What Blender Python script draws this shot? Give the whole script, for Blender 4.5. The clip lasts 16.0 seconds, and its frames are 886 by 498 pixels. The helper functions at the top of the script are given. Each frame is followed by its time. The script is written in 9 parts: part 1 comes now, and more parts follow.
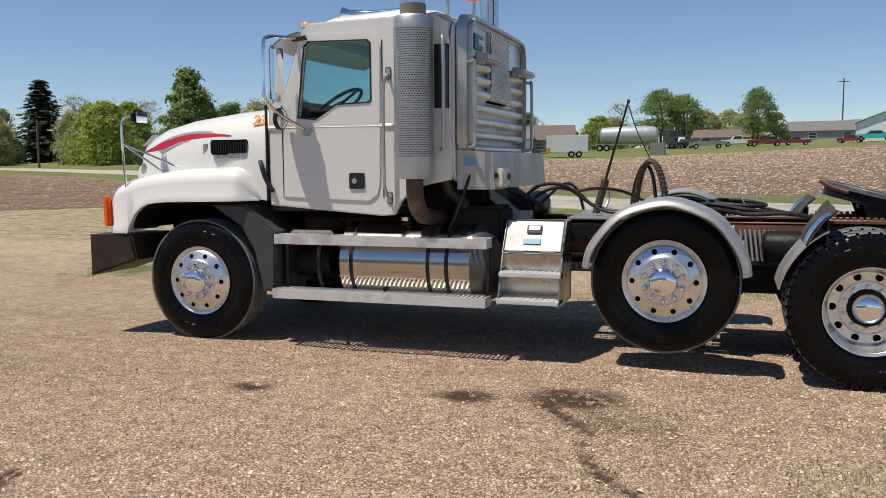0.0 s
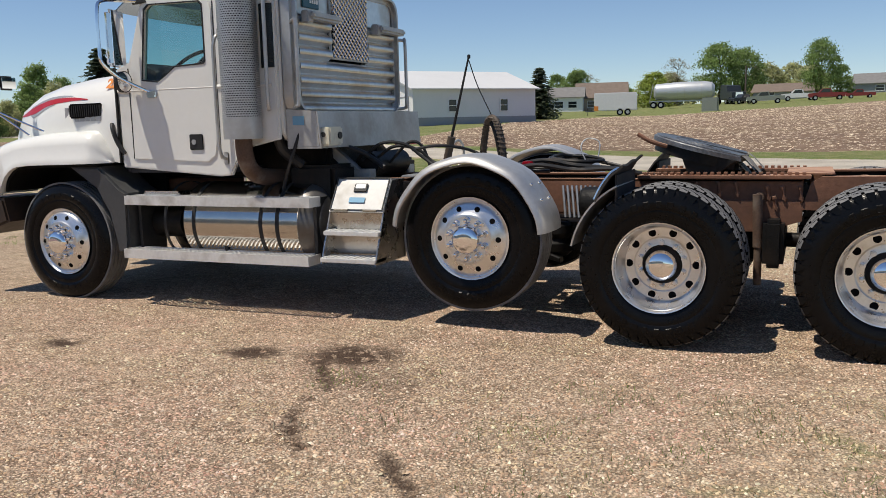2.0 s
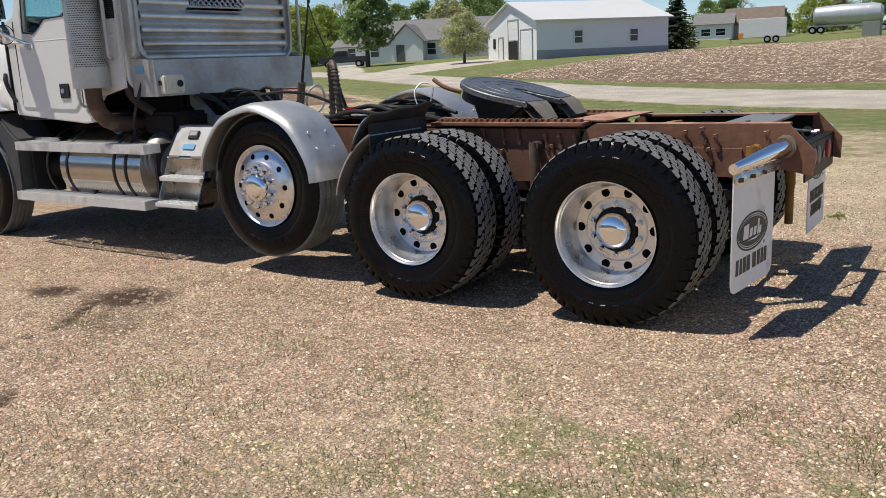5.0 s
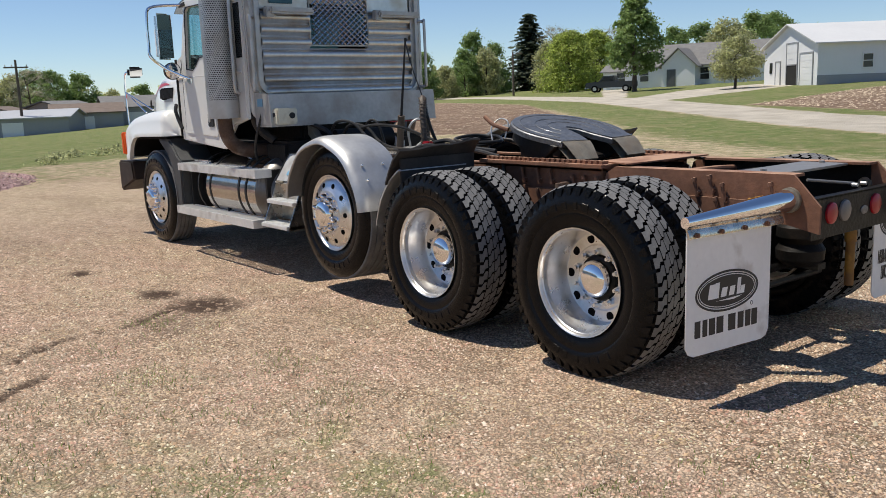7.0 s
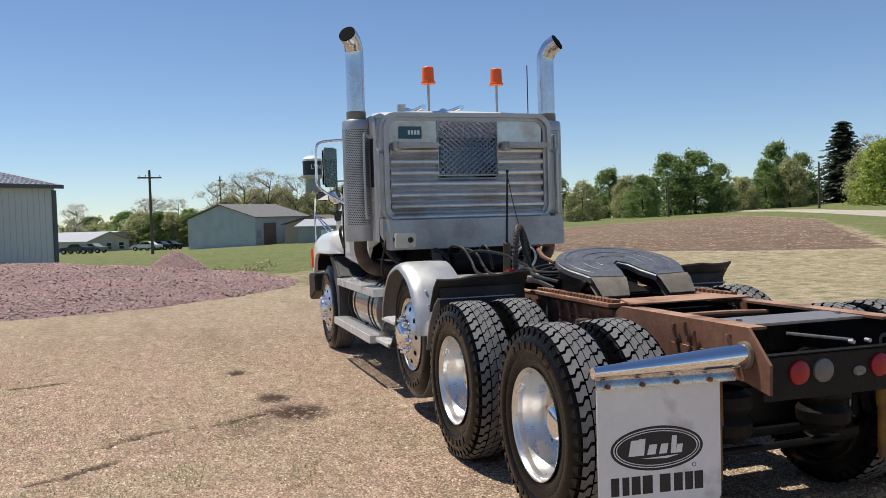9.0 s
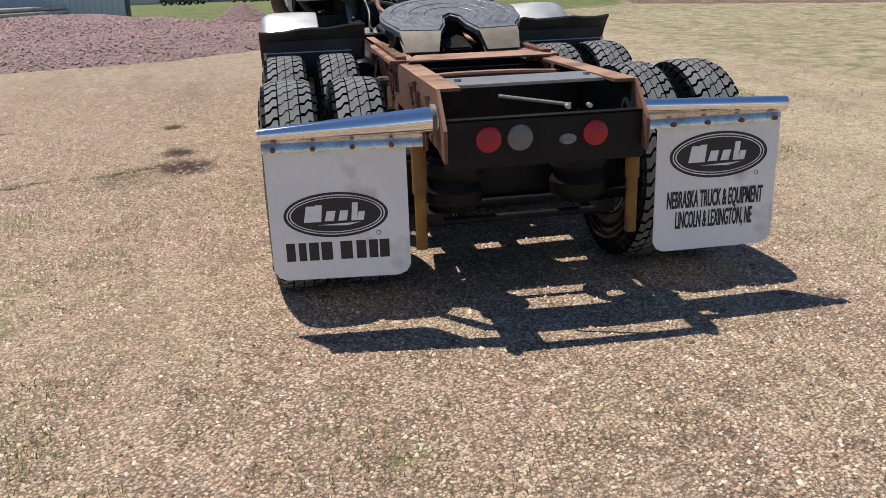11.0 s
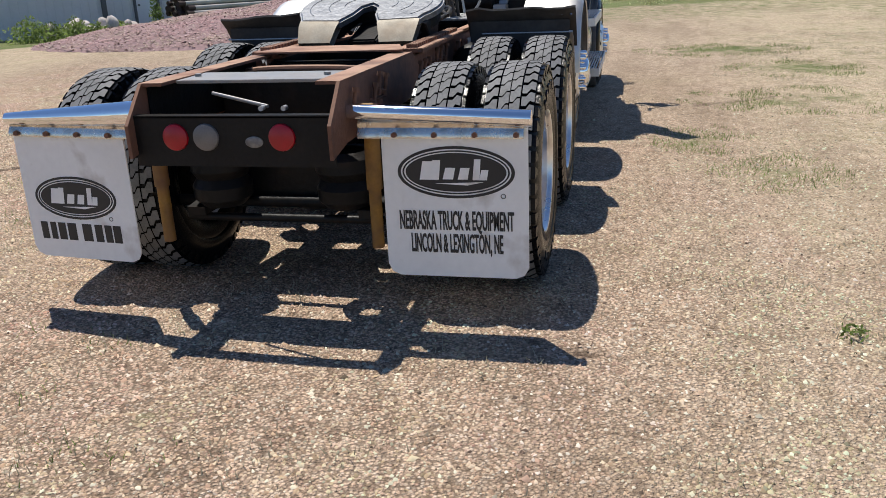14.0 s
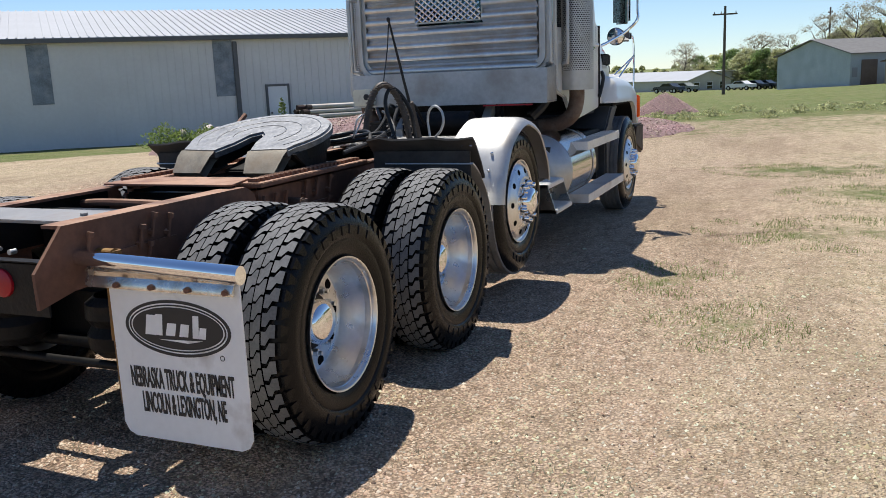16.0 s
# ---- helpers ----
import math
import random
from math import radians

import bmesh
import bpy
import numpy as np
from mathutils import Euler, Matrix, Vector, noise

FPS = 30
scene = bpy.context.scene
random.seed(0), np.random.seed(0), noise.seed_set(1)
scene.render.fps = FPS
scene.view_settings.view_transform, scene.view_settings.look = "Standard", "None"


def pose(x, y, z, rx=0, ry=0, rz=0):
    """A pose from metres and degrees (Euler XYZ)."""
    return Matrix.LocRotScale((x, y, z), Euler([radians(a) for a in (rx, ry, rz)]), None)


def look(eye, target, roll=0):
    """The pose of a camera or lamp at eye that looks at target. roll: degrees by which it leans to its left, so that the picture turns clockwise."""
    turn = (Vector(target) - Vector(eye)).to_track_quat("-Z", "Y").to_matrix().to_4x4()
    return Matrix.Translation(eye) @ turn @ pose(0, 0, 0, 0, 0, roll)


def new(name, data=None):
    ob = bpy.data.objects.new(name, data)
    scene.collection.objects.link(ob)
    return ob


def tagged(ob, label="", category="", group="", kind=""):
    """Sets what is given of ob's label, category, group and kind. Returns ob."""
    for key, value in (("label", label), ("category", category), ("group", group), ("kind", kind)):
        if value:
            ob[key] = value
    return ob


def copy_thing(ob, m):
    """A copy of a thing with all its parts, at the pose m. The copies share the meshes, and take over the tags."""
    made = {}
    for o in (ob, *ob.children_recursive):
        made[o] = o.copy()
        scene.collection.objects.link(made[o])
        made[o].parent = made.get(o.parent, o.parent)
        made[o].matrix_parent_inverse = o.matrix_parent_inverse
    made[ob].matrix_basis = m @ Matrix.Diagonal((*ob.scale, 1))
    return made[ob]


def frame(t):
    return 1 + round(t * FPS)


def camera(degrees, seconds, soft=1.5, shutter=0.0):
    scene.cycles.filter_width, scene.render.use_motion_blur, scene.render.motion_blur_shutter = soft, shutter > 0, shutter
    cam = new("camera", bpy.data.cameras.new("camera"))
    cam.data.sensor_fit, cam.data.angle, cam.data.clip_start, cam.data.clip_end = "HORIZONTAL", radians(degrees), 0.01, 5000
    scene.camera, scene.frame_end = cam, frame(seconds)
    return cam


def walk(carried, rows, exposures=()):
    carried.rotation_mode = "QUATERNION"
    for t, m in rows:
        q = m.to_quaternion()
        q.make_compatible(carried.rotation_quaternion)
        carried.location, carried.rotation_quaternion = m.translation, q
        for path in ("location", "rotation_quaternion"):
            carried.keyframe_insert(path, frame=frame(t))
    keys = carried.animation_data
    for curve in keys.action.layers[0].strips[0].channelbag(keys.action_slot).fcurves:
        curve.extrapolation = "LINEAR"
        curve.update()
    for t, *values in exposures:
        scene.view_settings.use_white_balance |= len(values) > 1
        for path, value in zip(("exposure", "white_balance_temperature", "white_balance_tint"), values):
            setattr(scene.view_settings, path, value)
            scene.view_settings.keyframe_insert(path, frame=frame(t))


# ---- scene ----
cam = camera(55.2, 16.0, soft=0.65)
METRES, EYE, TILT, LEAN, TURN = 14.584, 1.557, 0.0, -0.3, 19.0
ROWS = [
    (0.0, 0.0, 0.0, 0.0, -0.07, -5.83, 0.73),
    (0.5, 0.0326, -0.0021, -0.0009, 0.88, -6.36, 0.91),
    (1.0, 0.0624, -0.0009, -0.0028, 1.69, -6.85, 1.11),
    (1.5, 0.0954, 0.0024, -0.0026, 2.64, -7.53, 1.34),
    (2.0, 0.1288, 0.0024, -0.004, 4.08, -8.36, 1.7),
    (2.5, 0.1582, 0.0095, -0.0064, 5.8, -9.27, 2.05),
    (3.0, 0.1864, 0.0134, -0.0046, 7.63, -10.03, 2.39),
    (3.5, 0.2187, 0.0131, -0.0035, 9.4, -10.57, 2.56),
    (4.0, 0.2469, 0.021, -0.0056, 11.31, -11.04, 2.71),
    (4.5, 0.2749, 0.0284, -0.0037, 13.03, -11.64, 2.75),
    (5.0, 0.3067, 0.0303, -0.0039, 14.29, -12.4, 2.73),
    (7.5, 0.4412, 0.084, 0.0002, 39.65, -7.41, 2.33),
    (8.0, 0.4708, 0.1003, 0.0029, 46.22, -4.18, 2.16),
    (8.5, 0.491, 0.121, 0.0033, 50.47, -2.15, 1.99),
    (9.0, 0.5131, 0.1426, 0.0048, 52.9, -1.97, 1.84),
    (9.5, 0.5361, 0.1666, 0.0061, 53.74, -5.26, 1.82),
    (10.0, 0.5464, 0.2001, -0.0002, 53.18, -13.34, 1.26),
    (12.5, 0.6139, 0.3528, -0.0013, 71.28, -18.54, 2.25),
    (13.0, 0.6128, 0.3862, -0.0014, 75.24, -18.73, 2.4),
    (13.5, 0.6177, 0.4182, -0.0032, 79.48, -18.86, 2.54),
    (14.0, 0.6152, 0.4473, -0.0044, 83.41, -18.44, 2.42),
    (14.5, 0.6079, 0.4763, -0.002, 86.69, -17.16, 2.18),
    (15.0, 0.6022, 0.5062, -0.0023, 89.39, -15.25, 2.02),
    (15.5, 0.5947, 0.5322, -0.0026, 91.59, -13.21, 2.14),
    (16.0, 0.5866, 0.5619, -0.0002, 93.96, -11.2, 2.38),
]
walk(cam, [(t, pose(0, 0, EYE, TILT, LEAN, TURN) @ pose(METRES * x, METRES * y, METRES * z, 90 + pitch, roll, yaw)) for t, x, y, z, yaw, pitch, roll in ROWS], [(0.0, -0.08, 6700, 10), (2.0, -0.06, 6700, 10), (5.0, 0.02, 6550, 10), (9.0, 0.01, 6500, 10), (13.0, 0.11, 6250, 10), (16.0, 0.18, 6300, 10)])

# ---- world, sun, exposure ----
world = bpy.data.worlds.new("world")
scene.world = world
world.use_nodes = True
wn = world.node_tree
sky = wn.nodes.new("ShaderNodeTexSky")
sky.sky_type = "NISHITA"
sky.sun_disc = False
SUN_DIR = Vector((-0.31, -0.26, 1.0)).normalized()
sky.sun_elevation = math.asin(SUN_DIR.z)
sky.sun_rotation = math.atan2(SUN_DIR.x, SUN_DIR.y)
sky.air_density, sky.dust_density, sky.ozone_density = 0.8, 0.0, 1.3
tint = wn.nodes.new("ShaderNodeMix")
tint.data_type, tint.blend_type = "RGBA", "MULTIPLY"
tint.inputs[0].default_value = 1.0
tint.inputs[7].default_value = (0.94, 1.03, 1.15, 1)
wn.links.new(sky.outputs[0], tint.inputs[6])
wn.links.new(tint.outputs[2], wn.nodes["Background"].inputs[0])
wn.nodes["Background"].inputs[1].default_value = 0.096
sun_data = bpy.data.lights.new("sun", "SUN")
sun_data.energy, sun_data.angle, sun_data.color = 5.0, radians(0.53), (1.0, 0.935, 0.83)
sun = new("sun", sun_data)
sun.matrix_world = look((0, 0, 40), Vector((0, 0, 40)) - SUN_DIR)


# ---- materials ----
def mat(name, color, rough=0.6, metal=0.0, var=0.12, scale=6.0, bump=0.0, bscale=60.0, dirt=None, dscale=1.5, damt=0.5, coat=0.0, island=0.0, coords="Object", dust=None):
    """A surface with two scales of colour variation, optional dirt patches, and fine relief."""
    m = bpy.data.materials.new(name)
    m.use_nodes = True
    nt = m.node_tree
    p = nt.nodes["Principled BSDF"]
    p.inputs["Roughness"].default_value, p.inputs["Metallic"].default_value = rough, metal
    p.inputs["Coat Weight"].default_value = coat
    p.inputs["Coat Roughness"].default_value = 0.095
    tc = nt.nodes.new("ShaderNodeTexCoord")
    link = nt.links.new

    def noise_at(s, detail=5):
        n = nt.nodes.new("ShaderNodeTexNoise")
        n.inputs["Scale"].default_value, n.inputs["Detail"].default_value = s, detail
        link(tc.outputs[coords], n.inputs["Vector"])
        return n.outputs["Fac"]

    def ramp(src, lo, hi):
        r = nt.nodes.new("ShaderNodeMapRange")
        r.inputs["From Min"].default_value, r.inputs["From Max"].default_value = lo, hi
        link(src, r.inputs["Value"])
        return r.outputs["Result"]

    def mix(fac, a, b):
        x = nt.nodes.new("ShaderNodeMix")
        x.data_type = "RGBA"
        for k, v in ((0, fac), (6, a), (7, b)):
            if hasattr(v, "is_output"):
                link(v, x.inputs[k])
            else:
                x.inputs[k].default_value = v if k == 0 else (*v, 1)
        return x.outputs[2]

    dark = [c * (1 - var * 2) for c in color]
    light = [min(1, c * (1 + var)) for c in color]
    col = mix(ramp(noise_at(scale), 0.3, 0.7), dark, light)
    col2 = mix(ramp(noise_at(scale * 9, 3), 0.3, 0.72), [c * (1 - var) for c in color], light)
    col = mix(0.5, col, col2)
    if dirt:
        col = mix(ramp(noise_at(dscale, 8), 0.62 - damt * 0.3, 0.78), col, dirt)
        rr = nt.nodes.new("ShaderNodeMapRange")
        rr.inputs["To Min"].default_value, rr.inputs["To Max"].default_value = rough * 0.85, min(1, rough * 1.25 + 0.06)
        link(noise_at(scale * 2), rr.inputs["Value"])
        link(rr.outputs[0], p.inputs["Roughness"])
    if island:
        info = nt.nodes.new("ShaderNodeNewGeometry")
        hsv = nt.nodes.new("ShaderNodeHueSaturation")
        val = nt.nodes.new("ShaderNodeMapRange")
        val.inputs["To Min"].default_value, val.inputs["To Max"].default_value = 1 - island, 1 + island
        link(info.outputs["Random Per Island"], val.inputs["Value"])
        link(val.outputs[0], hsv.inputs["Value"])
        link(col, hsv.inputs["Color"])
        col = hsv.outputs["Color"]
    if dust:
        up = nt.nodes.new("ShaderNodeSeparateXYZ")
        link(nt.nodes.new("ShaderNodeNewGeometry").outputs["Normal"], up.inputs[0])
        lay = nt.nodes.new("ShaderNodeMath")
        lay.operation = "MULTIPLY"
        link(ramp(up.outputs[2], 0.6, 0.95), lay.inputs[0])
        link(ramp(noise_at(5, 7), 0.30, 0.56), lay.inputs[1])
        col = mix(lay.outputs[0], col, dust)
    link(col, p.inputs["Base Color"])
    if bump:
        b = nt.nodes.new("ShaderNodeBump")
        b.inputs["Strength"].default_value, b.inputs["Distance"].default_value = bump, 0.01
        link(noise_at(bscale, 6), b.inputs["Height"])
        link(b.outputs[0], p.inputs["Normal"])
    return m


def glass(name, color, rough=0.0, alpha=0.35):
    """Tinted pane: part see-through, part glossy."""
    m = bpy.data.materials.new(name)
    m.use_nodes = True
    nt = m.node_tree
    for n in list(nt.nodes):
        nt.nodes.remove(n)
    out = nt.nodes.new("ShaderNodeOutputMaterial")
    tr = nt.nodes.new("ShaderNodeBsdfTransparent")
    tr.inputs[0].default_value = (*color, 1)
    gl = nt.nodes.new("ShaderNodeBsdfGlossy")
    gl.inputs["Roughness"].default_value = rough
    lw = nt.nodes.new("ShaderNodeLayerWeight")
    lw.inputs[0].default_value = 0.5
    pw = nt.nodes.new("ShaderNodeMath")
    pw.operation = "POWER"
    pw.inputs[1].default_value = 5.0
    nt.links.new(lw.outputs["Facing"], pw.inputs[0])
    fr = nt.nodes.new("ShaderNodeMapRange")
    fr.inputs["To Min"].default_value, fr.inputs["To Max"].default_value = 0.04, 0.9
    nt.links.new(pw.outputs[0], fr.inputs["Value"])
    mx = nt.nodes.new("ShaderNodeMixShader")
    nt.links.new(fr.outputs[0], mx.inputs[0])
    nt.links.new(tr.outputs[0], mx.inputs[1])
    nt.links.new(gl.outputs[0], mx.inputs[2])
    nt.links.new(mx.outputs[0], out.inputs[0])
    return m


M = {
    "white": mat("white_paint", (0.755, 0.75, 0.71), 0.28, var=0.025, scale=2, dirt=(0.5, 0.46, 0.4), dscale=1.2, damt=0.06, coat=0.5),
    "chrome": mat("chrome", (0.86, 0.86, 0.87), 0.06, 1.0, var=0.03, scale=4),
    "stack": mat("weathered_chrome", (0.66, 0.665, 0.68), 0.2, 1.0, var=0.16, scale=3, bump=0.02, bscale=12),
    "polished": mat("polished_aluminium", (0.78, 0.78, 0.78), 0.16, 1.0, var=0.06, scale=5, bump=0.03, bscale=30),
    "alu": mat("dull_aluminium", (0.52, 0.52, 0.51), 0.42, 0.85, var=0.10, scale=3, bump=0.08, bscale=90, dirt=(0.42, 0.39, 0.34), dscale=4, damt=0.3),
    "wheelalu": mat("wheel_aluminium", (0.79, 0.785, 0.775), 0.25, 0.9, var=0.07, scale=6, dirt=(0.5, 0.48, 0.44), dscale=7, damt=0.25),
    "rubber": mat("tyre_rubber", (0.005, 0.005, 0.0055), 0.22, var=0.25, scale=5, bump=0.15, bscale=120),
    "tread": mat("tyre_tread", (0.165, 0.163, 0.162), 0.62, var=0.3, scale=9, bump=0.3, bscale=90, dirt=(0.16, 0.155, 0.15), dscale=6, damt=0.3),
    "black": mat("black_plastic", (0.025, 0.025, 0.025), 0.5, var=0.2, scale=5, bump=0.08, bscale=120),
    "mudguard": mat("faded_black_plastic", (0.05, 0.051, 0.053), 0.5, var=0.15, scale=4, bump=0.08, bscale=120, dirt=(0.10, 0.095, 0.085), dscale=3, damt=0.3),
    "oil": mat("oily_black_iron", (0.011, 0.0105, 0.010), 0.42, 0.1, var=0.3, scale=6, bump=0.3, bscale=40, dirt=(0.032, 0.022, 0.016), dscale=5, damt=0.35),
    "rust": mat("rusty_brown_steel", (0.205, 0.092, 0.052), 0.7, 0.0, var=0.3, scale=3, bump=0.2, bscale=70, dirt=(0.07, 0.04, 0.028), dscale=2.6, damt=0.55, dust=(0.40, 0.235, 0.15)),
    "rustexh": mat("rusty_exhaust", (0.13, 0.08, 0.055), 0.65, 0.3, var=0.3, scale=7, bump=0.15, bscale=70, dirt=(0.3, 0.25, 0.2), dscale=5, damt=0.4),
    "grease": mat("greased_steel", (0.23, 0.235, 0.245), 0.48, 0.9, var=0.4, scale=6, bump=0.6, bscale=22, dirt=(0.04, 0.04, 0.04), dscale=6, damt=0.35, coat=0.15),
    "wornsteel": mat("worn_steel_edge", (0.27, 0.24, 0.19), 0.55, 0.35, var=0.25, scale=12, dirt=(0.2, 0.15, 0.1), dscale=9, damt=0.5),
    "yellow": mat("weathered_yellow", (0.30, 0.15, 0.022), 0.6, var=0.25, scale=8, dirt=(0.12, 0.055, 0.028), dscale=9, damt=0.75),
    "orange": mat("orange_lens", (1.0, 0.13, 0.0), 0.35, var=0.05, scale=20, coat=0.1),
    "red": mat("red_lens", (0.34, 0.004, 0.014), 0.3, var=0.15, scale=20, coat=0.0),
    "clear": mat("clear_lens", (0.16, 0.15, 0.14), 0.4, var=0.15, scale=20, coat=0.0),
    "flap": mat("white_mud_flap", (0.86, 0.85, 0.81), 0.5, var=0.05, scale=3, dirt=(0.5, 0.45, 0.38), dscale=5, damt=0.12),
    "print": mat("black_print", (0.02, 0.02, 0.02), 0.5, var=0.1, scale=9),
    "redstripe": mat("red_stripe", (0.40, 0.012, 0.015), 0.4, var=0.04, scale=5, coat=0.1),
    "greystripe": mat("grey_stripe", (0.32, 0.32, 0.33), 0.35, var=0.05, scale=5, coat=0.4),
    "orangestk": mat("orange_sticker", (0.75, 0.26, 0.05), 0.4, var=0.2, scale=30),
    "blue": mat("blue_sticker", (0.16, 0.36, 0.52), 0.4, var=0.05, scale=9),
    "teal": mat("teal_plate", (0.03, 0.12, 0.15), 0.4, var=0.1, scale=9),
    "hose": mat("rubber_hose", (0.02, 0.02, 0.02), 0.42, var=0.2, scale=8, dirt=(0.1, 0.08, 0.06), dscale=4, damt=0.3),
    "hosebrown": mat("dusty_hose", (0.09, 0.065, 0.045), 0.6, var=0.3, scale=12, bump=0.2, bscale=80),
    "interior": mat("cab_interior", (0.05, 0.05, 0.055), 0.8, var=0.2, scale=5),
    "glass": glass("tinted_glass", (0.68, 0.83, 0.82)),
    "glassdark": glass("dark_tinted_glass", (0.2, 0.27, 0.28)),
    "mirror": mat("mirror_glass", (0.9, 0.9, 0.9), 0.01, 1.0, var=0.0),
    # Near-black that puts the dark of hollows into colour: holes, pipe mouth, vent.
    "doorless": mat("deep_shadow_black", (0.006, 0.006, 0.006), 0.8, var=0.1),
    "rackalu": mat("stained_aluminium", (0.66, 0.66, 0.645), 0.27, 0.85, var=0.12, scale=2.5, bump=0.05, bscale=40, dirt=(0.40, 0.31, 0.22), dscale=2.6, damt=0.4),
    "tank": mat("mirror_aluminium", (0.52, 0.495, 0.46), 0.15, 1.0, var=0.09, scale=5, bump=0.02, bscale=20),
    "bumper": mat("dark_brown_steel", (0.034, 0.022, 0.016), 0.55, 0.2, var=0.3, scale=4, dirt=(0.07, 0.04, 0.024), dscale=3, damt=0.5),
    "baresteel": mat("bare_grey_steel", (0.30, 0.29, 0.28), 0.45, 0.6, var=0.12, scale=4, dirt=(0.2, 0.13, 0.09), dscale=4, damt=0.5),
    "trayalu": mat("grimy_aluminium", (0.46, 0.455, 0.44), 0.42, 0.6, var=0.15, scale=3, bump=0.06, bscale=60, dirt=(0.28, 0.24, 0.20), dscale=2.5, damt=0.4),
    "visor": mat("smoked_visor", (0.16, 0.18, 0.20), 0.15, 0.7, var=0.08, scale=4),
    "cabglass": mat("dark_quarter_glass", (0.008, 0.010, 0.012), 0.06, var=0.1, scale=3, coat=0.3),
    "liner": mat("black_wheel_liner", (0.01, 0.01, 0.01), 0.85, var=0.2, scale=5),
    "cream": mat("cream_box", (0.66, 0.63, 0.5), 0.45, var=0.06, scale=8, dirt=(0.4, 0.35, 0.25), dscale=9, damt=0.2),
}

for key in ("rubber", "liner", "oil", "black", "doorless"):
    M[key].node_tree.nodes["Principled BSDF"].inputs["Specular IOR Level"].default_value = 0.25
M["fenderalu"] = mat("weathered_aluminium", (0.55, 0.545, 0.53), 0.42, 0.75, var=0.10, scale=3, bump=0.06, bscale=70, dirt=(0.36, 0.31, 0.25), dscale=2.5, damt=0.4)
M["flaprubber"] = mat("worn_rubber_sheet", (0.038, 0.034, 0.031), 0.7, var=0.3, scale=4, bump=0.2, bscale=50, dirt=(0.08, 0.07, 0.06), dscale=4, damt=0.4)
# Left tank end only: the shade it sits in is put into the colour.
M["shadedend"] = mat("shaded_tank_end", (0.15, 0.14, 0.13), 0.3, 0.6, var=0.2, scale=4, bump=0.05, bscale=40, dirt=(0.10, 0.085, 0.07), dscale=4, damt=0.4)
M["boxalu"] = mat("smooth_aluminium_sheet", (0.46, 0.45, 0.43), 0.24, 1.0, var=0.10, scale=5, bump=0.04, bscale=30, dirt=(0.30, 0.27, 0.23), dscale=6, damt=0.35)
M["lip"] = mat("dirty_chrome_lip", (0.72, 0.69, 0.62), 0.22, 0.9, var=0.12, scale=9, bump=0.08, bscale=30, dirt=(0.42, 0.34, 0.24), dscale=14, damt=0.5)
M["stepalu"] = mat("bright_tread_aluminium", (0.74, 0.74, 0.72), 0.40, 0.4, var=0.10, scale=4, bump=0.06, bscale=90, dirt=(0.40, 0.37, 0.33), dscale=5, damt=0.3)
M["lidalu"] = mat("dull_aluminium_lid", (0.50, 0.50, 0.49), 0.5, 0.4, var=0.08, scale=4, dirt=(0.36, 0.34, 0.31), dscale=5, damt=0.3)
for key, level in (("rubber", 0.16), ("liner", 0.1), ("oil", 0.2), ("black", 0.3), ("hose", 0.35), ("interior", 0.2), ("doorless", 0.05), ("tread", 0.35)):
    M[key].node_tree.nodes["Principled BSDF"].inputs["Specular IOR Level"].default_value = level


# ---- mesh helpers ----
def link_mesh(name, bm, material, smooth=None):
    me = bpy.data.meshes.new(name)
    bmesh.ops.recalc_face_normals(bm, faces=bm.faces)
    bm.to_mesh(me)
    bm.free()
    for m in material if isinstance(material, (list, tuple)) else (material,):
        me.materials.append(m)
    if smooth:
        me.shade_smooth()
        me.set_sharp_from_angle(angle=radians(smooth))
    return new(name, me)


def part(name, bm, material, parent, label="", smooth=35):
    """Links a bmesh as one mesh object under a thing or a part."""
    ob = link_mesh(name, bm, material, smooth)
    ob.parent = parent
    return tagged(ob, label) if label else ob


def thing(name, at, label, category, group="", kind=""):
    ob = new(name)
    ob.empty_display_size = 0.2
    ob.location = at
    return tagged(ob, label, category, group, kind)


def box(bm, x0, x1, y0, y1, z0, z1, bevel=0.0, seg=2, m=None):
    r = bmesh.ops.create_cube(bm, size=1)
    vs = r["verts"]
    bmesh.ops.scale(bm, vec=(x1 - x0, y1 - y0, z1 - z0), verts=vs)
    bmesh.ops.translate(bm, vec=((x0 + x1) / 2, (y0 + y1) / 2, (z0 + z1) / 2), verts=vs)
    if bevel:
        es = list({e for v in vs for e in v.link_edges})
        g = bmesh.ops.bevel(bm, geom=es, offset=bevel, segments=seg, affect="EDGES", clamp_overlap=True)
        vs = [v for v in g["verts"]] + [v for v in vs if v.is_valid]
    vs = list({v for v in vs if v.is_valid})
    if m is not None:
        bmesh.ops.transform(bm, matrix=m, verts=vs)
    return vs


def along(p0, p1):
    p0, p1 = Vector(p0), Vector(p1)
    d = p1 - p0
    return Matrix.Translation((p0 + p1) / 2) @ d.to_track_quat("Z", "Y").to_matrix().to_4x4(), d.length


def cyl(bm, p0, p1, r0, r1=None, seg=16, caps=True):
    m, n = along(p0, p1)
    r = bmesh.ops.create_cone(bm, cap_ends=caps, cap_tris=False, segments=seg, radius1=r0, radius2=r0 if r1 is None else r1, depth=n, matrix=m)
    return r["verts"]


def ball(bm, c, r, seg=12, squash=(1, 1, 1)):
    return bmesh.ops.create_uvsphere(bm, u_segments=seg, v_segments=max(6, seg // 2), radius=r, matrix=Matrix.Translation(c) @ Matrix.Diagonal((*squash, 1)))["verts"]


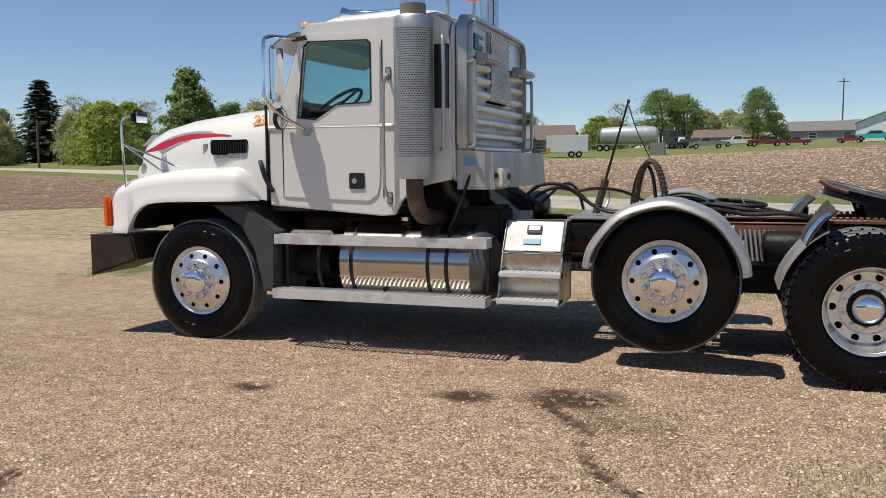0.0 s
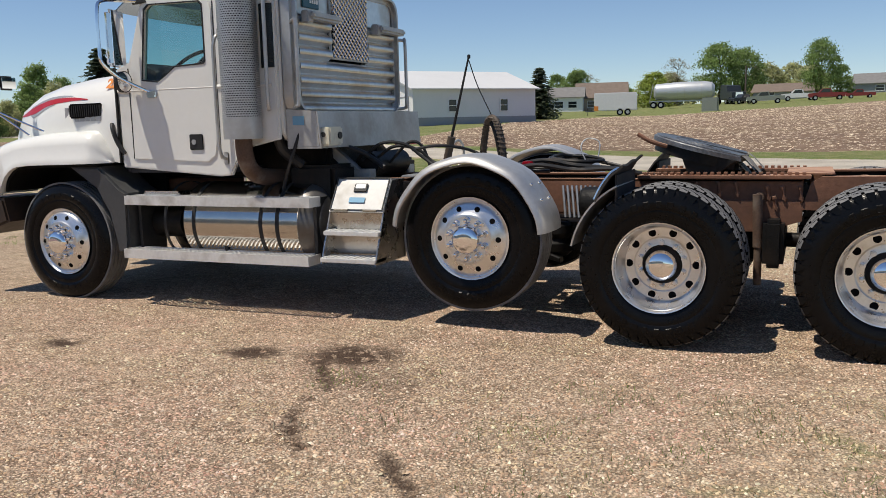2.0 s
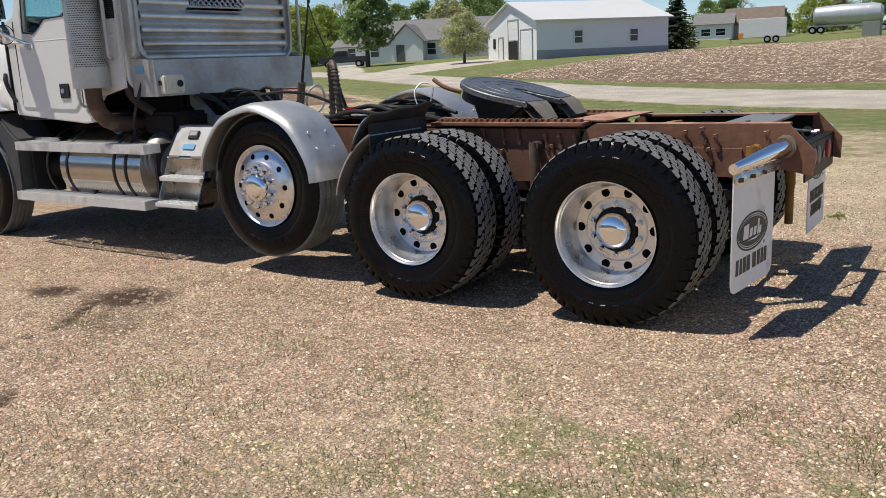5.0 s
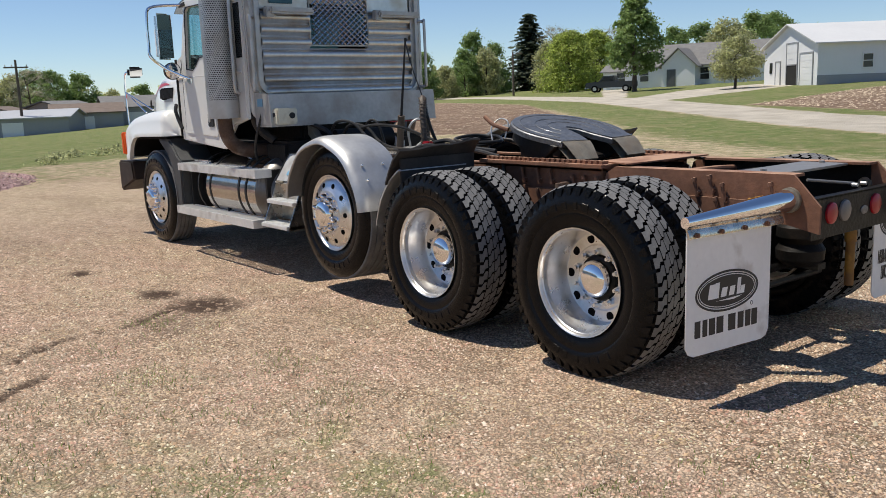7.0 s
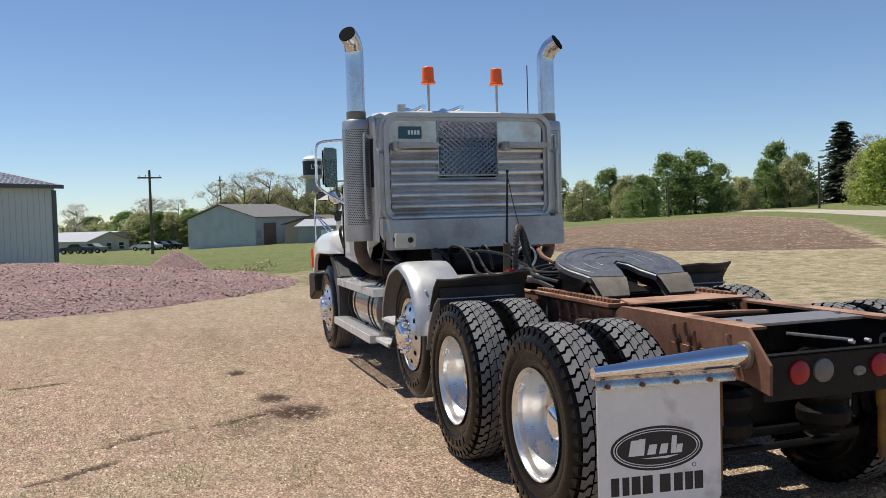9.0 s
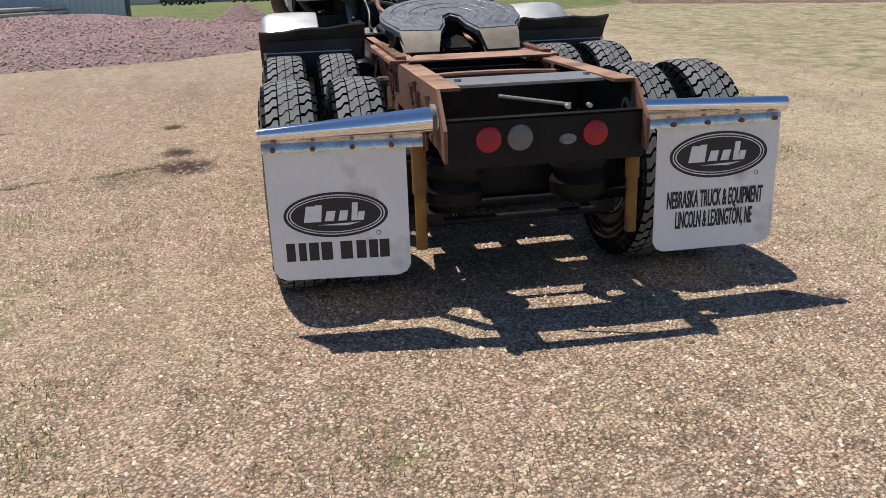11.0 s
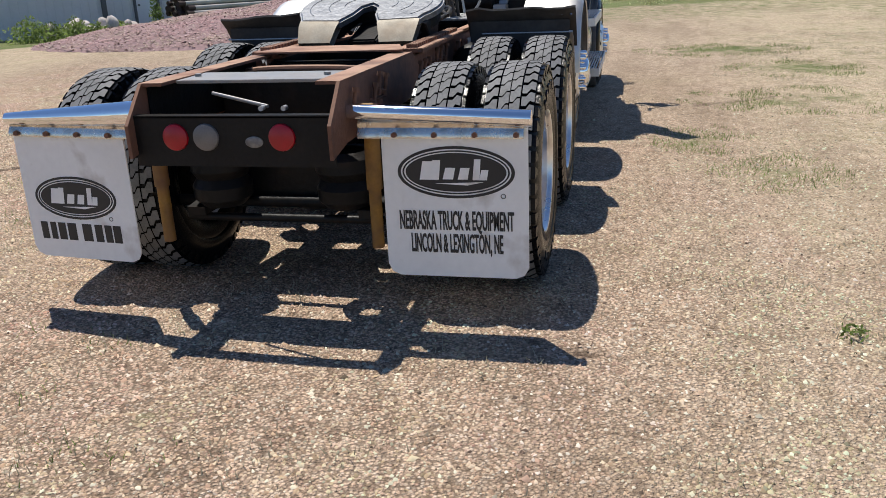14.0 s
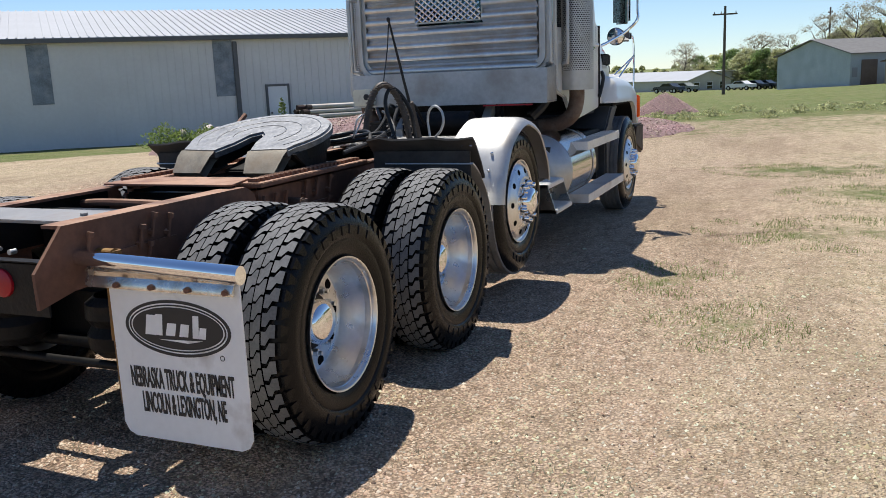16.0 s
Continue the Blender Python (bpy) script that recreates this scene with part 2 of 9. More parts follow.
def spline(points, steps=6):
    """A smooth line through the points."""
    pts = [Vector(p) for p in points]
    if len(pts) < 3:
        return pts
    ext = [2 * pts[0] - pts[1]] + pts + [2 * pts[-1] - pts[-2]]
    out = []
    for i in range(1, len(ext) - 2):
        a, b, c, d = ext[i - 1 : i + 3]
        for k in range(steps):
            t = k / steps
            out.append(0.5 * ((2 * b) + (c - a) * t + (2 * a - 5 * b + 4 * c - d) * t * t + (3 * b - a - 3 * c + d) * t**3))
    out.append(pts[-1])
    return out


def tube(bm, points, r, seg=8, smooth=5, close=False):
    pts = spline(points, smooth) if smooth else [Vector(p) for p in points]
    rings = []
    side = None
    for i, p in enumerate(pts):
        d = (pts[min(i + 1, len(pts) - 1)] - pts[max(i - 1, 0)]).normalized()
        if side is None:
            side = d.orthogonal().normalized()
        side = (side - d * side.dot(d)).normalized()
        up = d.cross(side)
        rr = r[min(len(r) - 1, int(i / len(pts) * len(r)))] if isinstance(r, (list, tuple)) else r
        rings.append([bm.verts.new(p + rr * (math.cos(a) * side + math.sin(a) * up)) for a in (2 * math.pi * k / seg for k in range(seg))])
    for a, b in zip(rings, rings[1:]):
        for k in range(seg):
            bm.faces.new((a[k], a[(k + 1) % seg], b[(k + 1) % seg], b[k]))
    bm.faces.new(rings[0])
    bm.faces.new(rings[-1])
    return [v for g in rings for v in g]


def lathe(bm, profile, seg=40, m=None, axis="y", mats=None):
    """Turns (out, radius) pairs round the y axis; out is along -y."""
    rings = []
    for o, r in profile:
        rings.append([bm.verts.new((r * math.cos(a), -o, r * math.sin(a))) for a in (2 * math.pi * k / seg for k in range(seg))] if r > 1e-5 else [bm.verts.new((0, -o, 0))])
    for n, (a, b) in enumerate(zip(rings, rings[1:])):
        for k in range(seg):
            q = [a[k % len(a)], a[(k + 1) % len(a)], b[(k + 1) % len(b)], b[k % len(b)]]
            q = list(dict.fromkeys(q))
            if len(q) > 2:
                f = bm.faces.new(q)
                if mats:
                    f.material_index = mats[n]
    vs = [v for g in rings for v in g]
    if m is not None:
        bmesh.ops.transform(bm, matrix=m, verts=vs)
    return vs


def prism(bm, outline, y0, y1, bevel=0.0, seg=2, holes=(), plane="xz"):
    """A flat outline with holes, given in a plane, pulled from y0 to y1 across it."""
    def at(a, b, c):
        return {"xz": (a, c, b), "xy": (a, b, c), "yz": (c, a, b)}[plane]

    edges = []
    for loop in (outline, *holes):
        vs = [bm.verts.new(at(a, b, y0)) for a, b in loop]
        edges += [bm.edges.new((vs[i], vs[(i + 1) % len(vs)])) for i in range(len(vs))]
    if holes:
        g = bmesh.ops.triangle_fill(bm, edges=edges, use_beauty=True)
        faces = [f for f in g["geom"] if isinstance(f, bmesh.types.BMFace)]
    else:
        faces = [bm.faces.new([e.verts[0] for e in edges])]
    g = bmesh.ops.extrude_face_region(bm, geom=faces)
    vs = [v for v in g["geom"] if isinstance(v, bmesh.types.BMVert)]
    bmesh.ops.translate(bm, vec=Vector(at(0, 0, y1)) - Vector(at(0, 0, y0)), verts=vs)
    if bevel:
        far = [e for e in g["geom"] if isinstance(e, bmesh.types.BMEdge) and sum(f in g["geom"] for f in e.link_faces) == 1]
        bmesh.ops.bevel(bm, geom=far, offset=bevel, segments=seg, affect="EDGES", clamp_overlap=True)
    return vs


def loft(bm, sections, close=False):
    rows = [[bm.verts.new(p) for p in s] for s in sections]
    for a, b in zip(rows, rows[1:]):
        for k in range(len(a) - (0 if close else 1)):
            bm.faces.new((a[k], a[(k + 1) % len(a)], b[(k + 1) % len(a)], b[k]))
    return rows


def rrect(a0, a1, b0, b1, r, seg=5):
    """A rounded rectangle as an outline."""
    out = []
    for ca, cb, s in ((a1 - r, b1 - r, 0), (a0 + r, b1 - r, 90), (a0 + r, b0 + r, 180), (a1 - r, b0 + r, 270)):
        out += [(ca + r * math.cos(radians(s + 90 * k / seg)), cb + r * math.sin(radians(s + 90 * k / seg))) for k in range(seg + 1)]
    return out


def text_mesh(text, size, width=0.0, bold=0.0, fat=0.0):
    """The built-in font's letters as a thin mesh in the xy plane, centred."""
    cu = bpy.data.curves.new("lettering", "FONT")
    cu.body, cu.size, cu.align_x, cu.align_y, cu.offset = text, size, "CENTER", "CENTER", bold
    cu.resolution_u = 3
    cu.extrude = 0.0008
    ob = bpy.data.objects.new("lettering", cu)
    me = ob.to_mesh()
    bm = bmesh.new()
    bm.from_mesh(me)
    ob.to_mesh_clear()
    bpy.data.objects.remove(ob)
    bpy.data.curves.remove(cu)
    if width:
        xs = [v.co.x for v in bm.verts]
        bmesh.ops.scale(bm, vec=(width / (max(xs) - min(xs)), 1, 1), verts=bm.verts)
    if fat:
        geom = list(bm.verts) + list(bm.edges) + list(bm.faces)
        for k, dx in enumerate((-fat, fat)):
            copy = bmesh.ops.duplicate(bm, geom=geom)["geom"]
            bmesh.ops.translate(bm, vec=(dx, 0, 0.0003 * (k + 1)), verts=[v for v in copy if isinstance(v, bmesh.types.BMVert)])
    return bm


# ---- the lie of the land ----
BEARINGS = [-180, -60, -12, 0, 10, 25, 38, 45, 60, 70, 80, 90, 100, 120, 150, 180]
SLOPES = [0, 0.01, 0.045, 0.034, 0.027, 0.031, 0.022, 0.015, 0.006, 0.0, -0.012, -0.02, -0.02, -0.008, -0.003, 0]
SHED_AT, SHED_DIR = np.array((-21.4, -12.0)), np.array((-math.sin(radians(48)), math.cos(radians(48))))
SHED_OUT = np.array((SHED_DIR[1], -SHED_DIR[0]))


LUMPS = [(a, 2**f, p) for a, f, p in zip(np.random.default_rng(3).uniform(0, 6.28, 22), np.random.default_rng(4).uniform(-0.5, 2.6, 22), np.random.default_rng(5).uniform(0, 6.28, 22))]


def lumps(x, y):
    """Low unevenness of the open lot."""
    z = 0
    for a, f, p in LUMPS:
        z = z + np.sin((x * math.cos(a) + y * math.sin(a)) * f + p) * 0.0035 / f**0.6
    return z


def ground_z(x, y):
    x, y = np.asarray(x, float), np.asarray(y, float)
    dx, dy = x - 3.0, y - 5.0
    r, b = np.hypot(dx, dy), np.degrees(np.arctan2(-dx, dy))
    s = np.minimum(4 * np.logaddexp(0, np.minimum((r - 24) / 4, 400)), 150.0)
    off = (x - SHED_AT[0]) * SHED_OUT[0] + (y - SHED_AT[1]) * SHED_OUT[1]
    run = (x - SHED_AT[0]) * SHED_DIR[0] + (y - SHED_AT[1]) * SHED_DIR[1]
    near = np.clip(1 - np.maximum(off, 0) / 15.0, 0, 1) * np.clip(1 - np.abs(run - 2) / 45, 0, 1)
    return np.interp(b, BEARINGS, SLOPES) * s - 0.45 * near * near * (3 - 2 * near) + lumps(x, y)


def gz(x, y):
    return float(ground_z(x, y))


# ---- the ground: one sheet with lot, grass, fields and road ----
def ease(v, lo, hi):
    t = np.clip((v - lo) / (hi - lo), 0, 1)
    return t * t * (3 - 2 * t)


def inside(x, y, poly, soft):
    """1 inside a convex outline (anticlockwise), falling to 0 over soft metres outside."""
    d = np.full(np.shape(x), 1e9)
    for (ax, ay), (bx, by) in zip(poly, poly[1:] + poly[:1]):
        n = math.hypot(bx - ax, by - ay)
        d = np.minimum(d, ((bx - ax) * (y - ay) - (by - ay) * (x - ax)) / n)
    return ease(d, -soft, soft)


ROAD_X = [-300, -80, -58, -39, -23.6, -11, -3.5, 2.5, 12, 40, 300]
ROAD_Y = [165, 79, 66.5, 54.4, 42.5, 33.0, 29.1, 26.9, 25, 22, 8]


def road_off(x, y):
    """Metres beyond the middle of the road."""
    return (y - np.interp(x, ROAD_X, ROAD_Y)) * 0.87


# old tyre marks and damp cracks in the gravel
CRACKS = ((0.36, 3.46, 0.30, 3.68, 0.07, 0.9), (0.30, 3.68, 0.18, 3.77, 0.08, 1.0), (0.18, 3.77, 0.0, 3.99, 0.09, 1.0), (-0.37, 3.87, -0.55, 4.05, 0.07, 1.0), (-0.55, 4.05, -0.69, 4.27, 0.09, 1.0), (-0.69, 4.27, -0.76, 4.56, 0.08, 0.8),
          (-0.73, 4.72, -0.94, 5.0, 0.08, 0.9), (-0.94, 5.0, -1.11, 5.23, 0.11, 1.0), (-1.11, 5.23, -1.12, 5.58, 0.15, 1.0), (-6.7, 0.9, -6.6, 0.1, 0.14, 1.0), (-3.32, 2.78, -3.47, 3.28, 0.12, 1.0), (-3.7, 2.6, -3.6, 1.9, 0.1, 0.9), (-2.8, 9.7, -3.4, 10.6, 0.12, 0.5), (3.1, 8.7, 3.2, 8.95, 0.07, 0.9))


def masks(x, y):
    road_mid = road_off(x, y)
    road = ease(np.interp(x, [-20, -12, -3], [2.1, 2.1, 2.8]) - np.abs(road_mid), -0.4, 0.4)
    drive = inside(x, y, [(-33.5, 50.0), (-31.0, 51.0), (-32.5, 70.0), (-37.0, 79.0), (-42.0, 75.0), (-42.5, 68.0), (-38.4, 57.0)], 0.5)
    drive2 = inside(x, y, [(-45, 60.5), (-41, 58.5), (-62, 84), (-66, 84)], 0.5)
    road = np.maximum(road, np.maximum(drive, drive2))
    field1 = inside(x, y, [(-20, 43.0), (-9.7, 37.0), (2.3, 34.0), (60, 36.5), (60, 104), (16, 108), (-4, 102), (-18, 92), (-23, 76)], 0.8)
    field2 = inside(x, y, [(-16.5, 28.0), (-46, 51.8), (-75, 66), (-72, 53), (-67, 41), (-44, 26), (-26, 20), (-21, 23.5)], 1.2)
    far = ease(road_off(x, y), -9.5, -6.5) * np.where(road_off(x, y) < -1.5, 0.72, 1.0)
    west = ease(-x - 0.35 * (y - 6), 17.0, 24.0) * ease(y, -40, 5)
    strip = ease(np.hypot(x + 23, y - 26), 14.0, 7.0) * 0.3
    shed = (x - SHED_AT[0]) * SHED_OUT[0] + (y - SHED_AT[1]) * SHED_OUT[1]
    lawn = ease(shed, 11.0, 9.0)
    grass = np.clip(np.maximum.reduce([far, west, lawn, strip]), 0, 1)
    r = np.hypot(x - 1, y - 7)
    grass = np.maximum(grass, ease(r, 70, 90))
    thin = 0.42 * ease(np.hypot((x - 3.2) / 2.2, (y - 3.8) / 1.8), 1.4, 0.3) + 0.3 * ease(y, 11, 18) + 0.22 * ease(np.hypot((x + 9) / 5, (y - 13) / 4), 1.5, 0.2)
    for gx, gy, rx, ry in ((-3.2, 10.8, 0.7, 1.1), (-5.8, 11.2, 0.8, 0.8), (-8.3, 10.4, 0.9, 1.2), (-1.1, 9.7, 0.6, 0.4), (0.1, 10.1, 0.5, 0.4)):
        thin += 0.4 * ease(np.hypot((x - gx) / rx, (y - gy) / ry), 1.2, 0.2)
    thin += 0.2 * ease(np.hypot((x - 4.6) / 2.0, (y - 6.6) / 1.0), 1.3, 0.2)
    grass = np.maximum(grass, np.clip(thin, 0, 0.55))
    grass = np.maximum(grass, 0.42 * ease(-x - 0.35 * (y - 6), 9.0, 17.0) * ease(y, 3, 8))
    grass = np.maximum(grass, 0.40 * ease(y, 12.5, 15) * ease(x, 12, 6))
    field = np.maximum(field1, field2)
    grass = grass * (1 - field) * (1 - road)
    wet = np.zeros(np.shape(x))
    for sx, sy, sr, sa in ((-0.96, 5.44, 0.36, 1.0), (-1.66, 5.31, 0.24, 1.0), (-3.18, 5.09, 0.16, 1.0), (-0.6, 5.0, 0.4, 0.35)):
        wet = np.maximum(wet, sa * ease(np.hypot((x - sx) / 1.35, y - sy), sr, sr * 0.3))
    for ax, ay, bx, by, w, sa in CRACKS:
        t = np.clip(((x - ax) * (bx - ax) + (y - ay) * (by - ay)) / ((bx - ax) ** 2 + (by - ay) ** 2), 0, 1)
        d = np.hypot(x - ax - t * (bx - ax), y - ay - t * (by - ay)) + 0.04 * np.abs(np.sin(x * 11 + y * 7) * np.sin(y * 13 - x * 5))
        wet = np.maximum(wet, sa * ease(d, w * 0.74, w * 0.36))
    return grass, field, road, wet


def axis_values(lo, fine_lo, nf_lo, nf_hi, fine_hi, hi, step, fine):
    far = lambda a, b: [a + (b - a) * (k / 26) ** 3 for k in range(1, 27)]
    vals = list(np.arange(fine_lo, nf_lo, step)) + list(np.arange(nf_lo, nf_hi, fine)) + list(np.arange(nf_hi, fine_hi, step)) + [fine_hi]
    return np.array(far(fine_lo, lo)[::-1] + vals + far(fine_hi, hi))


def build_ground():
    xs = axis_values(-2600, -85, -9, 10, 22, 2600, 0.55, 0.048)
    ys = axis_values(-2600, -22, -1, 14, 110, 2600, 0.55, 0.048)
    gx, gy = np.meshgrid(xs, ys)
    z = ground_z(gx, gy)
    grass, field, road, wet = masks(gx, gy)
    z = z + 0.008 * field * np.sin(gy * 3.0) - 0.022 * wet * (0.5 + 0.5 * np.sin(gx * 23 + 3 * np.sin(gy * 11)))
    nx, ny = len(xs), len(ys)
    co = np.stack([gx, gy, z], -1).reshape(-1, 3)
    i = (np.arange(ny - 1)[:, None] * nx + np.arange(nx - 1)).ravel()
    faces = np.stack([i, i + 1, i + nx + 1, i + nx], 1)
    me = bpy.data.meshes.new("ground")
    me.vertices.add(len(co)), me.loops.add(faces.size), me.polygons.add(len(faces))
    me.vertices.foreach_set("co", co.ravel().astype(np.float32))
    me.loops.foreach_set("vertex_index", faces.ravel().astype(np.int32))
    me.polygons.foreach_set("loop_start", np.arange(0, faces.size, 4, dtype=np.int32))
    me.update(calc_edges=True)
    north = np.maximum(0.95 * ease(gy, 8.0, 12.0) * ease(gx, 12, 8), 0.4 * ease(np.hypot((gx + 6) / 5, (gy - 11) / 4), 1.5, 0.6))
    north = np.maximum(north, 0.35 * ease(np.hypot((gx - 3.0) / 3.2, (gy - 3.6) / 2.2), 1.4, 0.4))
    north = np.maximum(north, 0.55 * ease(-gx, 5, 10))
    north = np.maximum(north, 0.9 * ease(-gy, -1.0, 3.0) * ease(-gx, 0.0, 3.0))
    for nm, v in (("north", north), ("grass", grass), ("field", field), ("road", road), ("wet", wet)):
        me.attributes.new(nm, "FLOAT", "POINT").data.foreach_set("value", v.ravel().astype(np.float32))
    me.shade_smooth()
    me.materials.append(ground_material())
    ob = new("ground", me)
    return tagged(ob, "tan and pink crushed gravel lot with grass and stubble fields", "ground", kind="structure")


def ground_material():
    m = bpy.data.materials.new("gravel_ground")
    m.use_nodes = True
    nt = m.node_tree
    p = nt.nodes["Principled BSDF"]
    p.inputs["Roughness"].default_value = 0.95
    p.inputs["Specular IOR Level"].default_value = 0.25
    geo = nt.nodes.new("ShaderNodeNewGeometry")
    link = nt.links.new
    pos = geo.outputs["Position"]

    def noise_at(s, detail=4, stretch=None, rough=0.55):
        n = nt.nodes.new("ShaderNodeTexNoise")
        n.inputs["Scale"].default_value, n.inputs["Detail"].default_value, n.inputs["Roughness"].default_value = s, detail, rough
        v = pos
        if stretch:
            mp = nt.nodes.new("ShaderNodeMapping")
            mp.inputs["Rotation"].default_value[2] = stretch[0]
            mp.inputs["Scale"].default_value = (stretch[1], stretch[2], 1)
            link(pos, mp.inputs["Vector"])
            v = mp.outputs[0]
        link(v, n.inputs["Vector"])
        return n.outputs["Fac"]

    def ramp(src, lo, hi, a=0.0, b=1.0):
        r = nt.nodes.new("ShaderNodeMapRange")
        for k, v in zip(("From Min", "From Max", "To Min", "To Max"), (lo, hi, a, b)):
            r.inputs[k].default_value = v
        link(src, r.inputs["Value"])
        return r.outputs["Result"]

    def mix(fac, a, b):
        x = nt.nodes.new("ShaderNodeMix")
        x.data_type = "RGBA"
        for k, v in ((0, fac), (6, a), (7, b)):
            if hasattr(v, "is_output"):
                link(v, x.inputs[k])
            else:
                x.inputs[k].default_value = v if k == 0 else (*v, 1)
        return x.outputs[2]

    def calc(op, a, b):
        x = nt.nodes.new("ShaderNodeMath")
        x.operation = op
        for k, v in enumerate((a, b)):
            if hasattr(v, "is_output"):
                link(v, x.inputs[k])
            else:
                x.inputs[k].default_value = v
        return x.outputs[0]

    def attr(nm):
        a = nt.nodes.new("ShaderNodeAttribute")
        a.attribute_name = nm
        return a.outputs["Fac"]

    def stones(scale):
        v = nt.nodes.new("ShaderNodeTexVoronoi")
        v.inputs["Scale"].default_value = scale
        v.inputs["Randomness"].default_value = 1.0
        link(pos, v.inputs["Vector"])
        sep = nt.nodes.new("ShaderNodeSeparateColor")
        link(v.outputs["Color"], sep.inputs[0])
        return sep.outputs, v.outputs["Distance"]

    def cells(scale, tints):
        """Stones of mixed tints."""
        rgb, dist = stones(scale)
        r = nt.nodes.new("ShaderNodeValToRGB")
        r.color_ramp.interpolation = "CONSTANT"
        el = r.color_ramp.elements
        for k, (at, c) in enumerate(tints):
            e = el[k] if k < 2 else el.new(at)
            e.position, e.color = at, (*c, 1)
        link(rgb[0], r.inputs[0])
        return r.outputs[0], dist, rgb[1]

    north = attr("north")
    tints = [(0.0, (0.35, 0.21, 0.135)), (0.14, (0.62, 0.395, 0.265)), (0.34, (0.74, 0.505, 0.35)), (0.5, (0.62, 0.37, 0.275)), (0.62, (0.82, 0.605, 0.435)), (0.78, (0.17, 0.105, 0.07)), (0.88, (0.92, 0.77, 0.615))]
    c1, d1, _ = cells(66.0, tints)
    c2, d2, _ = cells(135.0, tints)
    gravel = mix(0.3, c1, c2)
    # Soil and shade between stones, painted dark in the colour; bump casts none.
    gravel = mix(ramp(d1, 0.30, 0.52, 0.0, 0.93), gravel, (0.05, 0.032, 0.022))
    gravel = mix(ramp(noise_at(0.55, 6), 0.42, 0.66, 0.0, 0.35), gravel, (0.478, 0.317, 0.229))
    gravel = mix(ramp(noise_at(0.23, 5), 0.42, 0.62, 0.0, 0.35), gravel, (0.489, 0.375, 0.229))
    gravel = mix(ramp(noise_at(1.7, 6), 0.52, 0.7, 0.0, 0.45), gravel, (0.235, 0.165, 0.105))
    gravel = mix(ramp(noise_at(4.5, 4), 0.58, 0.72, 0.0, 0.45), gravel, (0.18, 0.13, 0.085))
    gravel = mix(ramp(noise_at(2.4, 8, None, 0.75), 0.49, 0.60, 0.0, 0.45), gravel, (0.74, 0.54, 0.39))
    gravel = mix(ramp(noise_at(3.1, 8, None, 0.75), 0.51, 0.64, 0.0, 0.45), gravel, (0.18, 0.118, 0.076))
    gravel = mix(ramp(noise_at(13, 5, None, 0.65), 0.51, 0.62, 0.0, 0.75), gravel, (0.14, 0.098, 0.065))
    gravel = mix(ramp(noise_at(17, 5, None, 0.65), 0.53, 0.64, 0.0, 0.7), gravel, (0.78, 0.61, 0.46))
    gravel = mix(ramp(noise_at(1.0, 5, (0.45, 0.12, 1.4)), 0.52, 0.64, 0.0, 0.45), gravel, (0.50, 0.35, 0.265))
    straw = mix(ramp(noise_at(38, 4), 0.4, 0.62), (0.25, 0.215, 0.11), (0.76, 0.655, 0.40))
    straw = mix(ramp(noise_at(8.0, 6, None, 0.7), 0.5, 0.64, 0.0, 0.7), straw, (0.30, 0.24, 0.14))
    straw = mix(ramp(noise_at(0.9, 6), 0.54, 0.68, 0.0, 0.7), straw, (0.25, 0.26, 0.10))
    straw = mix(ramp(noise_at(11.0, 6, None, 0.7), 0.52, 0.64, 0.0, 0.75), straw, (0.82, 0.72, 0.54))
    gravel = mix(calc("MULTIPLY", north, ramp(noise_at(1.1, 6), 0.3, 0.6, 0.4, 0.92)), gravel, straw)
    gravel = mix(ramp(noise_at(8.5, 10, (0.3, 0.6, 1.2), 0.8), 0.48, 0.58, 0.0, 0.36), gravel, (0.80, 0.61, 0.44))
    bare = ramp(north, 0.0, 1.0, 1.0, 0.25)
    gravel = mix(calc("MULTIPLY", bare, ramp(noise_at(9.5, 10, (0.2, 0.6, 1.2), 0.8), 0.49, 0.58, 0.0, 0.55)), gravel, (0.13, 0.095, 0.062))
    gravel = mix(calc("MULTIPLY", bare, 0.24), gravel, c1)
    gravel = mix(ramp(noise_at(6.0, 8, None, 0.8), 0.42, 0.62, 0.0, 0.4), gravel, (0.80, 0.625, 0.455))
    gravel = mix(ramp(noise_at(0.8, 7, (0.6, 0.35, 1.3), 0.65), 0.50, 0.64, 0.0, 0.38), gravel, (0.27, 0.19, 0.125))
    # Darkens the gaps again, so their painted shade shows through the patches above.
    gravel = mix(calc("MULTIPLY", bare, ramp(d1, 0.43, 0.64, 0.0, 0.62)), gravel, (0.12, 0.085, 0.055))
    wet = calc("MULTIPLY", attr("wet"), ramp(noise_at(14, 6), 0.36, 0.46))
    gravel = mix(calc("MULTIPLY", wet, 0.94), gravel, (0.06, 0.036, 0.024))
    blades = noise_at(45, 5)
    green = mix(ramp(blades, 0.35, 0.65), (0.07, 0.098, 0.025), (0.205, 0.25, 0.078))
    green = mix(ramp(noise_at(0.35, 6), 0.45, 0.68, 0.0, 0.55), green, (0.23, 0.205, 0.10))
    green = mix(ramp(noise_at(0.9, 6), 0.5, 0.7, 0, 0.6), green, (0.10, 0.16, 0.034))
    green = mix(ramp(noise_at(1.6, 7, None, 0.7), 0.46, 0.62, 0, 0.55), green, (0.29, 0.25, 0.13))
    stub = noise_at(14.0, 6, (0.5, 0.7, 2.6), 0.7)
    soil = mix(ramp(noise_at(1.2, 7), 0.35, 0.65), (0.15, 0.098, 0.068), (0.24, 0.16, 0.112))
    soil = mix(ramp(stub, 0.54, 0.70, 0, 0.3), soil, (0.32, 0.25, 0.175))
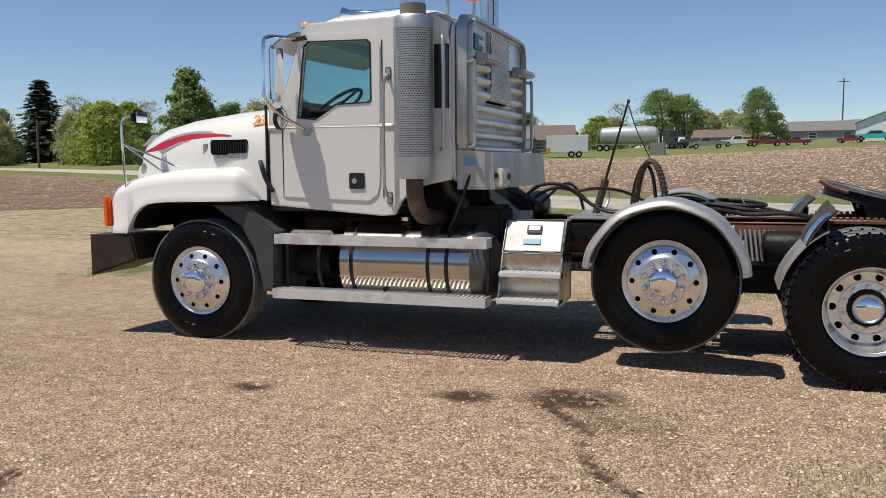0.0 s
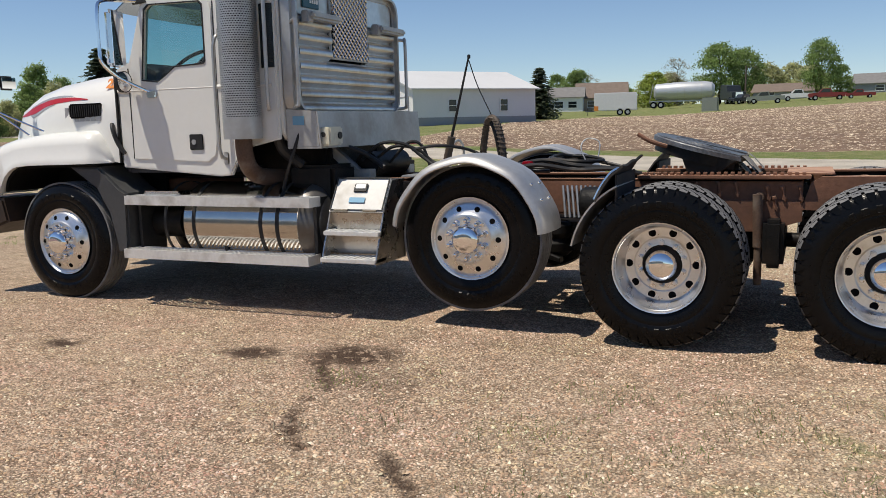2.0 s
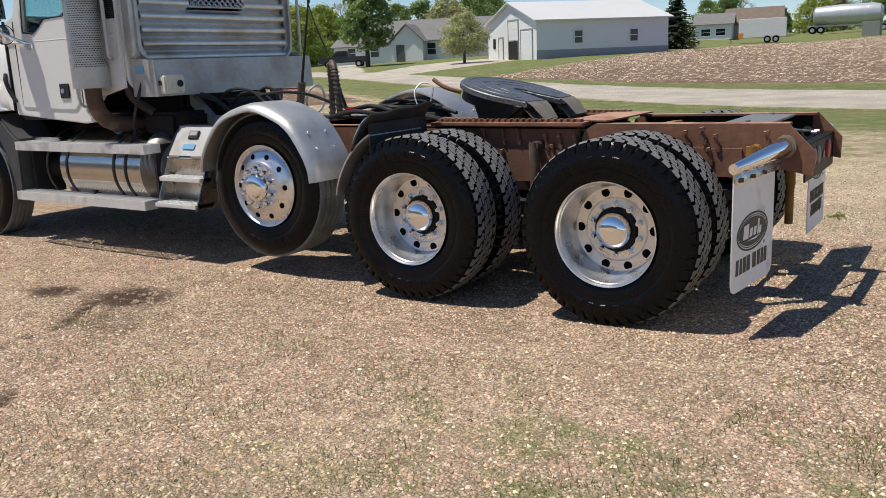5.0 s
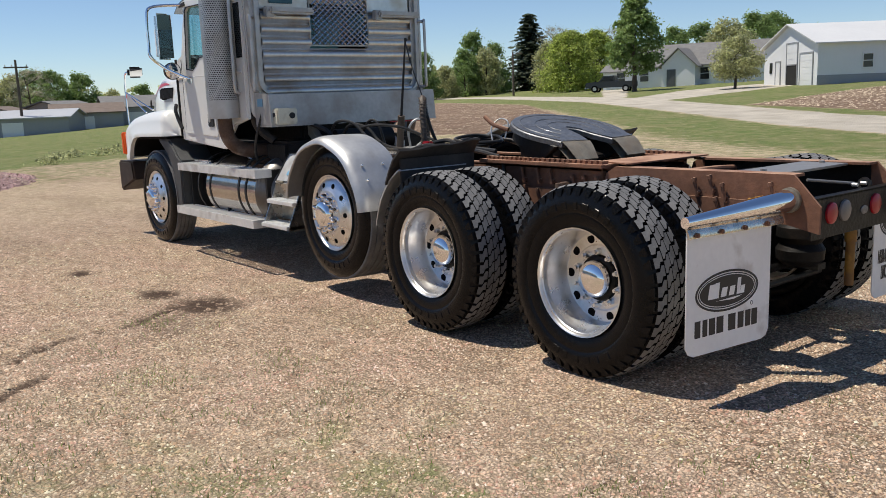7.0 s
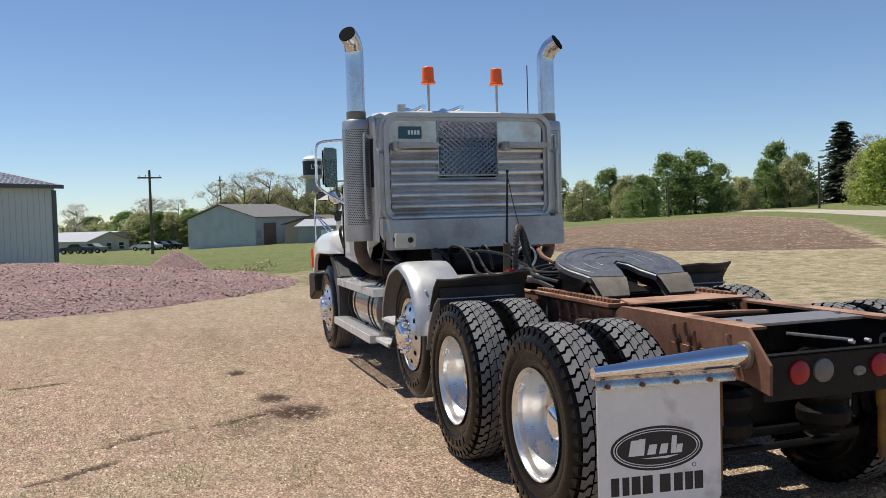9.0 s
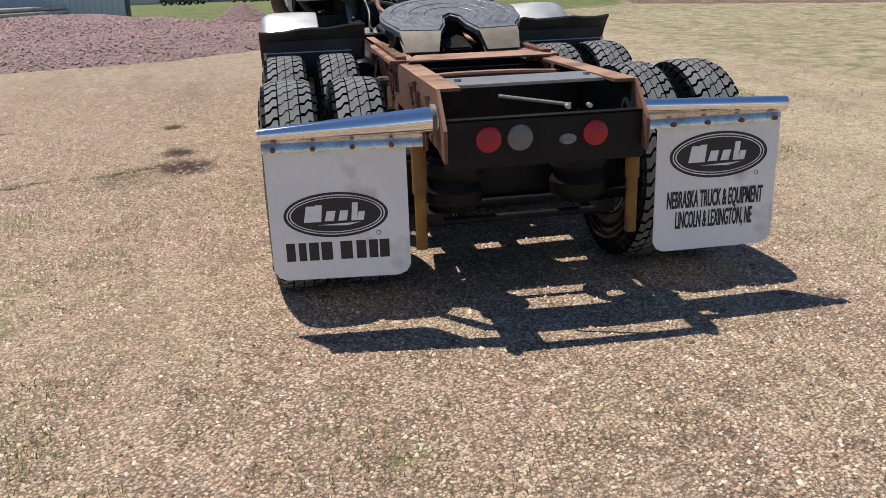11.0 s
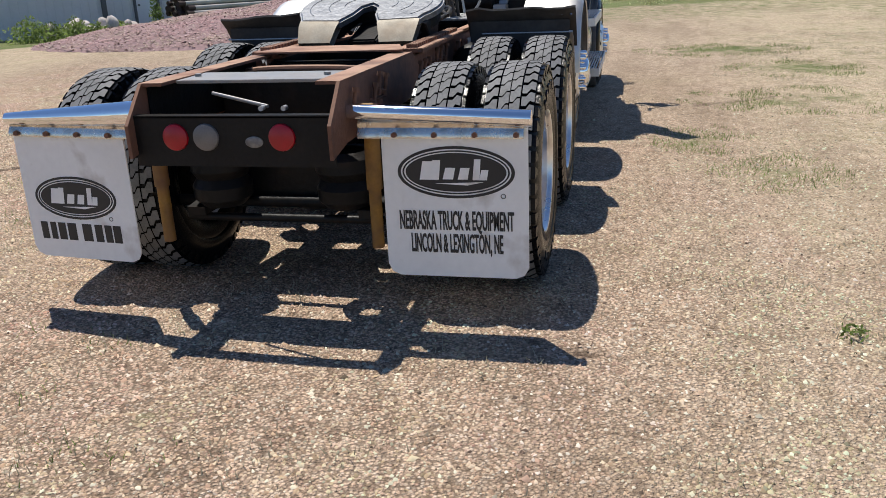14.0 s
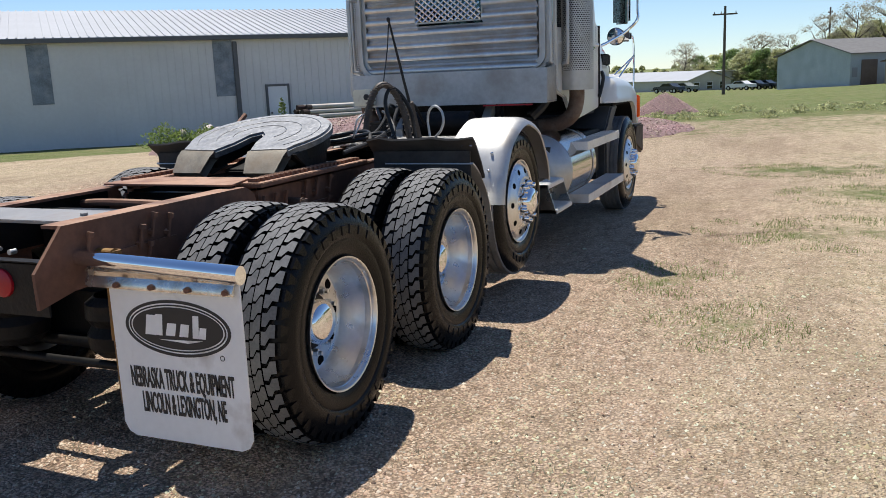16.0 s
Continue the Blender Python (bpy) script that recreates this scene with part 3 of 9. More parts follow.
    soil = mix(ramp(noise_at(9.0, 6, (0.5, 0.6, 2.6), 0.7), 0.54, 0.68, 0, 0.4), soil, (0.13, 0.088, 0.06))
    soil = mix(ramp(noise_at(9.0, 4), 0.60, 0.72, 0, 0.2), soil, (0.40, 0.32, 0.225))
    soil = mix(ramp(noise_at(0.12, 4), 0.45, 0.65, 0, 0.5), soil, (0.24, 0.175, 0.11))
    lane = mix(ramp(noise_at(0.7, 7), 0.35, 0.65), (0.40, 0.36, 0.30), (0.55, 0.50, 0.42))
    edge = noise_at(2.6, 7, None, 0.7)

    def worn(mask, lo=0.18, hi=0.82, hard=0.1):
        """The mask with a ragged edge."""
        full = calc("MULTIPLY", calc("POWER", mask, 4.0), 0.35)
        s = calc("ADD", calc("ADD", mask, full), ramp(edge, 0.25, 0.75, -0.45, 0.45))
        return ramp(s, 0.5 - hard, 0.5 + hard)

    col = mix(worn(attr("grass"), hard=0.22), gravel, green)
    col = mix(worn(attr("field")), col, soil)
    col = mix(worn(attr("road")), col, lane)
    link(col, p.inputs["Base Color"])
    hgt = calc("ADD", ramp(d1, 0.0, 0.8, 1.0, 0.0), ramp(d2, 0.0, 0.8, 0.5, 0.0))
    hgt = calc("ADD", hgt, calc("MULTIPLY", blades, 0.5))
    b = nt.nodes.new("ShaderNodeBump")
    b.inputs["Strength"].default_value, b.inputs["Distance"].default_value = 1.0, 0.012
    link(hgt, b.inputs["Height"])
    link(b.outputs[0], p.inputs["Normal"])
    return m


ground = build_ground()


# ---- the tractor unit ----
truck = thing("tractor_truck", (0, 7.455, 0), "white day cab tractor truck with rusty brown frame on gravel", "truck")
AXLE = ((-4.47, 0.53), (-0.47, 0.68), (0.89, 0.535), (2.25, 0.535))


def tyre_mesh(bm, width, radius, drive):
    """A tyre whose outer face lies at y = 0 and whose inner face lies at y = width."""
    w = width
    side = [(-0.03, 0.285), (-0.012, 0.31), (-0.004, 0.34), (0.004, 0.37), (0.002, 0.385), (0.012, 0.40), (0.011, 0.44), (0.002, 0.475), (-0.012, radius - 0.032), (-0.03, radius - 0.016)]
    inner = [(-w - o, r) for o, r in side[::-1]]
    if drive:
        crown = [(-0.035, radius - 0.016), (-w + 0.035, radius - 0.016)]
    else:
        crown = []
        n = 5
        rib = (w - 0.05) / n
        for k in range(n):
            a = 0.025 + k * rib
            crown += [(-a - 0.005, radius - 0.012), (-a - 0.007, radius), (-a - rib + 0.007, radius), (-a - rib + 0.005, radius - 0.012)]
    prof = side + crown + inner
    mats = [1 if not drive and (r0 + r1) / 2 > radius - 0.022 else 0 for (_, r0), (_, r1) in zip(prof, prof[1:])]
    lathe(bm, prof, 64, mats=mats)
    body = list(bm.verts)
    if not drive:
        return
    count = 46
    step = 2 * math.pi / count
    lo_a, span = 0.022, w - 0.044
    crown = lambda a: radius - 0.35 * (a - w / 2) ** 2
    rows = ((0.0, 0.265, 0.0, 1), (0.285, 0.495, 0.55, 1), (0.505, 0.715, 0.05, 1), (0.735, 1.0, 0.6, 1))
    feet = []
    for u0, u1, ph, way in rows:
        a0, a1 = lo_a + u0 * span, lo_a + u1 * span
        am, kick, fill = (a0 + a1) / 2, step * 0.42 * way, step * (0.76 if u0 in (0.0, 0.735) else 0.90)
        ring = []
        for k in range(count):
            t0 = (k + ph) * step
            quad = [(a0, t0), (am - 0.009, t0), (am + 0.009, t0 + kick), (a1, t0 + kick), (a1, t0 + kick + fill), (am + 0.009, t0 + kick + fill), (am - 0.009, t0 + fill), (a0, t0 + fill)]
            tm = t0 + (kick + fill) / 2
            lo = [bm.verts.new(((radius - 0.022) * math.cos(t), a, (radius - 0.022) * math.sin(t))) for a, t in quad]
            hi = []
            for a, t in quad:
                a, t = am + (a - am) * 0.955, tm + (t - tm) * 0.965
                r = crown(a) - (0.008 if abs(a - w / 2) > span * 0.45 else 0)
                hi.append(bm.verts.new((r * math.cos(t), a, r * math.sin(t))))
            bm.faces.new(hi).material_index = 1
            for i in range(8):
                bm.faces.new((lo[i], lo[(i + 1) % 8], hi[(i + 1) % 8], hi[i]))
            ring.append(lo)
        feet.append(ring)
    # groove floors join the blocks into one moulded tread
    for j, ring in enumerate(feet):
        for k in range(count):
            p, q = ring[k], ring[(k + 1) % count]
            for i in range(3):
                bm.faces.new((p[7 - i], p[6 - i], q[1 + i], q[i]))
            if j + 1 < len(feet):
                u, v = feet[j + 1][k], feet[j + 1][(k + 1) % count]
                bm.faces.new((p[3], p[4], u[7], u[0]))
                bm.faces.new((p[4], q[3], v[0], u[7]))
    seam = min((v for v in body if v.is_valid), key=lambda v: (v.co - feet[0][0][0].co).length)
    bm.faces.new((seam, feet[0][0][0], feet[0][0][7]))
    for k in range(count):
        t0 = k * step
        for y0, dy, p in ((0.006, -0.009, feet[0][k]), (w - 0.006, 0.009, feet[-1][k])):
            quad = [(radius - 0.072, t0 + step * 0.16), (radius - 0.022, t0), (radius - 0.022, t0 + step * 0.74), (radius - 0.060, t0 + step * 0.5)]
            lo = [bm.verts.new((r * math.cos(t), y0 + (0.012 if dy < 0 else -0.012), r * math.sin(t))) for r, t in quad]
            hi = [bm.verts.new((r * math.cos(t), y0 + dy * (1.0 if r < radius - 0.03 else 0.3), r * math.sin(t))) for r, t in quad]
            bm.faces.new(hi)
            for i in range(4):
                bm.faces.new((lo[i], lo[(i + 1) % 4], hi[(i + 1) % 4], hi[i]))
            bm.faces.new((lo[2], lo[1], p[0], p[7]) if dy < 0 else (lo[2], lo[1], p[3], p[4]))


def rim_front(bm):
    prof = [(-0.25, 0.27), (-0.03, 0.285), (-0.008, 0.302), (-0.002, 0.304), (-0.004, 0.296), (-0.016, 0.288), (-0.020, 0.278), (-0.004, 0.262), (0.006, 0.25), (0.020, 0.20), (0.034, 0.183), (0.036, 0.168), (0.030, 0.164), (0.030, 0.108), (0.034, 0.104), (0.034, 0.0)]
    lathe(bm, prof, 64)


def rim_rear(bm):
    prof = [(-0.25, 0.27), (-0.03, 0.285), (-0.008, 0.302), (-0.002, 0.304), (-0.004, 0.297), (-0.014, 0.291), (-0.03, 0.288), (-0.10, 0.276), (-0.125, 0.262), (-0.18, 0.258), (-0.192, 0.25), (-0.195, 0.19), (-0.188, 0.18), (-0.186, 0.12), (-0.18, 0.10)]
    lathe(bm, prof, 64)


def wheel(at, side, drive, width, label):
    """A wheel whose outer face looks towards side (-1: the left)."""
    bm = bmesh.new()
    rear = drive
    (rim_rear if rear else rim_front)(bm)
    w = part("wheel", bm, M["wheelalu"], truck, label, 30)
    w.matrix_local = pose(*at, 0, 0, 0 if side < 0 else 180)
    bm = bmesh.new()
    tyre_mesh(bm, width, 0.54, drive)
    part("tyre", bm, (M["rubber"], M["tread"]), w, "black rubber tyre with tread", 40)
    for k in range(14):
        a = radians((58 if k < 7 else 238) + 10.5 * (k % 7))
        bm = bmesh.new()
        box(bm, -0.016 - 0.006 * (k % 3), 0.016, -0.0155, -0.008, -0.022, 0.022, 0.003, 1)
        bmesh.ops.transform(bm, matrix=pose(0, 0, 0, 0, 90 - math.degrees(a), 0) @ Matrix.Translation((0, 0, 0.425)), verts=bm.verts)
        part("sidewall_mark", bm, M["rubber"], w)
    for k in range(10):
        a = 2 * math.pi * k / 10
        ring, rad, out = (0.222, 0.026, -0.1925) if rear else (0.228, 0.0205, 0.0140)
        # Solid black discs stand for the dark inside the hand holes.
        bm = bmesh.new()
        c = Vector((ring * math.cos(a), -out, ring * math.sin(a)))
        tip = Vector((0, 0.02, 0)) if rear else Vector((-0.0052 * math.cos(a), 0.0193, -0.0052 * math.sin(a)))
        cyl(bm, c, c + tip, rad, seg=16)
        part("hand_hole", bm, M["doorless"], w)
    for k in range(10):
        a = 2 * math.pi * (k + 0.5) / 10
        bm = bmesh.new()
        if rear:
            c = Vector((0.150 * math.cos(a), 0.187, 0.150 * math.sin(a)))
            cyl(bm, c, c + Vector((0, -0.03, 0)), 0.02, 0.018, 6)
            cyl(bm, c + Vector((0, -0.03, 0)), c + Vector((0, -0.05, 0)), 0.011, seg=8)
        else:
            c = Vector((0.140 * math.cos(a), -0.028, 0.140 * math.sin(a)))
            lathe(bm, [(0.0, 0.026), (0.006, 0.026), (0.010, 0.021), (0.05, 0.018), (0.06, 0.012), (0.063, 0.0)], 12, Matrix.Translation(c))
        part("lug_nut", bm, M["wheelalu"] if rear else M["chrome"], w)
    bm = bmesh.new()
    if rear:
        lathe(bm, [(-0.19, 0.135), (-0.17, 0.125), (-0.165, 0.105), (-0.14, 0.10)], 28)
        part("hub", bm, M["oil"], w)
        bm = bmesh.new()
        lathe(bm, [(-0.15, 0.104), (-0.135, 0.104), (-0.12, 0.10), (-0.105, 0.085), (-0.095, 0.06), (-0.09, 0.03), (-0.089, 0.0)], 32)
    else:
        lathe(bm, [(0.03, 0.112), (0.04, 0.112), (0.075, 0.105), (0.095, 0.095), (0.105, 0.08), (0.11, 0.04), (0.111, 0.0)], 32)
    part("hub_cap", bm, M["chrome"], w, "chrome hub cap")
    return w


def inner_wheel(at):
    bm = bmesh.new()
    lathe(bm, [(-0.02, 0.285), (-0.02, 0.27), (-0.2, 0.26), (-0.24, 0.285)], 32)
    w = part("inner_wheel", bm, M["alu"], truck)
    w.matrix_local = pose(*at)
    bm = bmesh.new()
    tyre_mesh(bm, 0.265, 0.54, True)
    part("tyre", bm, (M["rubber"], M["tread"]), w, "", 40)


for side in (-1, 1):
    wheel((AXLE[0][0], side * 1.10 + (0.09 if side > 0 else 0), AXLE[0][1]), side, False, 0.28, "polished steer wheel with chrome nuts")
    wheel((AXLE[1][0], side * 1.13 + (0.035 if side > 0 else 0), AXLE[1][1]), side, False, 0.32, "polished lift axle wheel hanging clear of the ground")
    for k in (2, 3):
        wheel((AXLE[k][0], side * 1.22, AXLE[k][1]), side, True, 0.27, "deep dished drive wheel")
        inner_wheel((AXLE[k][0], -0.88 if side < 0 else 0.62, AXLE[k][1]))

# axles
for k, (ax, az) in enumerate(AXLE):
    bm = bmesh.new()
    cyl(bm, (ax, -0.95, az), (ax, 0.95, az), 0.06)
    if k > 1:
        ball(bm, (ax, 0, az), 0.22, 16)
    for s in (-1, 1):
        cyl(bm, (ax, s * 0.62, az), (ax, s * 0.86, az), 0.2, seg=20)
    part("axle", bm, M["oil"], truck)

# frame rails
for s in (-1, 1):
    bm = bmesh.new()
    y0, y1 = s * 0.40, s * 0.44
    box(bm, -5.1, 1.75, min(y0, y1), max(y0, y1), 0.80, 1.07, 0.004)
    box(bm, -5.1, 1.75, min(s * 0.34, y1), max(s * 0.34, y1), 1.055, 1.07)
    box(bm, -5.1, 1.75, min(s * 0.34, y1), max(s * 0.34, y1), 0.80, 0.815)
    part("frame_rail", bm, M["rust"], truck)
    bm = bmesh.new()
    prism(bm, [(1.74, 0.86), (1.80, 1.05), (1.87, 1.09), (3.05, 1.098), (3.20, 0.94), (3.197, 0.80), (3.02, 0.835)], s * 0.442, s * 0.458)
    prism(bm, [(1.87, 1.076), (3.05, 1.084), (3.05, 1.098), (1.87, 1.09)], s * 0.35, s * 0.442)
    part("rail_extension", bm, M["rust"], truck)
    # Near-black sheets stand in for the shade and grime inside the rails.
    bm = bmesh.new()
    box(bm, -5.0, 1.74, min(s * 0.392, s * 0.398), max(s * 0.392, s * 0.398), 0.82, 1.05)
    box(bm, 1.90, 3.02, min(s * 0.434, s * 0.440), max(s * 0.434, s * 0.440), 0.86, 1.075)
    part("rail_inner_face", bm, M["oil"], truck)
bm = bmesh.new()
box(bm, 2.65, 2.93, -0.348, 0.348, 1.078, 1.092, 0.003)
for y in (-0.31, 0.31):
    cyl(bm, (2.79, y, 1.09), (2.79, y, 1.104), 0.016, seg=6)
part("cross_plate", bm, M["baresteel"], truck, "bare grey steel cross plate")
bm = bmesh.new()
prism(bm, [(1.64, -0.33), (1.93, -0.425), (1.95, -0.40), (1.95, 0.40), (1.93, 0.425), (1.64, 0.33)], 1.101, 1.111, 0.002, 1, plane="xy")
part("coupler_plate", bm, M["rust"], truck, "rusty plate behind the fifth wheel")
bm = bmesh.new()
tube(bm, [(2.13, -0.38, 1.03), (2.17, -0.2, 1.045), (2.18, 0.1, 1.045), (2.16, 0.38, 1.03)], 0.021, 10, 4)
part("cross_pipe", bm, M["rust"], truck, "rusty pipe across the frame")
for cx in (0.2, 1.1, 1.75, 2.35, -0.8, -2.0):
    bm = bmesh.new()
    box(bm, cx - 0.04, cx + 0.04, -0.41, 0.41, 0.84, 1.04, 0.01)
    part("crossmember", bm, M["oil"], truck)
bm = bmesh.new()
prism(bm, [(-0.45, 0.76), (0.45, 0.76), (0.45, 0.97), (-0.45, 0.97)], 3.14, 3.15, plane="yz")
box(bm, 3.10, 3.15, -0.45, 0.45, 0.965, 0.975)
lamp_bar = part("lamp_bar", bm, M["oil"], truck, "black rear lamp bar")
for y, m in ((-0.255, "red"), (-0.115, "clear"), (0.225, "red")):
    bm = bmesh.new()
    c = Vector((3.15, y, 0.885))
    lathe(bm, [(0.0, 0.058), (0.010, 0.056), (0.016, 0.045), (0.018, 0.0)], 28, Matrix.Translation(c) @ pose(0, 0, 0, 0, 0, 90))
    part("tail_lamp", bm, M[m], lamp_bar, "round red tail lamp lens" if m == "red" else "round clear reverse lamp lens")

# mud flaps on chrome hangers
for s in (-1, 1):
    bm = bmesh.new()
    secs = []
    zi = 0.968 if s < 0 else 0.962
    for k, yy in enumerate((0.46, 1.23)):
        h = (0.060 if s < 0 else 0.032) if k == 0 else (0.028 if s < 0 else 0.036)
        zc = zi if k == 0 else 0.93
        xc = 2.99 + (0.115 * (0.905 - yy) if s < 0 else 0)
        secs.append([(xc + 0.9 * h * math.cos(a), s * yy, zc + h * math.sin(a)) for a in (2 * math.pi * i / 14 for i in range(14))])
    rows = loft(bm, secs, True)
    for r in rows:
        bm.faces.new(r)
    hanger = part("mud_flap_hanger", bm, M["chrome"], truck, "tapered chrome mud flap hanger")
    bm = bmesh.new()
    prism(bm, [(-0.008, 0.93), (0.012, 0.915), (0.004, 0.895), (0.018, 0.872), (0.018, 0.852), (0.008, 0.852), (0.006, 0.87), (-0.008, 0.90)], -0.36, 0.34, plane="xz")
    bmesh.ops.transform(bm, matrix=pose(2.99, s * 0.86, 0, 0, 0, -6 if s < 0 else 0), verts=bm.verts)
    part("hanger_lip", bm, M["lip"], hanger, "creased dirty chrome lip")
    bm = bmesh.new()
    ri = 0.046 if s < 0 else 0.024
    lathe(bm, [(0.0, ri), (0.0, ri + 0.02), (0.02, ri + 0.02), (0.02, ri)], 20, Matrix.Translation((2.99 + (0.052 if s < 0 else 0), s * 0.455 - 0.01, zi)) @ Matrix.Diagonal((0.92, 1, 1, 1)))
    part("end_ring", bm, M["wornsteel"], hanger)
    for k in range(4):
        bm = bmesh.new()
        yy = s * (0.66 + 0.17 * k)
        xb = 2.99 + (0.105 * (0.88 - abs(yy)) if s < 0 else 0)
        cyl(bm, (xb + 0.005, yy, 0.868), (xb + 0.03, yy, 0.868), 0.012, seg=6)
        part("bolt", bm, M["rust"], hanger, "rusty bolt")
    low = 0.63 if s < 0 else 0.65
    bm = bmesh.new()
    prism(bm, [(-0.31, 0.0), (-0.31, -low + 0.05), (-0.29, -low + 0.015), (-0.255, -low), (0.255, -low), (0.29, -low + 0.015), (0.31, -low + 0.05), (0.31, 0.0)], -0.006, 0.0, plane="yz")
    flap = part("mud_flap", bm, M["flap"], truck, "white rubber mud flap with black print")
    flap.matrix_local = pose(2.985, s * 0.905, 0.89, 0, 0, -6 if s < 0 else 0)

# fifth wheel: a round greased plate, split to the rear, with two worn ramps
FIFTH = pose(1.06, 0, 1.305, 0, 14.5, 0)
bm = bmesh.new()
pl = [(0.40 * math.cos(radians(a)), 0.46 * math.sin(radians(a))) for a in range(58, 303, 7)]
outline = pl + [(0.29, -0.37), (0.31, -0.12), (0.16, -0.065), (0.03, -0.045), (-0.02, 0.0), (0.03, 0.045), (0.16, 0.065), (0.31, 0.12), (0.29, 0.37)]
prism(bm, outline, -0.045, 0.0, 0.014, 3, plane="xy")
fifth = part("fifth_wheel", bm, M["grease"], truck, "greasy round fifth wheel plate tilted back")
fifth.matrix_local = FIFTH
for r in (0.17, 0.27, 0.39):
    bm = bmesh.new()
    arcs = [(0.88 * r * math.cos(radians(a)), r * math.sin(radians(a)), 0.001) for a in range(44 + int(0.05 / r * 60), 317 - int(0.05 / r * 60), 8)]
    tube(bm, arcs, 0.0022, 5, 0)
    part("grease_ridge", bm, M["grease"], fifth)
for s in (-1, 1):
    bm = bmesh.new()
    secs = [[(0.285, s * 0.375, -0.003), (0.308, s * 0.118, -0.003)], [(0.335, s * 0.372, -0.022), (0.35, s * 0.128, -0.022)], [(0.435, s * 0.355, -0.088), (0.44, s * 0.152, -0.088)]]
    secs2 = [[(x - 0.04, y, z - 0.045) for x, y, z in r] for r in secs[::-1]]
    rows = loft(bm, secs + secs2 + secs[:1])
    bmesh.ops.holes_fill(bm, edges=bm.edges, sides=0)
    part("ramp", bm, M["wornsteel"], fifth, "worn bare metal ramp")
    bm = bmesh.new()
    prism(bm, [(-0.16, -0.04), (0.27, -0.04), (0.12, -0.22), (-0.04, -0.22)], s * 0.33, s * 0.40, 0.008, 1)
    part("bracket", bm, M["oil"], fifth)
bm = bmesh.new()
prism(bm, [(x * 0.93, y * 0.93) for x, y in pl] + [(0.26, -0.34), (0.28, -0.14), (0.0, -0.1), (0.0, 0.1), (0.28, 0.14), (0.26, 0.34)], -0.12, -0.046, plane="xy")
part("plate_skirt", bm, M["oil"], fifth, "oily black casting under the plate")
bm = bmesh.new()
box(bm, -0.1, 0.3, -0.09, 0.09, -0.16, -0.122, 0.01)
part("jaw", bm, M["oil"], fifth)
bm = bmesh.new()
tube(bm, [(-0.24, -0.38, -0.06), (-0.36, -0.42, -0.05), (-0.46, -0.42, -0.02)], 0.016, 8, 4)
part("release_handle", bm, M["rust"], fifth)
for s in (-1, 1):
    bm = bmesh.new()
    box(bm, 0.62, 1.80, min(s * 0.34, s * 0.50), max(s * 0.34, s * 0.50), 1.075, 1.10, 0.004)
    for k in range(24):
        box(bm, 0.66 + 0.047 * k, 0.685 + 0.047 * k, min(s * 0.40, s * 0.46), max(s * 0.40, s * 0.46), 1.10, 1.12)
    part("slider_rack", bm, M["rust"], truck, "rusty toothed slider rack")

# cab shell
CAB = [(-3.80, 1.20), (-3.80, 2.05), (-3.66, 2.10), (-3.47, 2.64), (-3.40, 2.72), (-2.30, 2.74), (-2.18, 2.66), (-2.15, 2.4), (-2.15, 1.42), (-2.44, 1.36), (-2.58, 1.24), (-2.64, 1.13), (-2.75, 1.12)]
WIN = [(-3.50, 1.95), (-3.33, 1.93), (-3.24, 1.98), (-3.16, 2.05), (-2.86, 2.06), (-2.84, 2.08), (-2.84, 2.52), (-2.87, 2.55), (-3.38, 2.56), (-3.43, 2.52)]
DOOR = [(-3.66, 1.27), (-2.86, 1.24), (-2.78, 1.30), (-2.76, 1.40), (-2.745, 2.5), (-2.78, 2.58), (-2.84, 2.62), (-3.40, 2.63), (-3.46, 2.58), (-3.64, 2.06)]
for s in (-1, 1):
    bm = bmesh.new()
    prism(bm, CAB, s * 0.955, s * 0.99, 0.012, 2, [WIN])
    part("cab_side", bm, M["white"], truck)
    bm = bmesh.new()
    prism(bm, DOOR, s * 0.992, s * 1.0, 0.006, 2, [WIN])
    door = part("cab_door", bm, M["white"], truck, "white cab door")
    bm = bmesh.new()
    prism(bm, WIN, s * 0.972, s * 0.976)
    pane = part("window_pane", bm, M["glass"], door, "tinted window pane")
    pane.visible_shadow = False
    bm = bmesh.new()
    out = [(x + (0.012 if x > -3.2 else -0.014), z + (0.012 if z > 2.2 else -0.012)) for x, z in WIN]
    prism(bm, out, s * 1.0, s * 1.006, 0.002, 1, [WIN])
    part("window_seal", bm, M["black"], door, "black rubber window seal")
bm = bmesh.new()
secs = []
for x, z, hw in ((-3.56, 2.62, 0.93), (-3.46, 2.72, 0.955), (-3.2, 2.79, 0.955), (-2.6, 2.82, 0.955), (-2.3, 2.79, 0.95), (-2.17, 2.70, 0.94)):
    secs.append([(x, y * hw, z - dz) for y, dz in ((-1, 0.10), (-0.98, 0.05), (-0.9, 0.015), (-0.5, 0.0), (0, -0.01), (0.5, 0.0), (0.9, 0.015), (0.98, 0.05), (1, 0.10))])
loft(bm, secs)
part("cab_roof", bm, M["white"], truck, "", 60)
bm = bmesh.new()
prism(bm, rrect(-0.95, 0.95, 1.40, 2.68, 0.12), -2.16, -2.13, 0.01, 2, [rrect(-0.75, 0.75, 2.0, 2.5, 0.08)], plane="yz")
part("cab_back", bm, M["white"], truck)
bm = bmesh.new()
prism(bm, rrect(-0.95, 0.95, 1.15, 2.08, 0.05), -3.80, -3.76, plane="yz")
box(bm, -3.75, -2.66, -0.95, 0.95, 1.15, 1.19)
box(bm, -2.7, -2.17, -0.95, 0.95, 1.42, 1.46)
part("cab_floor", bm, M["interior"], truck)

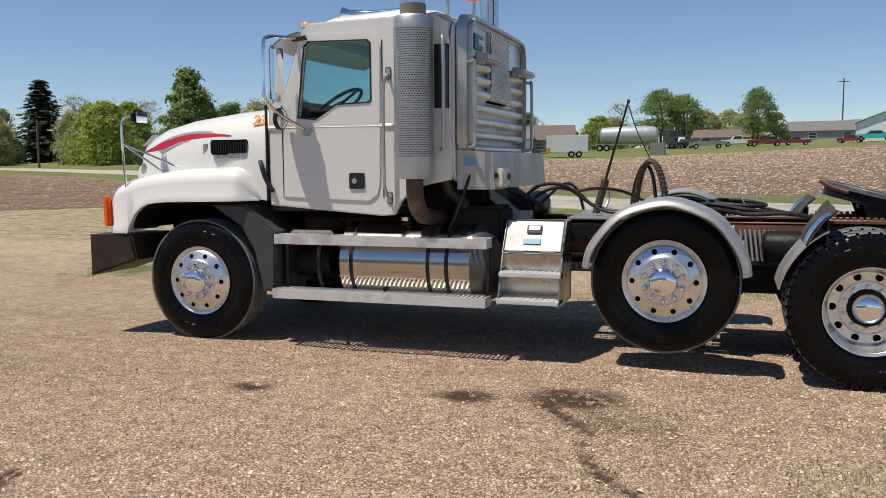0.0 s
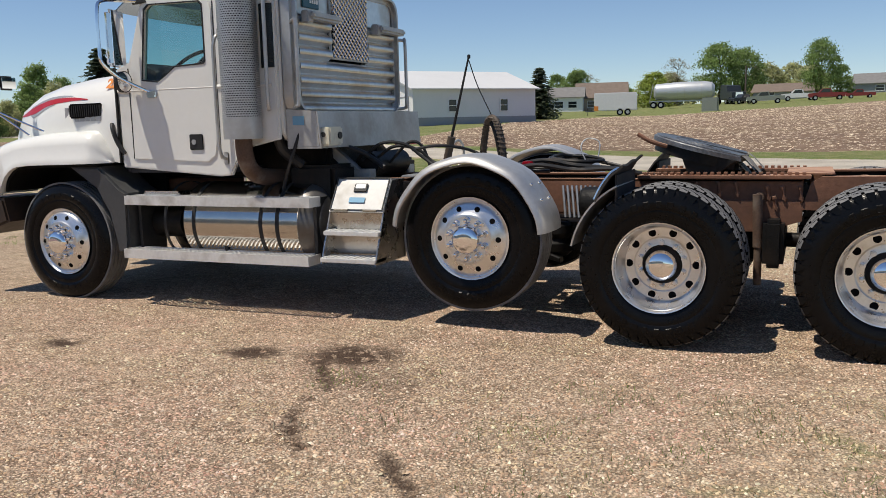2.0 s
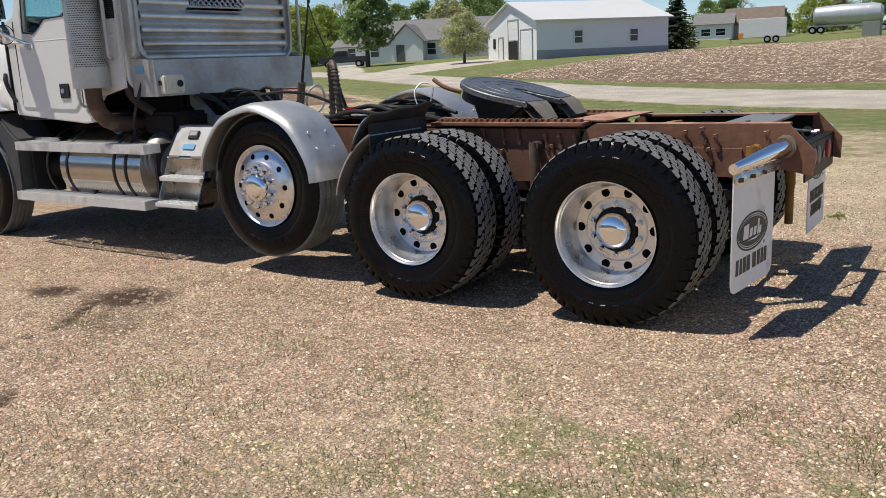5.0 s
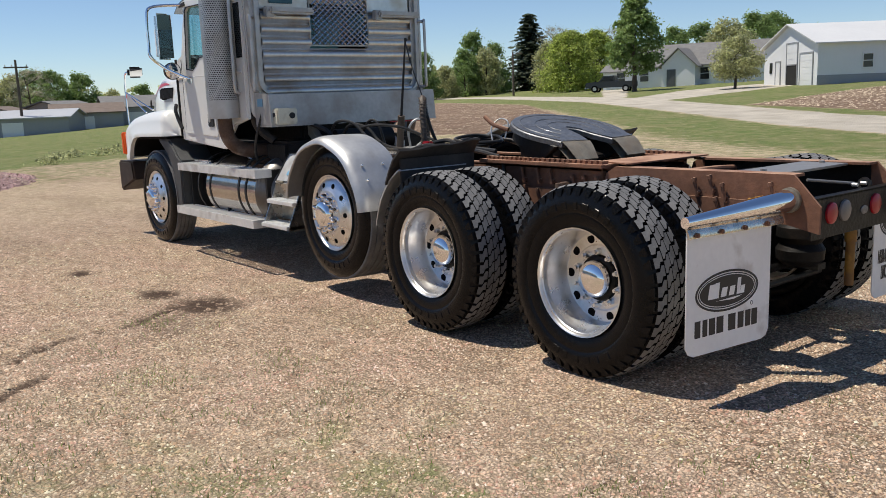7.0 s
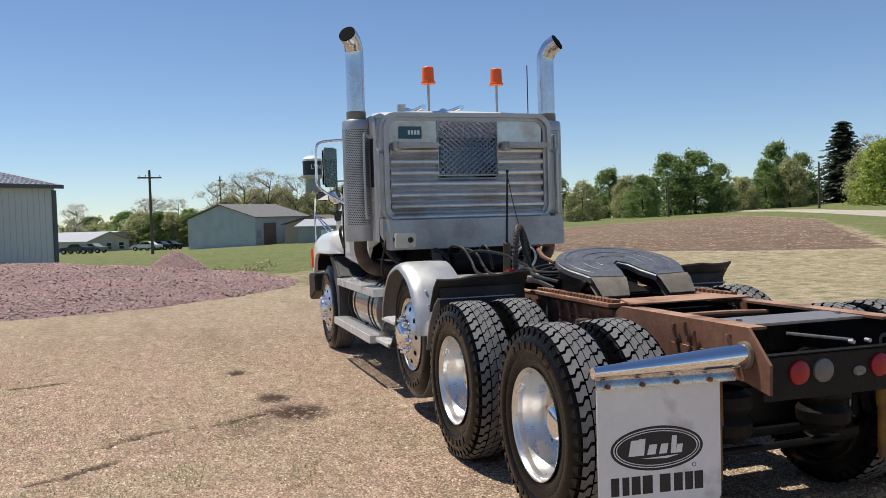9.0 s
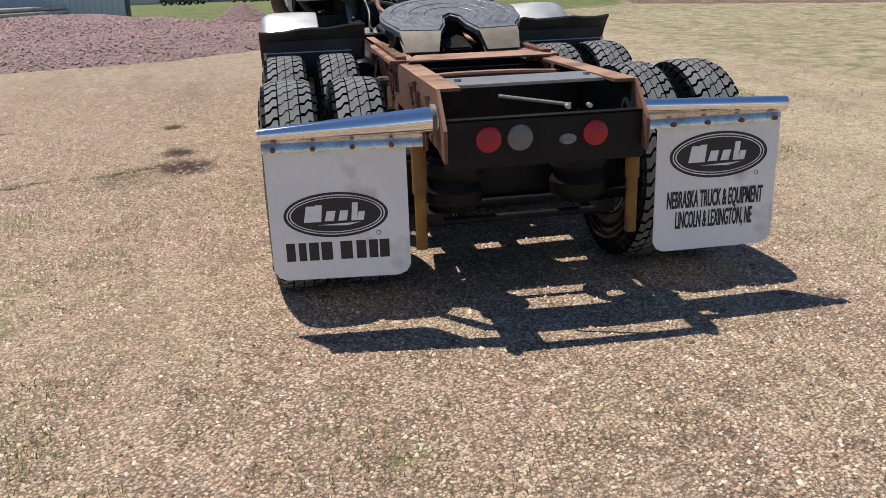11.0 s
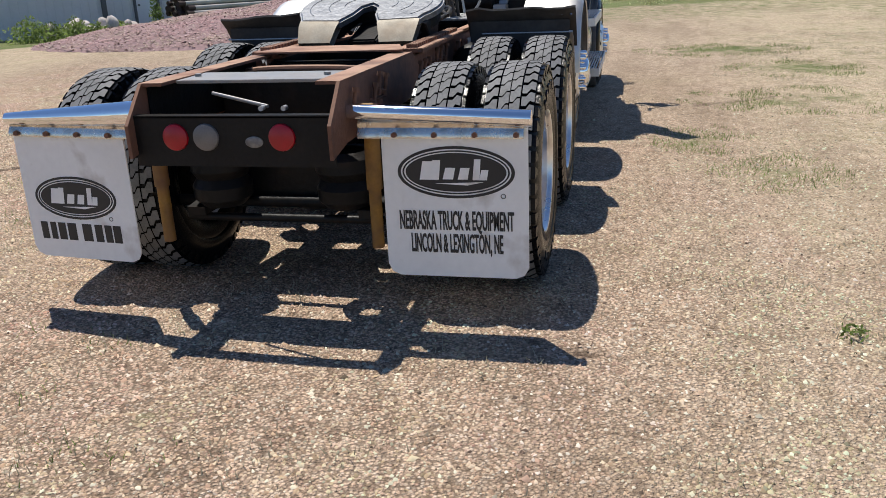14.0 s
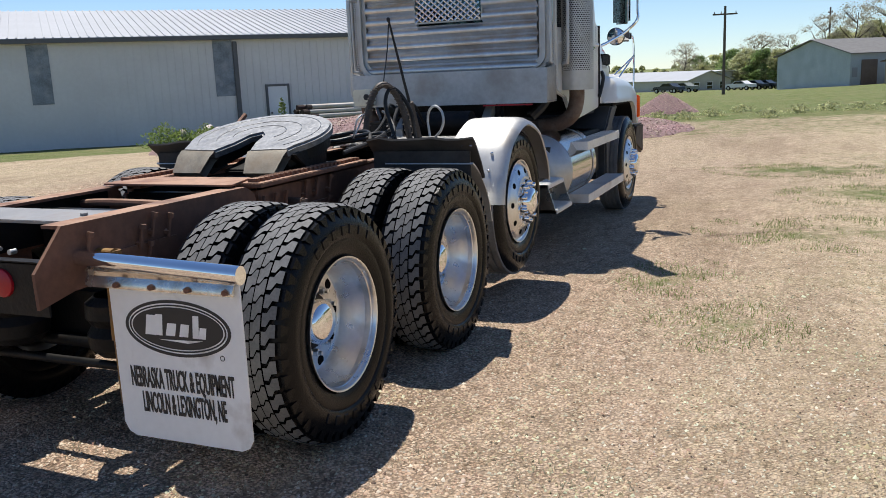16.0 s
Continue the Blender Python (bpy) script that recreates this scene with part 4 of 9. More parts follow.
# hood
bm = bmesh.new()
HOOD = ((-3.83, 1.0, 2.09, 1.24), (-4.3, 0.96, 2.06, 1.30), (-4.75, 0.90, 2.01, 1.3), (-5.10, 0.82, 1.94, 1.3), (-5.30, 0.76, 1.86, 1.2), (-5.40, 0.72, 1.74, 1.0))
secs = []
for x, hw, top, low in HOOD:
    half = [(hw, low), (hw, top - 0.42), (hw * 0.97, top - 0.26), (hw * 0.90, top - 0.14), (hw * 0.74, top - 0.055), (hw * 0.45, top - 0.015), (0, top)]
    secs.append([(x, -y, z) for y, z in half] + [(x, y, z) for y, z in half[-2::-1]])
rows = loft(bm, secs)
bm.faces.new(rows[-1])
bm.faces.new(rows[0])
hood = part("hood", bm, M["white"], truck, "white sloping hood", 50)
FENDER_TOP = ((-5.43, 1.24), (-5.415, 1.29), (-5.39, 1.335), (-5.34, 1.375), (-5.24, 1.42), (-5.06, 1.465), (-4.72, 1.505), (-4.43, 1.52), (-4.12, 1.53), (-4.07, 1.52), (-4.03, 1.495), (-3.99, 1.44), (-3.95, 1.37), (-3.90, 1.29))
FENDER_ARCH = ((-5.43, 0.94), (-5.20, 0.94), (-5.185, 0.97), (-5.17, 1.01), (-5.14, 1.06), (-5.10, 1.12), (-5.04, 1.17), (-4.97, 1.205), (-4.85, 1.22), (-4.72, 1.226), (-3.9, 1.24))
for s in (-1, 1):
    bm = bmesh.new()
    secs = []
    for x in (-5.43, -5.415, -5.39, -5.34, -5.28, -5.20, -5.185, -5.17, -5.14, -5.10, -5.04, -4.97, -4.85, -4.72, -4.55, -4.4, -4.25, -4.12, -4.07, -4.03, -3.99, -3.95, -3.90):
        zt = float(np.interp(x, [p[0] for p in FENDER_TOP], [p[1] for p in FENDER_TOP]))
        zb = float(np.interp(x, [p[0] for p in FENDER_ARCH], [p[1] for p in FENDER_ARCH]))
        yo = float(np.interp(x, (-5.43, -5.40, -5.34, -5.24, -4.07, -4.0, -3.90), (1.03, 1.09, 1.12, 1.13, 1.13, 1.10, 1.02)))
        h = zt - zb
        r, e = min(0.13, 0.42 * h), min(0.075, 0.3 * h)
        prof = [(0.70, zt + 0.01), (yo - 0.20, zt + 0.004), (yo - 0.12, zt - 0.04 * r), (yo - 0.06, zt - 0.22 * r), (yo - 0.02, zt - 0.55 * r), (yo, zt - r), (yo, zb + e), (yo + 0.014, zb + e * 0.7), (yo + 0.014, zb), (yo - 0.03, zb), (yo - 0.03, zb + 0.02), (0.70, zb + 0.02)]
        secs.append([(x, s * y, z) for y, z in prof])
    rows = loft(bm, secs, True)
    bm.faces.new(rows[0])
    bm.faces.new(rows[-1])
    part("fender", bm, M["white"], truck, "white rounded front fender", 40)
    bm = bmesh.new()
    box(bm, -5.16, -3.75, s * 0.50 - 0.02, s * 0.50 + 0.02, 0.62, 1.32)
    prism(bm, [(-5.14, 0.98), (-5.08, 1.10), (-4.98, 1.18), (-4.85, 1.205), (-4.0, 1.205), (-4.0, 1.23), (-4.9, 1.23), (-5.02, 1.20), (-5.12, 1.11), (-5.16, 0.98)], s * 0.50, s * 1.10)
    part("wheel_well", bm, M["liner"], truck, "black wheel well liner")
    bm = bmesh.new()
    G = [(-4.35, 1.21), (-4.0, 1.21), (-3.78, 1.02), (-3.70, 0.98), (-3.72, 0.46), (-3.84, 0.46), (-3.92, 0.80), (-4.05, 1.02)]
    prism(bm, G, s * 0.70, s * 1.09, 0.02, 2)
    part("mudguard", bm, M["mudguard"], truck, "faded black plastic mudguard")
    bm = bmesh.new()
    prism(bm, [(-5.62, 0.92), (-5.15, 0.92), (-5.10, 0.70), (-5.62, 0.54)], s * 0.55, s * 1.15, 0.02, 2)
    part("bumper", bm, M["bumper"], truck, "dark brown steel bumper end")
    bm = bmesh.new()
    box(bm, -5.455, -5.40, s * 1.10 - 0.04, s * 1.10 + 0.04, 1.0, 1.27, 0.012)
    part("turn_lamp", bm, M["orange"], truck, "amber corner turn lamp")

# fuel tanks and steps: the right side carries a shorter tank set further out
for s in (-1, 1):
    out = 0.11 if s > 0 else 0.0
    end = -1.08 if s > 0 else -1.30
    bm = bmesh.new()
    m = Matrix.Translation((-1.82, s * 0.72, 0.72)) @ pose(0, 0, 0, 0, 0, 90)
    lathe(bm, [(-0.16, 0.33), (-0.165, 0.338), (end, 0.338), (end - 0.03, 0.31), (end - 0.04, 0.0)], 48, m)
    tank = part("fuel_tank", bm, M["tank"], truck, "polished aluminium fuel tank")
    tank.location.y = out
    bm = bmesh.new()
    lathe(bm, [(0.06, 0.0), (0.052, 0.10), (0.025, 0.19), (-0.015, 0.255), (-0.07, 0.305), (-0.12, 0.328), (-0.175, 0.3365)], 48, m)
    # Right end takes plain aluminium, left end the copy darkened for shade.
    part("tank_end", bm, M["fenderalu" if s > 0 else "shadedend"], tank, "dull domed tank end")
    for x in (-3.30, -3.0, -2.32, -2.16) if s < 0 else (-2.74,):
        bm = bmesh.new()
        lathe(bm, [(0, 0.339), (0, 0.344), (-0.03, 0.344), (-0.03, 0.339)], 40, Matrix.Translation((x, s * 0.72, 0.72)) @ pose(0, 0, 0, 0, 0, 90))
        part("tank_strap", bm, M["black"] if s < 0 else M["fenderalu"], tank)
    for z, y0, y1, xr in ((0.93, 0.95, 1.12, -1.82 if s < 0 else -2.28), (0.47, 0.98, 1.17, -1.82 if s < 0 else -2.10)):
        bm = bmesh.new()
        ya, yb = min(s * y0, s * y1), max(s * y0, s * y1)
        prism(bm, [(-3.70, ya), (xr, ya), (xr, yb), (-3.70, yb)], z - 0.05, z + 0.028, 0, 1, [[(-3.688, ya + 0.012), (xr - 0.012, ya + 0.012), (xr - 0.012, yb - 0.012), (-3.688, yb - 0.012)]], plane="xy")
        plate = part("step_plate", bm, M["stepalu"], truck, "ribbed aluminium step plate")
        plate.location.y = out
        bm = bmesh.new()
        if s < 0:
            box(bm, 0, 0.014, ya + 0.012, yb - 0.012, z + 0.010, z + 0.024)
        else:
            box(bm, -3.688, xr - 0.012, 0, 0.011, z + 0.010, z + 0.024)
        bar = part("tread_bar", bm, M["stepalu"], plate)
        for k in range(46 if s < 0 else 6):
            ob = bar if k == 0 else new("tread_bar", bar.data)
            ob.parent = plate
            ob.location = (-3.67 + 0.0397 * k, 0, 0) if s < 0 else (0, y0 + 0.022 + 0.025 * k, 0)
    if s < 0:
        bm = bmesh.new()
        for x0, x1 in ((-1.74, -1.728), (-1.262, -1.25)):
            prism(bm, [(s * 0.60, 0.44), (s * 0.60, 1.08), (s * 0.80, 1.08), (s * 0.95, 0.84), (s * 1.12, 0.44)], x0, x1, plane="yz")
        box(bm, -1.74, -1.25, min(s * 0.58, s * 0.62), max(s * 0.58, s * 0.62), 0.44, 1.08)
        prism(bm, [(s * 0.60, 1.07), (s * 0.80, 1.07), (s * 0.80, 1.08), (s * 0.60, 1.08)], -1.728, -1.262, plane="yz")
        prism(bm, [(s * 0.90, 0.50), (s * 0.91, 0.50), (s * 0.945, 0.83), (s * 0.93, 0.83)], -1.728, -1.262, plane="yz")
        tb = part("tool_box", bm, M["boxalu"], truck, "aluminium tool box with steps")
        bm = bmesh.new()
        prism(bm, [(s * 0.79, 1.085), (s * 0.80, 1.092), (s * 0.965, 0.842), (s * 0.955, 0.835)], -1.735, -1.255, plane="yz")
        lid = part("lid", bm, M["lidalu"], tb, "hinged aluminium lid")
        lm = Matrix.Translation((-1.495, s * 0.882, 0.971)) @ Matrix(((1, 0, 0), (0, s * 0.55, s * 0.836), (0, -0.836, 0.55))).to_4x4()
        bm = bmesh.new()
        box(bm, -0.06, 0.06, -0.095, -0.02, 0.004, 0.012, 0.004)
        bmesh.ops.transform(bm, matrix=lm, verts=bm.verts)
        latch = part("latch", bm, M["black"], lid, "black framed paddle latch")
        bm = bmesh.new()
        box(bm, -0.045, 0.045, -0.085, -0.045, 0.010, 0.018, 0.003)
        bmesh.ops.transform(bm, matrix=lm, verts=bm.verts)
        part("paddle", bm, M["alu"], latch, "bright paddle")
        for x0 in (-0.19, 0.07):
            bm = bmesh.new()
            cyl(bm, (x0, 0.148, 0.008), (x0 + 0.12, 0.148, 0.008), 0.009, seg=8)
            bmesh.ops.transform(bm, matrix=lm, verts=bm.verts)
            part("hinge", bm, M["wornsteel"], lid)
        for x0, x1, y0, y1 in ((-0.235, 0.235, -0.150, -0.143), (-0.235, 0.235, 0.136, 0.142), (-0.235, -0.228, -0.143, 0.136), (0.228, 0.235, -0.143, 0.136)):
            bm = bmesh.new()
            box(bm, x0, x1, y0, y1, 0.0, 0.008)
            bmesh.ops.transform(bm, matrix=lm, verts=bm.verts)
            part("lid_edge", bm, M["black"], lid, "dark seal round the lid")
        bm = bmesh.new()
        box(bm, -0.08, 0.06, 0.03, 0.075, 0.004, 0.008)
        bmesh.ops.transform(bm, matrix=lm, verts=bm.verts)
        part("sticker", bm, M["blue"], lid, "pale blue sticker")
    else:
        bm = bmesh.new()
        for x0, x1 in ((-1.74, -1.728), (-1.262, -1.25)):
            prism(bm, [(0.80, 0.455), (0.80, 0.692), (1.05, 0.692), (1.125, 0.455)], x0, x1, plane="yz")
        prism(bm, [(0.92, 0.46), (0.94, 0.46), (0.97, 0.67), (0.95, 0.67)], -1.728, -1.262, plane="yz")
        box(bm, -1.70, -1.66, 0.46, 0.82, 0.55, 0.60)
        box(bm, -1.33, -1.29, 0.46, 0.82, 0.55, 0.60)
        tb = part("step_bracket", bm, M["boxalu"], truck, "aluminium bracket with two steps")
        tb.location.y = 0.09
        # Black box added in place of the shadowed gap ahead of the tank.
        bm = bmesh.new()
        box(bm, -3.66, -3.02, 0.46, 1.02, 0.52, 0.96, 0.02)
        box(bm, -3.67, -3.01, 0.45, 1.03, 0.95, 0.99, 0.012)
        part("battery_box", bm, M["black"], truck, "black box filling the shadowed gap behind the steps")
    for z, y1 in ((0.66, 1.06), (0.455, 1.13)):
        bm = bmesh.new()
        box(bm, -1.74, -1.25, min(s * 0.93, s * y1), max(s * 0.93, s * y1), z, z + 0.035, 0.004)
        for k in range(9):
            box(bm, -1.72 + 0.05 * k, -1.69 + 0.05 * k, min(s * 0.94, s * (y1 - 0.01)), max(s * 0.94, s * (y1 - 0.01)), z + 0.035, z + 0.041)
        part("tread_step", bm, M["stepalu"], tb, "ribbed step")

# half fenders over the lift axle, quarter fenders ahead of the drive wheels
def arc_plate(bm, cx, cz, r, a0, a1, y0, y1, thick=0.012, n=24):
    secs = []
    for k in range(n + 1):
        a = radians(a0 + (a1 - a0) * k / n)
        c, sn = math.cos(a), math.sin(a)
        secs.append([(cx + r * c, y0, cz + r * sn), (cx + (r + thick) * c, y0, cz + (r + thick) * sn), (cx + (r + thick) * c, y1, cz + (r + thick) * sn), (cx + r * c, y1, cz + r * sn)])
    rows = loft(bm, secs, True)
    bm.faces.new(rows[0])
    bm.faces.new(rows[-1])


for s in (-1, 1):
    bm = bmesh.new()
    skin = [(0.80, -0.02), (0.806, -0.004), (0.83, 0.0), (0.98, 0.006), (1.13, 0.004), (1.18, -0.004), (1.212, -0.018), (1.228, -0.036), (1.234, -0.052)]
    skin = skin + [(y - 0.008 * (y > 1.19), d - 0.009) for y, d in skin[::-1]]
    secs = []
    for k in range(33):
        a = radians(6 + 165 * k / 32)
        r = 0.606 + 0.004 * math.sin(k * 0.9)
        secs.append([(-0.47 + (r + d) * math.cos(a), s * y, 0.68 + (r + d) * math.sin(a)) for y, d in skin])
    rows = loft(bm, secs, True)
    bm.faces.new(rows[0])
    bm.faces.new(rows[-1])
    hf = part("half_fender", bm, M["fenderalu"], truck, "dull rounded aluminium half fender", 50)
    for deg in (28, 40):
        for y in (0.93, 1.12):
            bm = bmesh.new()
            ball(bm, (-0.47 + 0.615 * math.cos(radians(deg)), s * y, 0.68 + 0.615 * math.sin(radians(deg))), 0.011, 8)
            part("rivet", bm, M["polished"], hf)
    bm = bmesh.new()
    arc_plate(bm, 0.90, 0.54, 0.60, 118, 168, s * 0.62, s * 1.22, n=10)
    part("quarter_fender", bm, M["fenderalu"], truck, "aluminium quarter fender")
    bm = bmesh.new()
    secs = []
    for k in range(9):
        yy = s * (0.52 + 0.72 * k / 8)
        dz = 0.006 * math.sin(k * 1.7) - (0.004 * math.cos(k * 2.9) if s > 0 else 0.02 * (k - 4) / 4)
        prof = [(0.47, 0.98), (0.52, 1.07), (0.575, 1.15), (0.62, 1.20 + dz), (0.66, 1.235 + dz)]
        secs.append([(x, yy, z) for x, z in prof] + [(x + 0.006, yy, z - 0.012) for x, z in prof[::-1]])
    rows = loft(bm, secs, True)
    bm.faces.new(rows[0])
    bm.faces.new(rows[-1])
    box(bm, 0.60, 0.615, min(s * 0.54, s * 1.20), max(s * 0.54, s * 1.20), 0.90, 1.15, 0.003)
    flap = part("splash_flap", bm, M["flaprubber"], truck, "curled black rubber splash flap")
    for yy in (1.09, 1.15, 1.21):
        bm = bmesh.new()
        tube(bm, [(0.465, s * yy, 0.985), (0.51, s * yy, 1.075), (0.565, s * yy, 1.15), (0.598, s * yy, 1.178), (0.622, s * yy, 1.19)], 0.011, 6, 3)
        part("flap_rib", bm, M["polished"], flap, "bright metal rib")

# exhaust stacks: perforated shield round a dark muffler
def perforated(bm, cx, cy, r, z0, z1, cols, rows_n, slot=0.62, tall=0.42):
    for j in range(rows_n):
        for i in range(cols):
            a0 = 2 * math.pi * (i + (0.5 if j % 2 else 0)) / cols
            da = 2 * math.pi / cols
            za, dz = z0 + (z1 - z0) * j / rows_n, (z1 - z0) / rows_n
            at = lambda a, z: (cx + r * math.cos(a), cy + r * math.sin(a), z)
            o = [bm.verts.new(at(a0 + da * u, za + dz * v)) for u, v in ((0, 0), (1, 0), (1, 1), (0, 1))]
            lo, hi, l2, h2 = (1 - slot) / 2, (1 + slot) / 2, (1 - tall) / 2, (1 + tall) / 2
            n = [bm.verts.new(at(a0 + da * u, za + dz * v)) for u, v in ((lo, l2), (hi, l2), (hi, h2), (lo, h2))]
            for k in range(4):
                bm.faces.new((o[k], o[(k + 1) % 4], n[(k + 1) % 4], n[k]))


for s in (-1, 1):
    bm = bmesh.new()
    lathe(bm, [(1.43, 0.10), (1.43, 0.154), (1.60, 0.156), (1.60, 0.150)], 40, pose(-2.42, s * 1.10, 0, -90, 0, 0))
    stack = part("exhaust_shield", bm, M["alu"], truck, "perforated aluminium exhaust shield")
    bm = bmesh.new()
    lathe(bm, [(2.60, 0.150), (2.60, 0.156), (2.68, 0.154), (2.70, 0.14), (2.705, 0.08)], 40, pose(-2.42, s * 1.10, 0, -90, 0, 0))
    part("shield_top", bm, M["alu"], stack)
    bm = bmesh.new()
    perforated(bm, -2.42, s * 1.10, 0.155, 1.60, 2.60, 44, 56)
    part("perforated_sheet", bm, M["alu"], stack)
    bm = bmesh.new()
    cyl(bm, (-2.42, s * 1.10, 1.45), (-2.42, s * 1.10, 2.68), 0.125, seg=28)
    part("muffler", bm, M["oil"], stack)
    bm = bmesh.new()
    lathe(bm, [(2.70, 0.07), (2.70, 0.103), (2.79, 0.103), (2.79, 0.07)], 24, pose(-2.42, s * 1.10, 0, -90, 0, 0))
    part("clamp", bm, M["wornsteel"], stack)
    bm = bmesh.new()
    pts = spline([(-2.42, s * 1.10, 2.66), (-2.42, s * 1.10, 3.05), (-2.42, s * 1.10, 3.38), (-2.405, s * 1.11, 3.46), (-2.365, s * 1.14, 3.53), (-2.30, s * 1.195, 3.58)], 6)
    tube(bm, pts, 0.096, 24, 0)
    pipe = part("exhaust_pipe", bm, M["stack"], stack, "chrome exhaust pipe with turned out tip")
    # Black disc over the closed tip, painted for the dark inside the pipe.
    bm = bmesh.new()
    d = (pts[-1] - pts[-2]).normalized()
    cyl(bm, pts[-1] - d * 0.01, pts[-1] + d * 0.006, 0.09, seg=24)
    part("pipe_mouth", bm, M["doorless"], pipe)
    bm = bmesh.new()
    tube(bm, [(-2.42, s * 1.10, 1.46), (-2.42, s * 1.095, 1.32), (-2.415, s * 1.05, 1.20), (-2.40, s * 0.92, 1.12), (-2.36, s * 0.6, 1.09)], 0.07, 18, 6)
    part("exhaust_elbow", bm, M["rustexh"], stack, "rusty exhaust elbow")
    bm = bmesh.new()
    tube(bm, [(-2.20, s * 1.02, 2.5), (-2.19, s * 1.06, 2.52), (-2.18, s * 1.08, 2.46), (-2.18, s * 1.08, 1.75), (-2.19, s * 1.06, 1.68), (-2.22, s * 1.02, 1.66)], 0.016, 8, 4)
    part("grab_rail", bm, M["alu"], truck, "bent aluminium grab rail")

# headache rack and tray
bm = bmesh.new()
prism(bm, rrect(-0.955, 0.965, 1.60, 2.745, 0.17), -2.11, -1.99, 0.036, 4, [rrect(-0.855, 0.865, 1.67, 2.66, 0.11)], plane="yz")
box(bm, -2.092, -2.08, -0.86, 0.86, 1.63, 2.05)
box(bm, -2.092, -2.08, -0.86, -0.33, 2.05, 2.67)
box(bm, -2.092, -2.08, 0.33, 0.86, 2.05, 2.67)
rack = part("headache_rack", bm, M["alu"], truck, "aluminium headache rack")
bm = bmesh.new()
prism(bm, [(-2.12, 1.34), (-1.805, 1.34), (-1.83, 1.64), (-1.845, 1.64), (-1.82, 1.355), (-2.12, 1.355)], -0.92, 0.99, 0.003, 1)
for ya, yb in ((-0.92, -0.905), (0.975, 0.99)):
    prism(bm, [(-2.12, 1.357), (-1.823, 1.357), (-1.847, 1.638), (-2.12, 1.66)], ya, yb, 0.002, 1)
part("rack_tray", bm, M["trayalu"], truck, "aluminium tray under the headache rack")
for y0, y1 in ((-0.85, -0.34), (0.34, 0.85)):
    bm = bmesh.new()
    box(bm, -2.05, -2.035, y0, y1, 2.415, 2.67, 0.003)
    part("upper_panel", bm, M["rackalu"], rack, "stained flat aluminium panel")
for k in range(7):
    z = 1.665 + 0.115 * k
    spans = [(-0.85, 0.85)] if k < 4 else [(-0.85, -0.33), (0.33, 0.85)]
    for y0, y1 in spans:
        bm = bmesh.new()
        prism(bm, [(-2.056, z - 0.0575), (-2.05, z - 0.050), (-2.012, z - 0.030), (-2.006, z - 0.020), (-2.006, z + 0.012), (-2.012, z + 0.021), (-2.05, z + 0.042), (-2.056, z + 0.0575), (-2.066, z + 0.0575), (-2.066, z - 0.0575)], y0, y1)
        part("slat", bm, M["rackalu"], rack, "corrugated aluminium panel")
bm = bmesh.new()
for i in range(-18, 19):
    for sgn in (1, -1):
        pts = []
        for t in np.linspace(0, 0.55, 23):
            y = 0.064 * i + sgn * t * 1.22
            if -0.325 <= y <= 0.325:
                pts.append((-2.012, y, 2.10 + t))
        if len(pts) > 1:
            tube(bm, [pts[0], pts[-1]], 0.0085, 5, 0)
part("mesh_window", bm, M["polished"], rack, "expanded metal mesh window")
bm = bmesh.new()
prism(bm, rrect(-0.335, 0.335, 2.085, 2.66, 0.01), -2.04, -2.016, 0.003, 1, [rrect(-0.325, 0.325, 2.10, 2.648, 0.01)], plane="yz")
part("mesh_frame", bm, M["alu"], rack)
for y0, y1 in ((-0.80, -0.34), (0.40, 0.90)):
    bm = bmesh.new()
    box(bm, -2.0, -1.89, y0, y1, 2.37, 2.43, 0.018)
    box(bm, -2.0, -1.93, y0 - 0.03, y0 + 0.06, 2.34, 2.44, 0.01)
    part("work_light", bm, M["trayalu"], rack, "aluminium bar work light")
bm = bmesh.new()
box(bm, -2.035, -2.02, -0.75, -0.505, 2.475, 2.60, 0.004)
plate = part("name_plate", bm, M["teal"], rack, "small dark teal maker's plate")
bm = bmesh.new()
for k in range(4):
    box(bm, -2.019, -2.015, -0.655 + 0.034 * k, -0.632 + 0.034 * k, 2.515, 2.56)
part("print", bm, M["flap"], plate)
for s in (-1, 1):
    bm = bmesh.new()
    y = s * 0.99
    tube(bm, [(-2.03, s * 0.93, 2.34), (-1.97, y, 2.34), (-1.95, y, 2.30), (-1.95, y, 1.75), (-1.97, y, 1.68), (-2.03, s * 0.93, 1.67)], 0.016, 8, 4)
    part("side_rail", bm, M["alu"], rack, "aluminium side rail")
    bm = bmesh.new()
    prism(bm, [(-2.09, 1.338), (-1.97, 1.338), (-1.74, 1.148), (-1.86, 1.148)], min(s * 0.37, s * 0.45), max(s * 0.37, s * 0.45), 0.006, 1)
    part("rack_brace", bm, M["trayalu"], rack, "aluminium rack brace")
bm = bmesh.new()
box(bm, -1.86, -1.74, -0.89, -0.68, 1.36, 1.51, 0.012)
jb = part("junction_box", bm, M["cream"], rack, "cream junction box with round socket")
bm = bmesh.new()
cyl(bm, (-1.745, -0.74, 1.44), (-1.728, -0.74, 1.44), 0.028, seg=16)
cyl(bm, (-1.80, -0.885, 1.45), (-1.80, -0.898, 1.45), 0.02, seg=14)
part("socket", bm, M["black"], jb)
bm = bmesh.new()
box(bm, -2.06, -1.955, -0.926, -0.922, 1.53, 1.60)
part("sticker", bm, M["blue"], rack, "blue square sticker")
bm = bmesh.new()
box(bm, -1.805, -1.80, 0.4, 0.86, 1.322, 1.335)
part("reflector_strip", bm, M["red"], rack, "red reflector strip")
bm = bmesh.new()
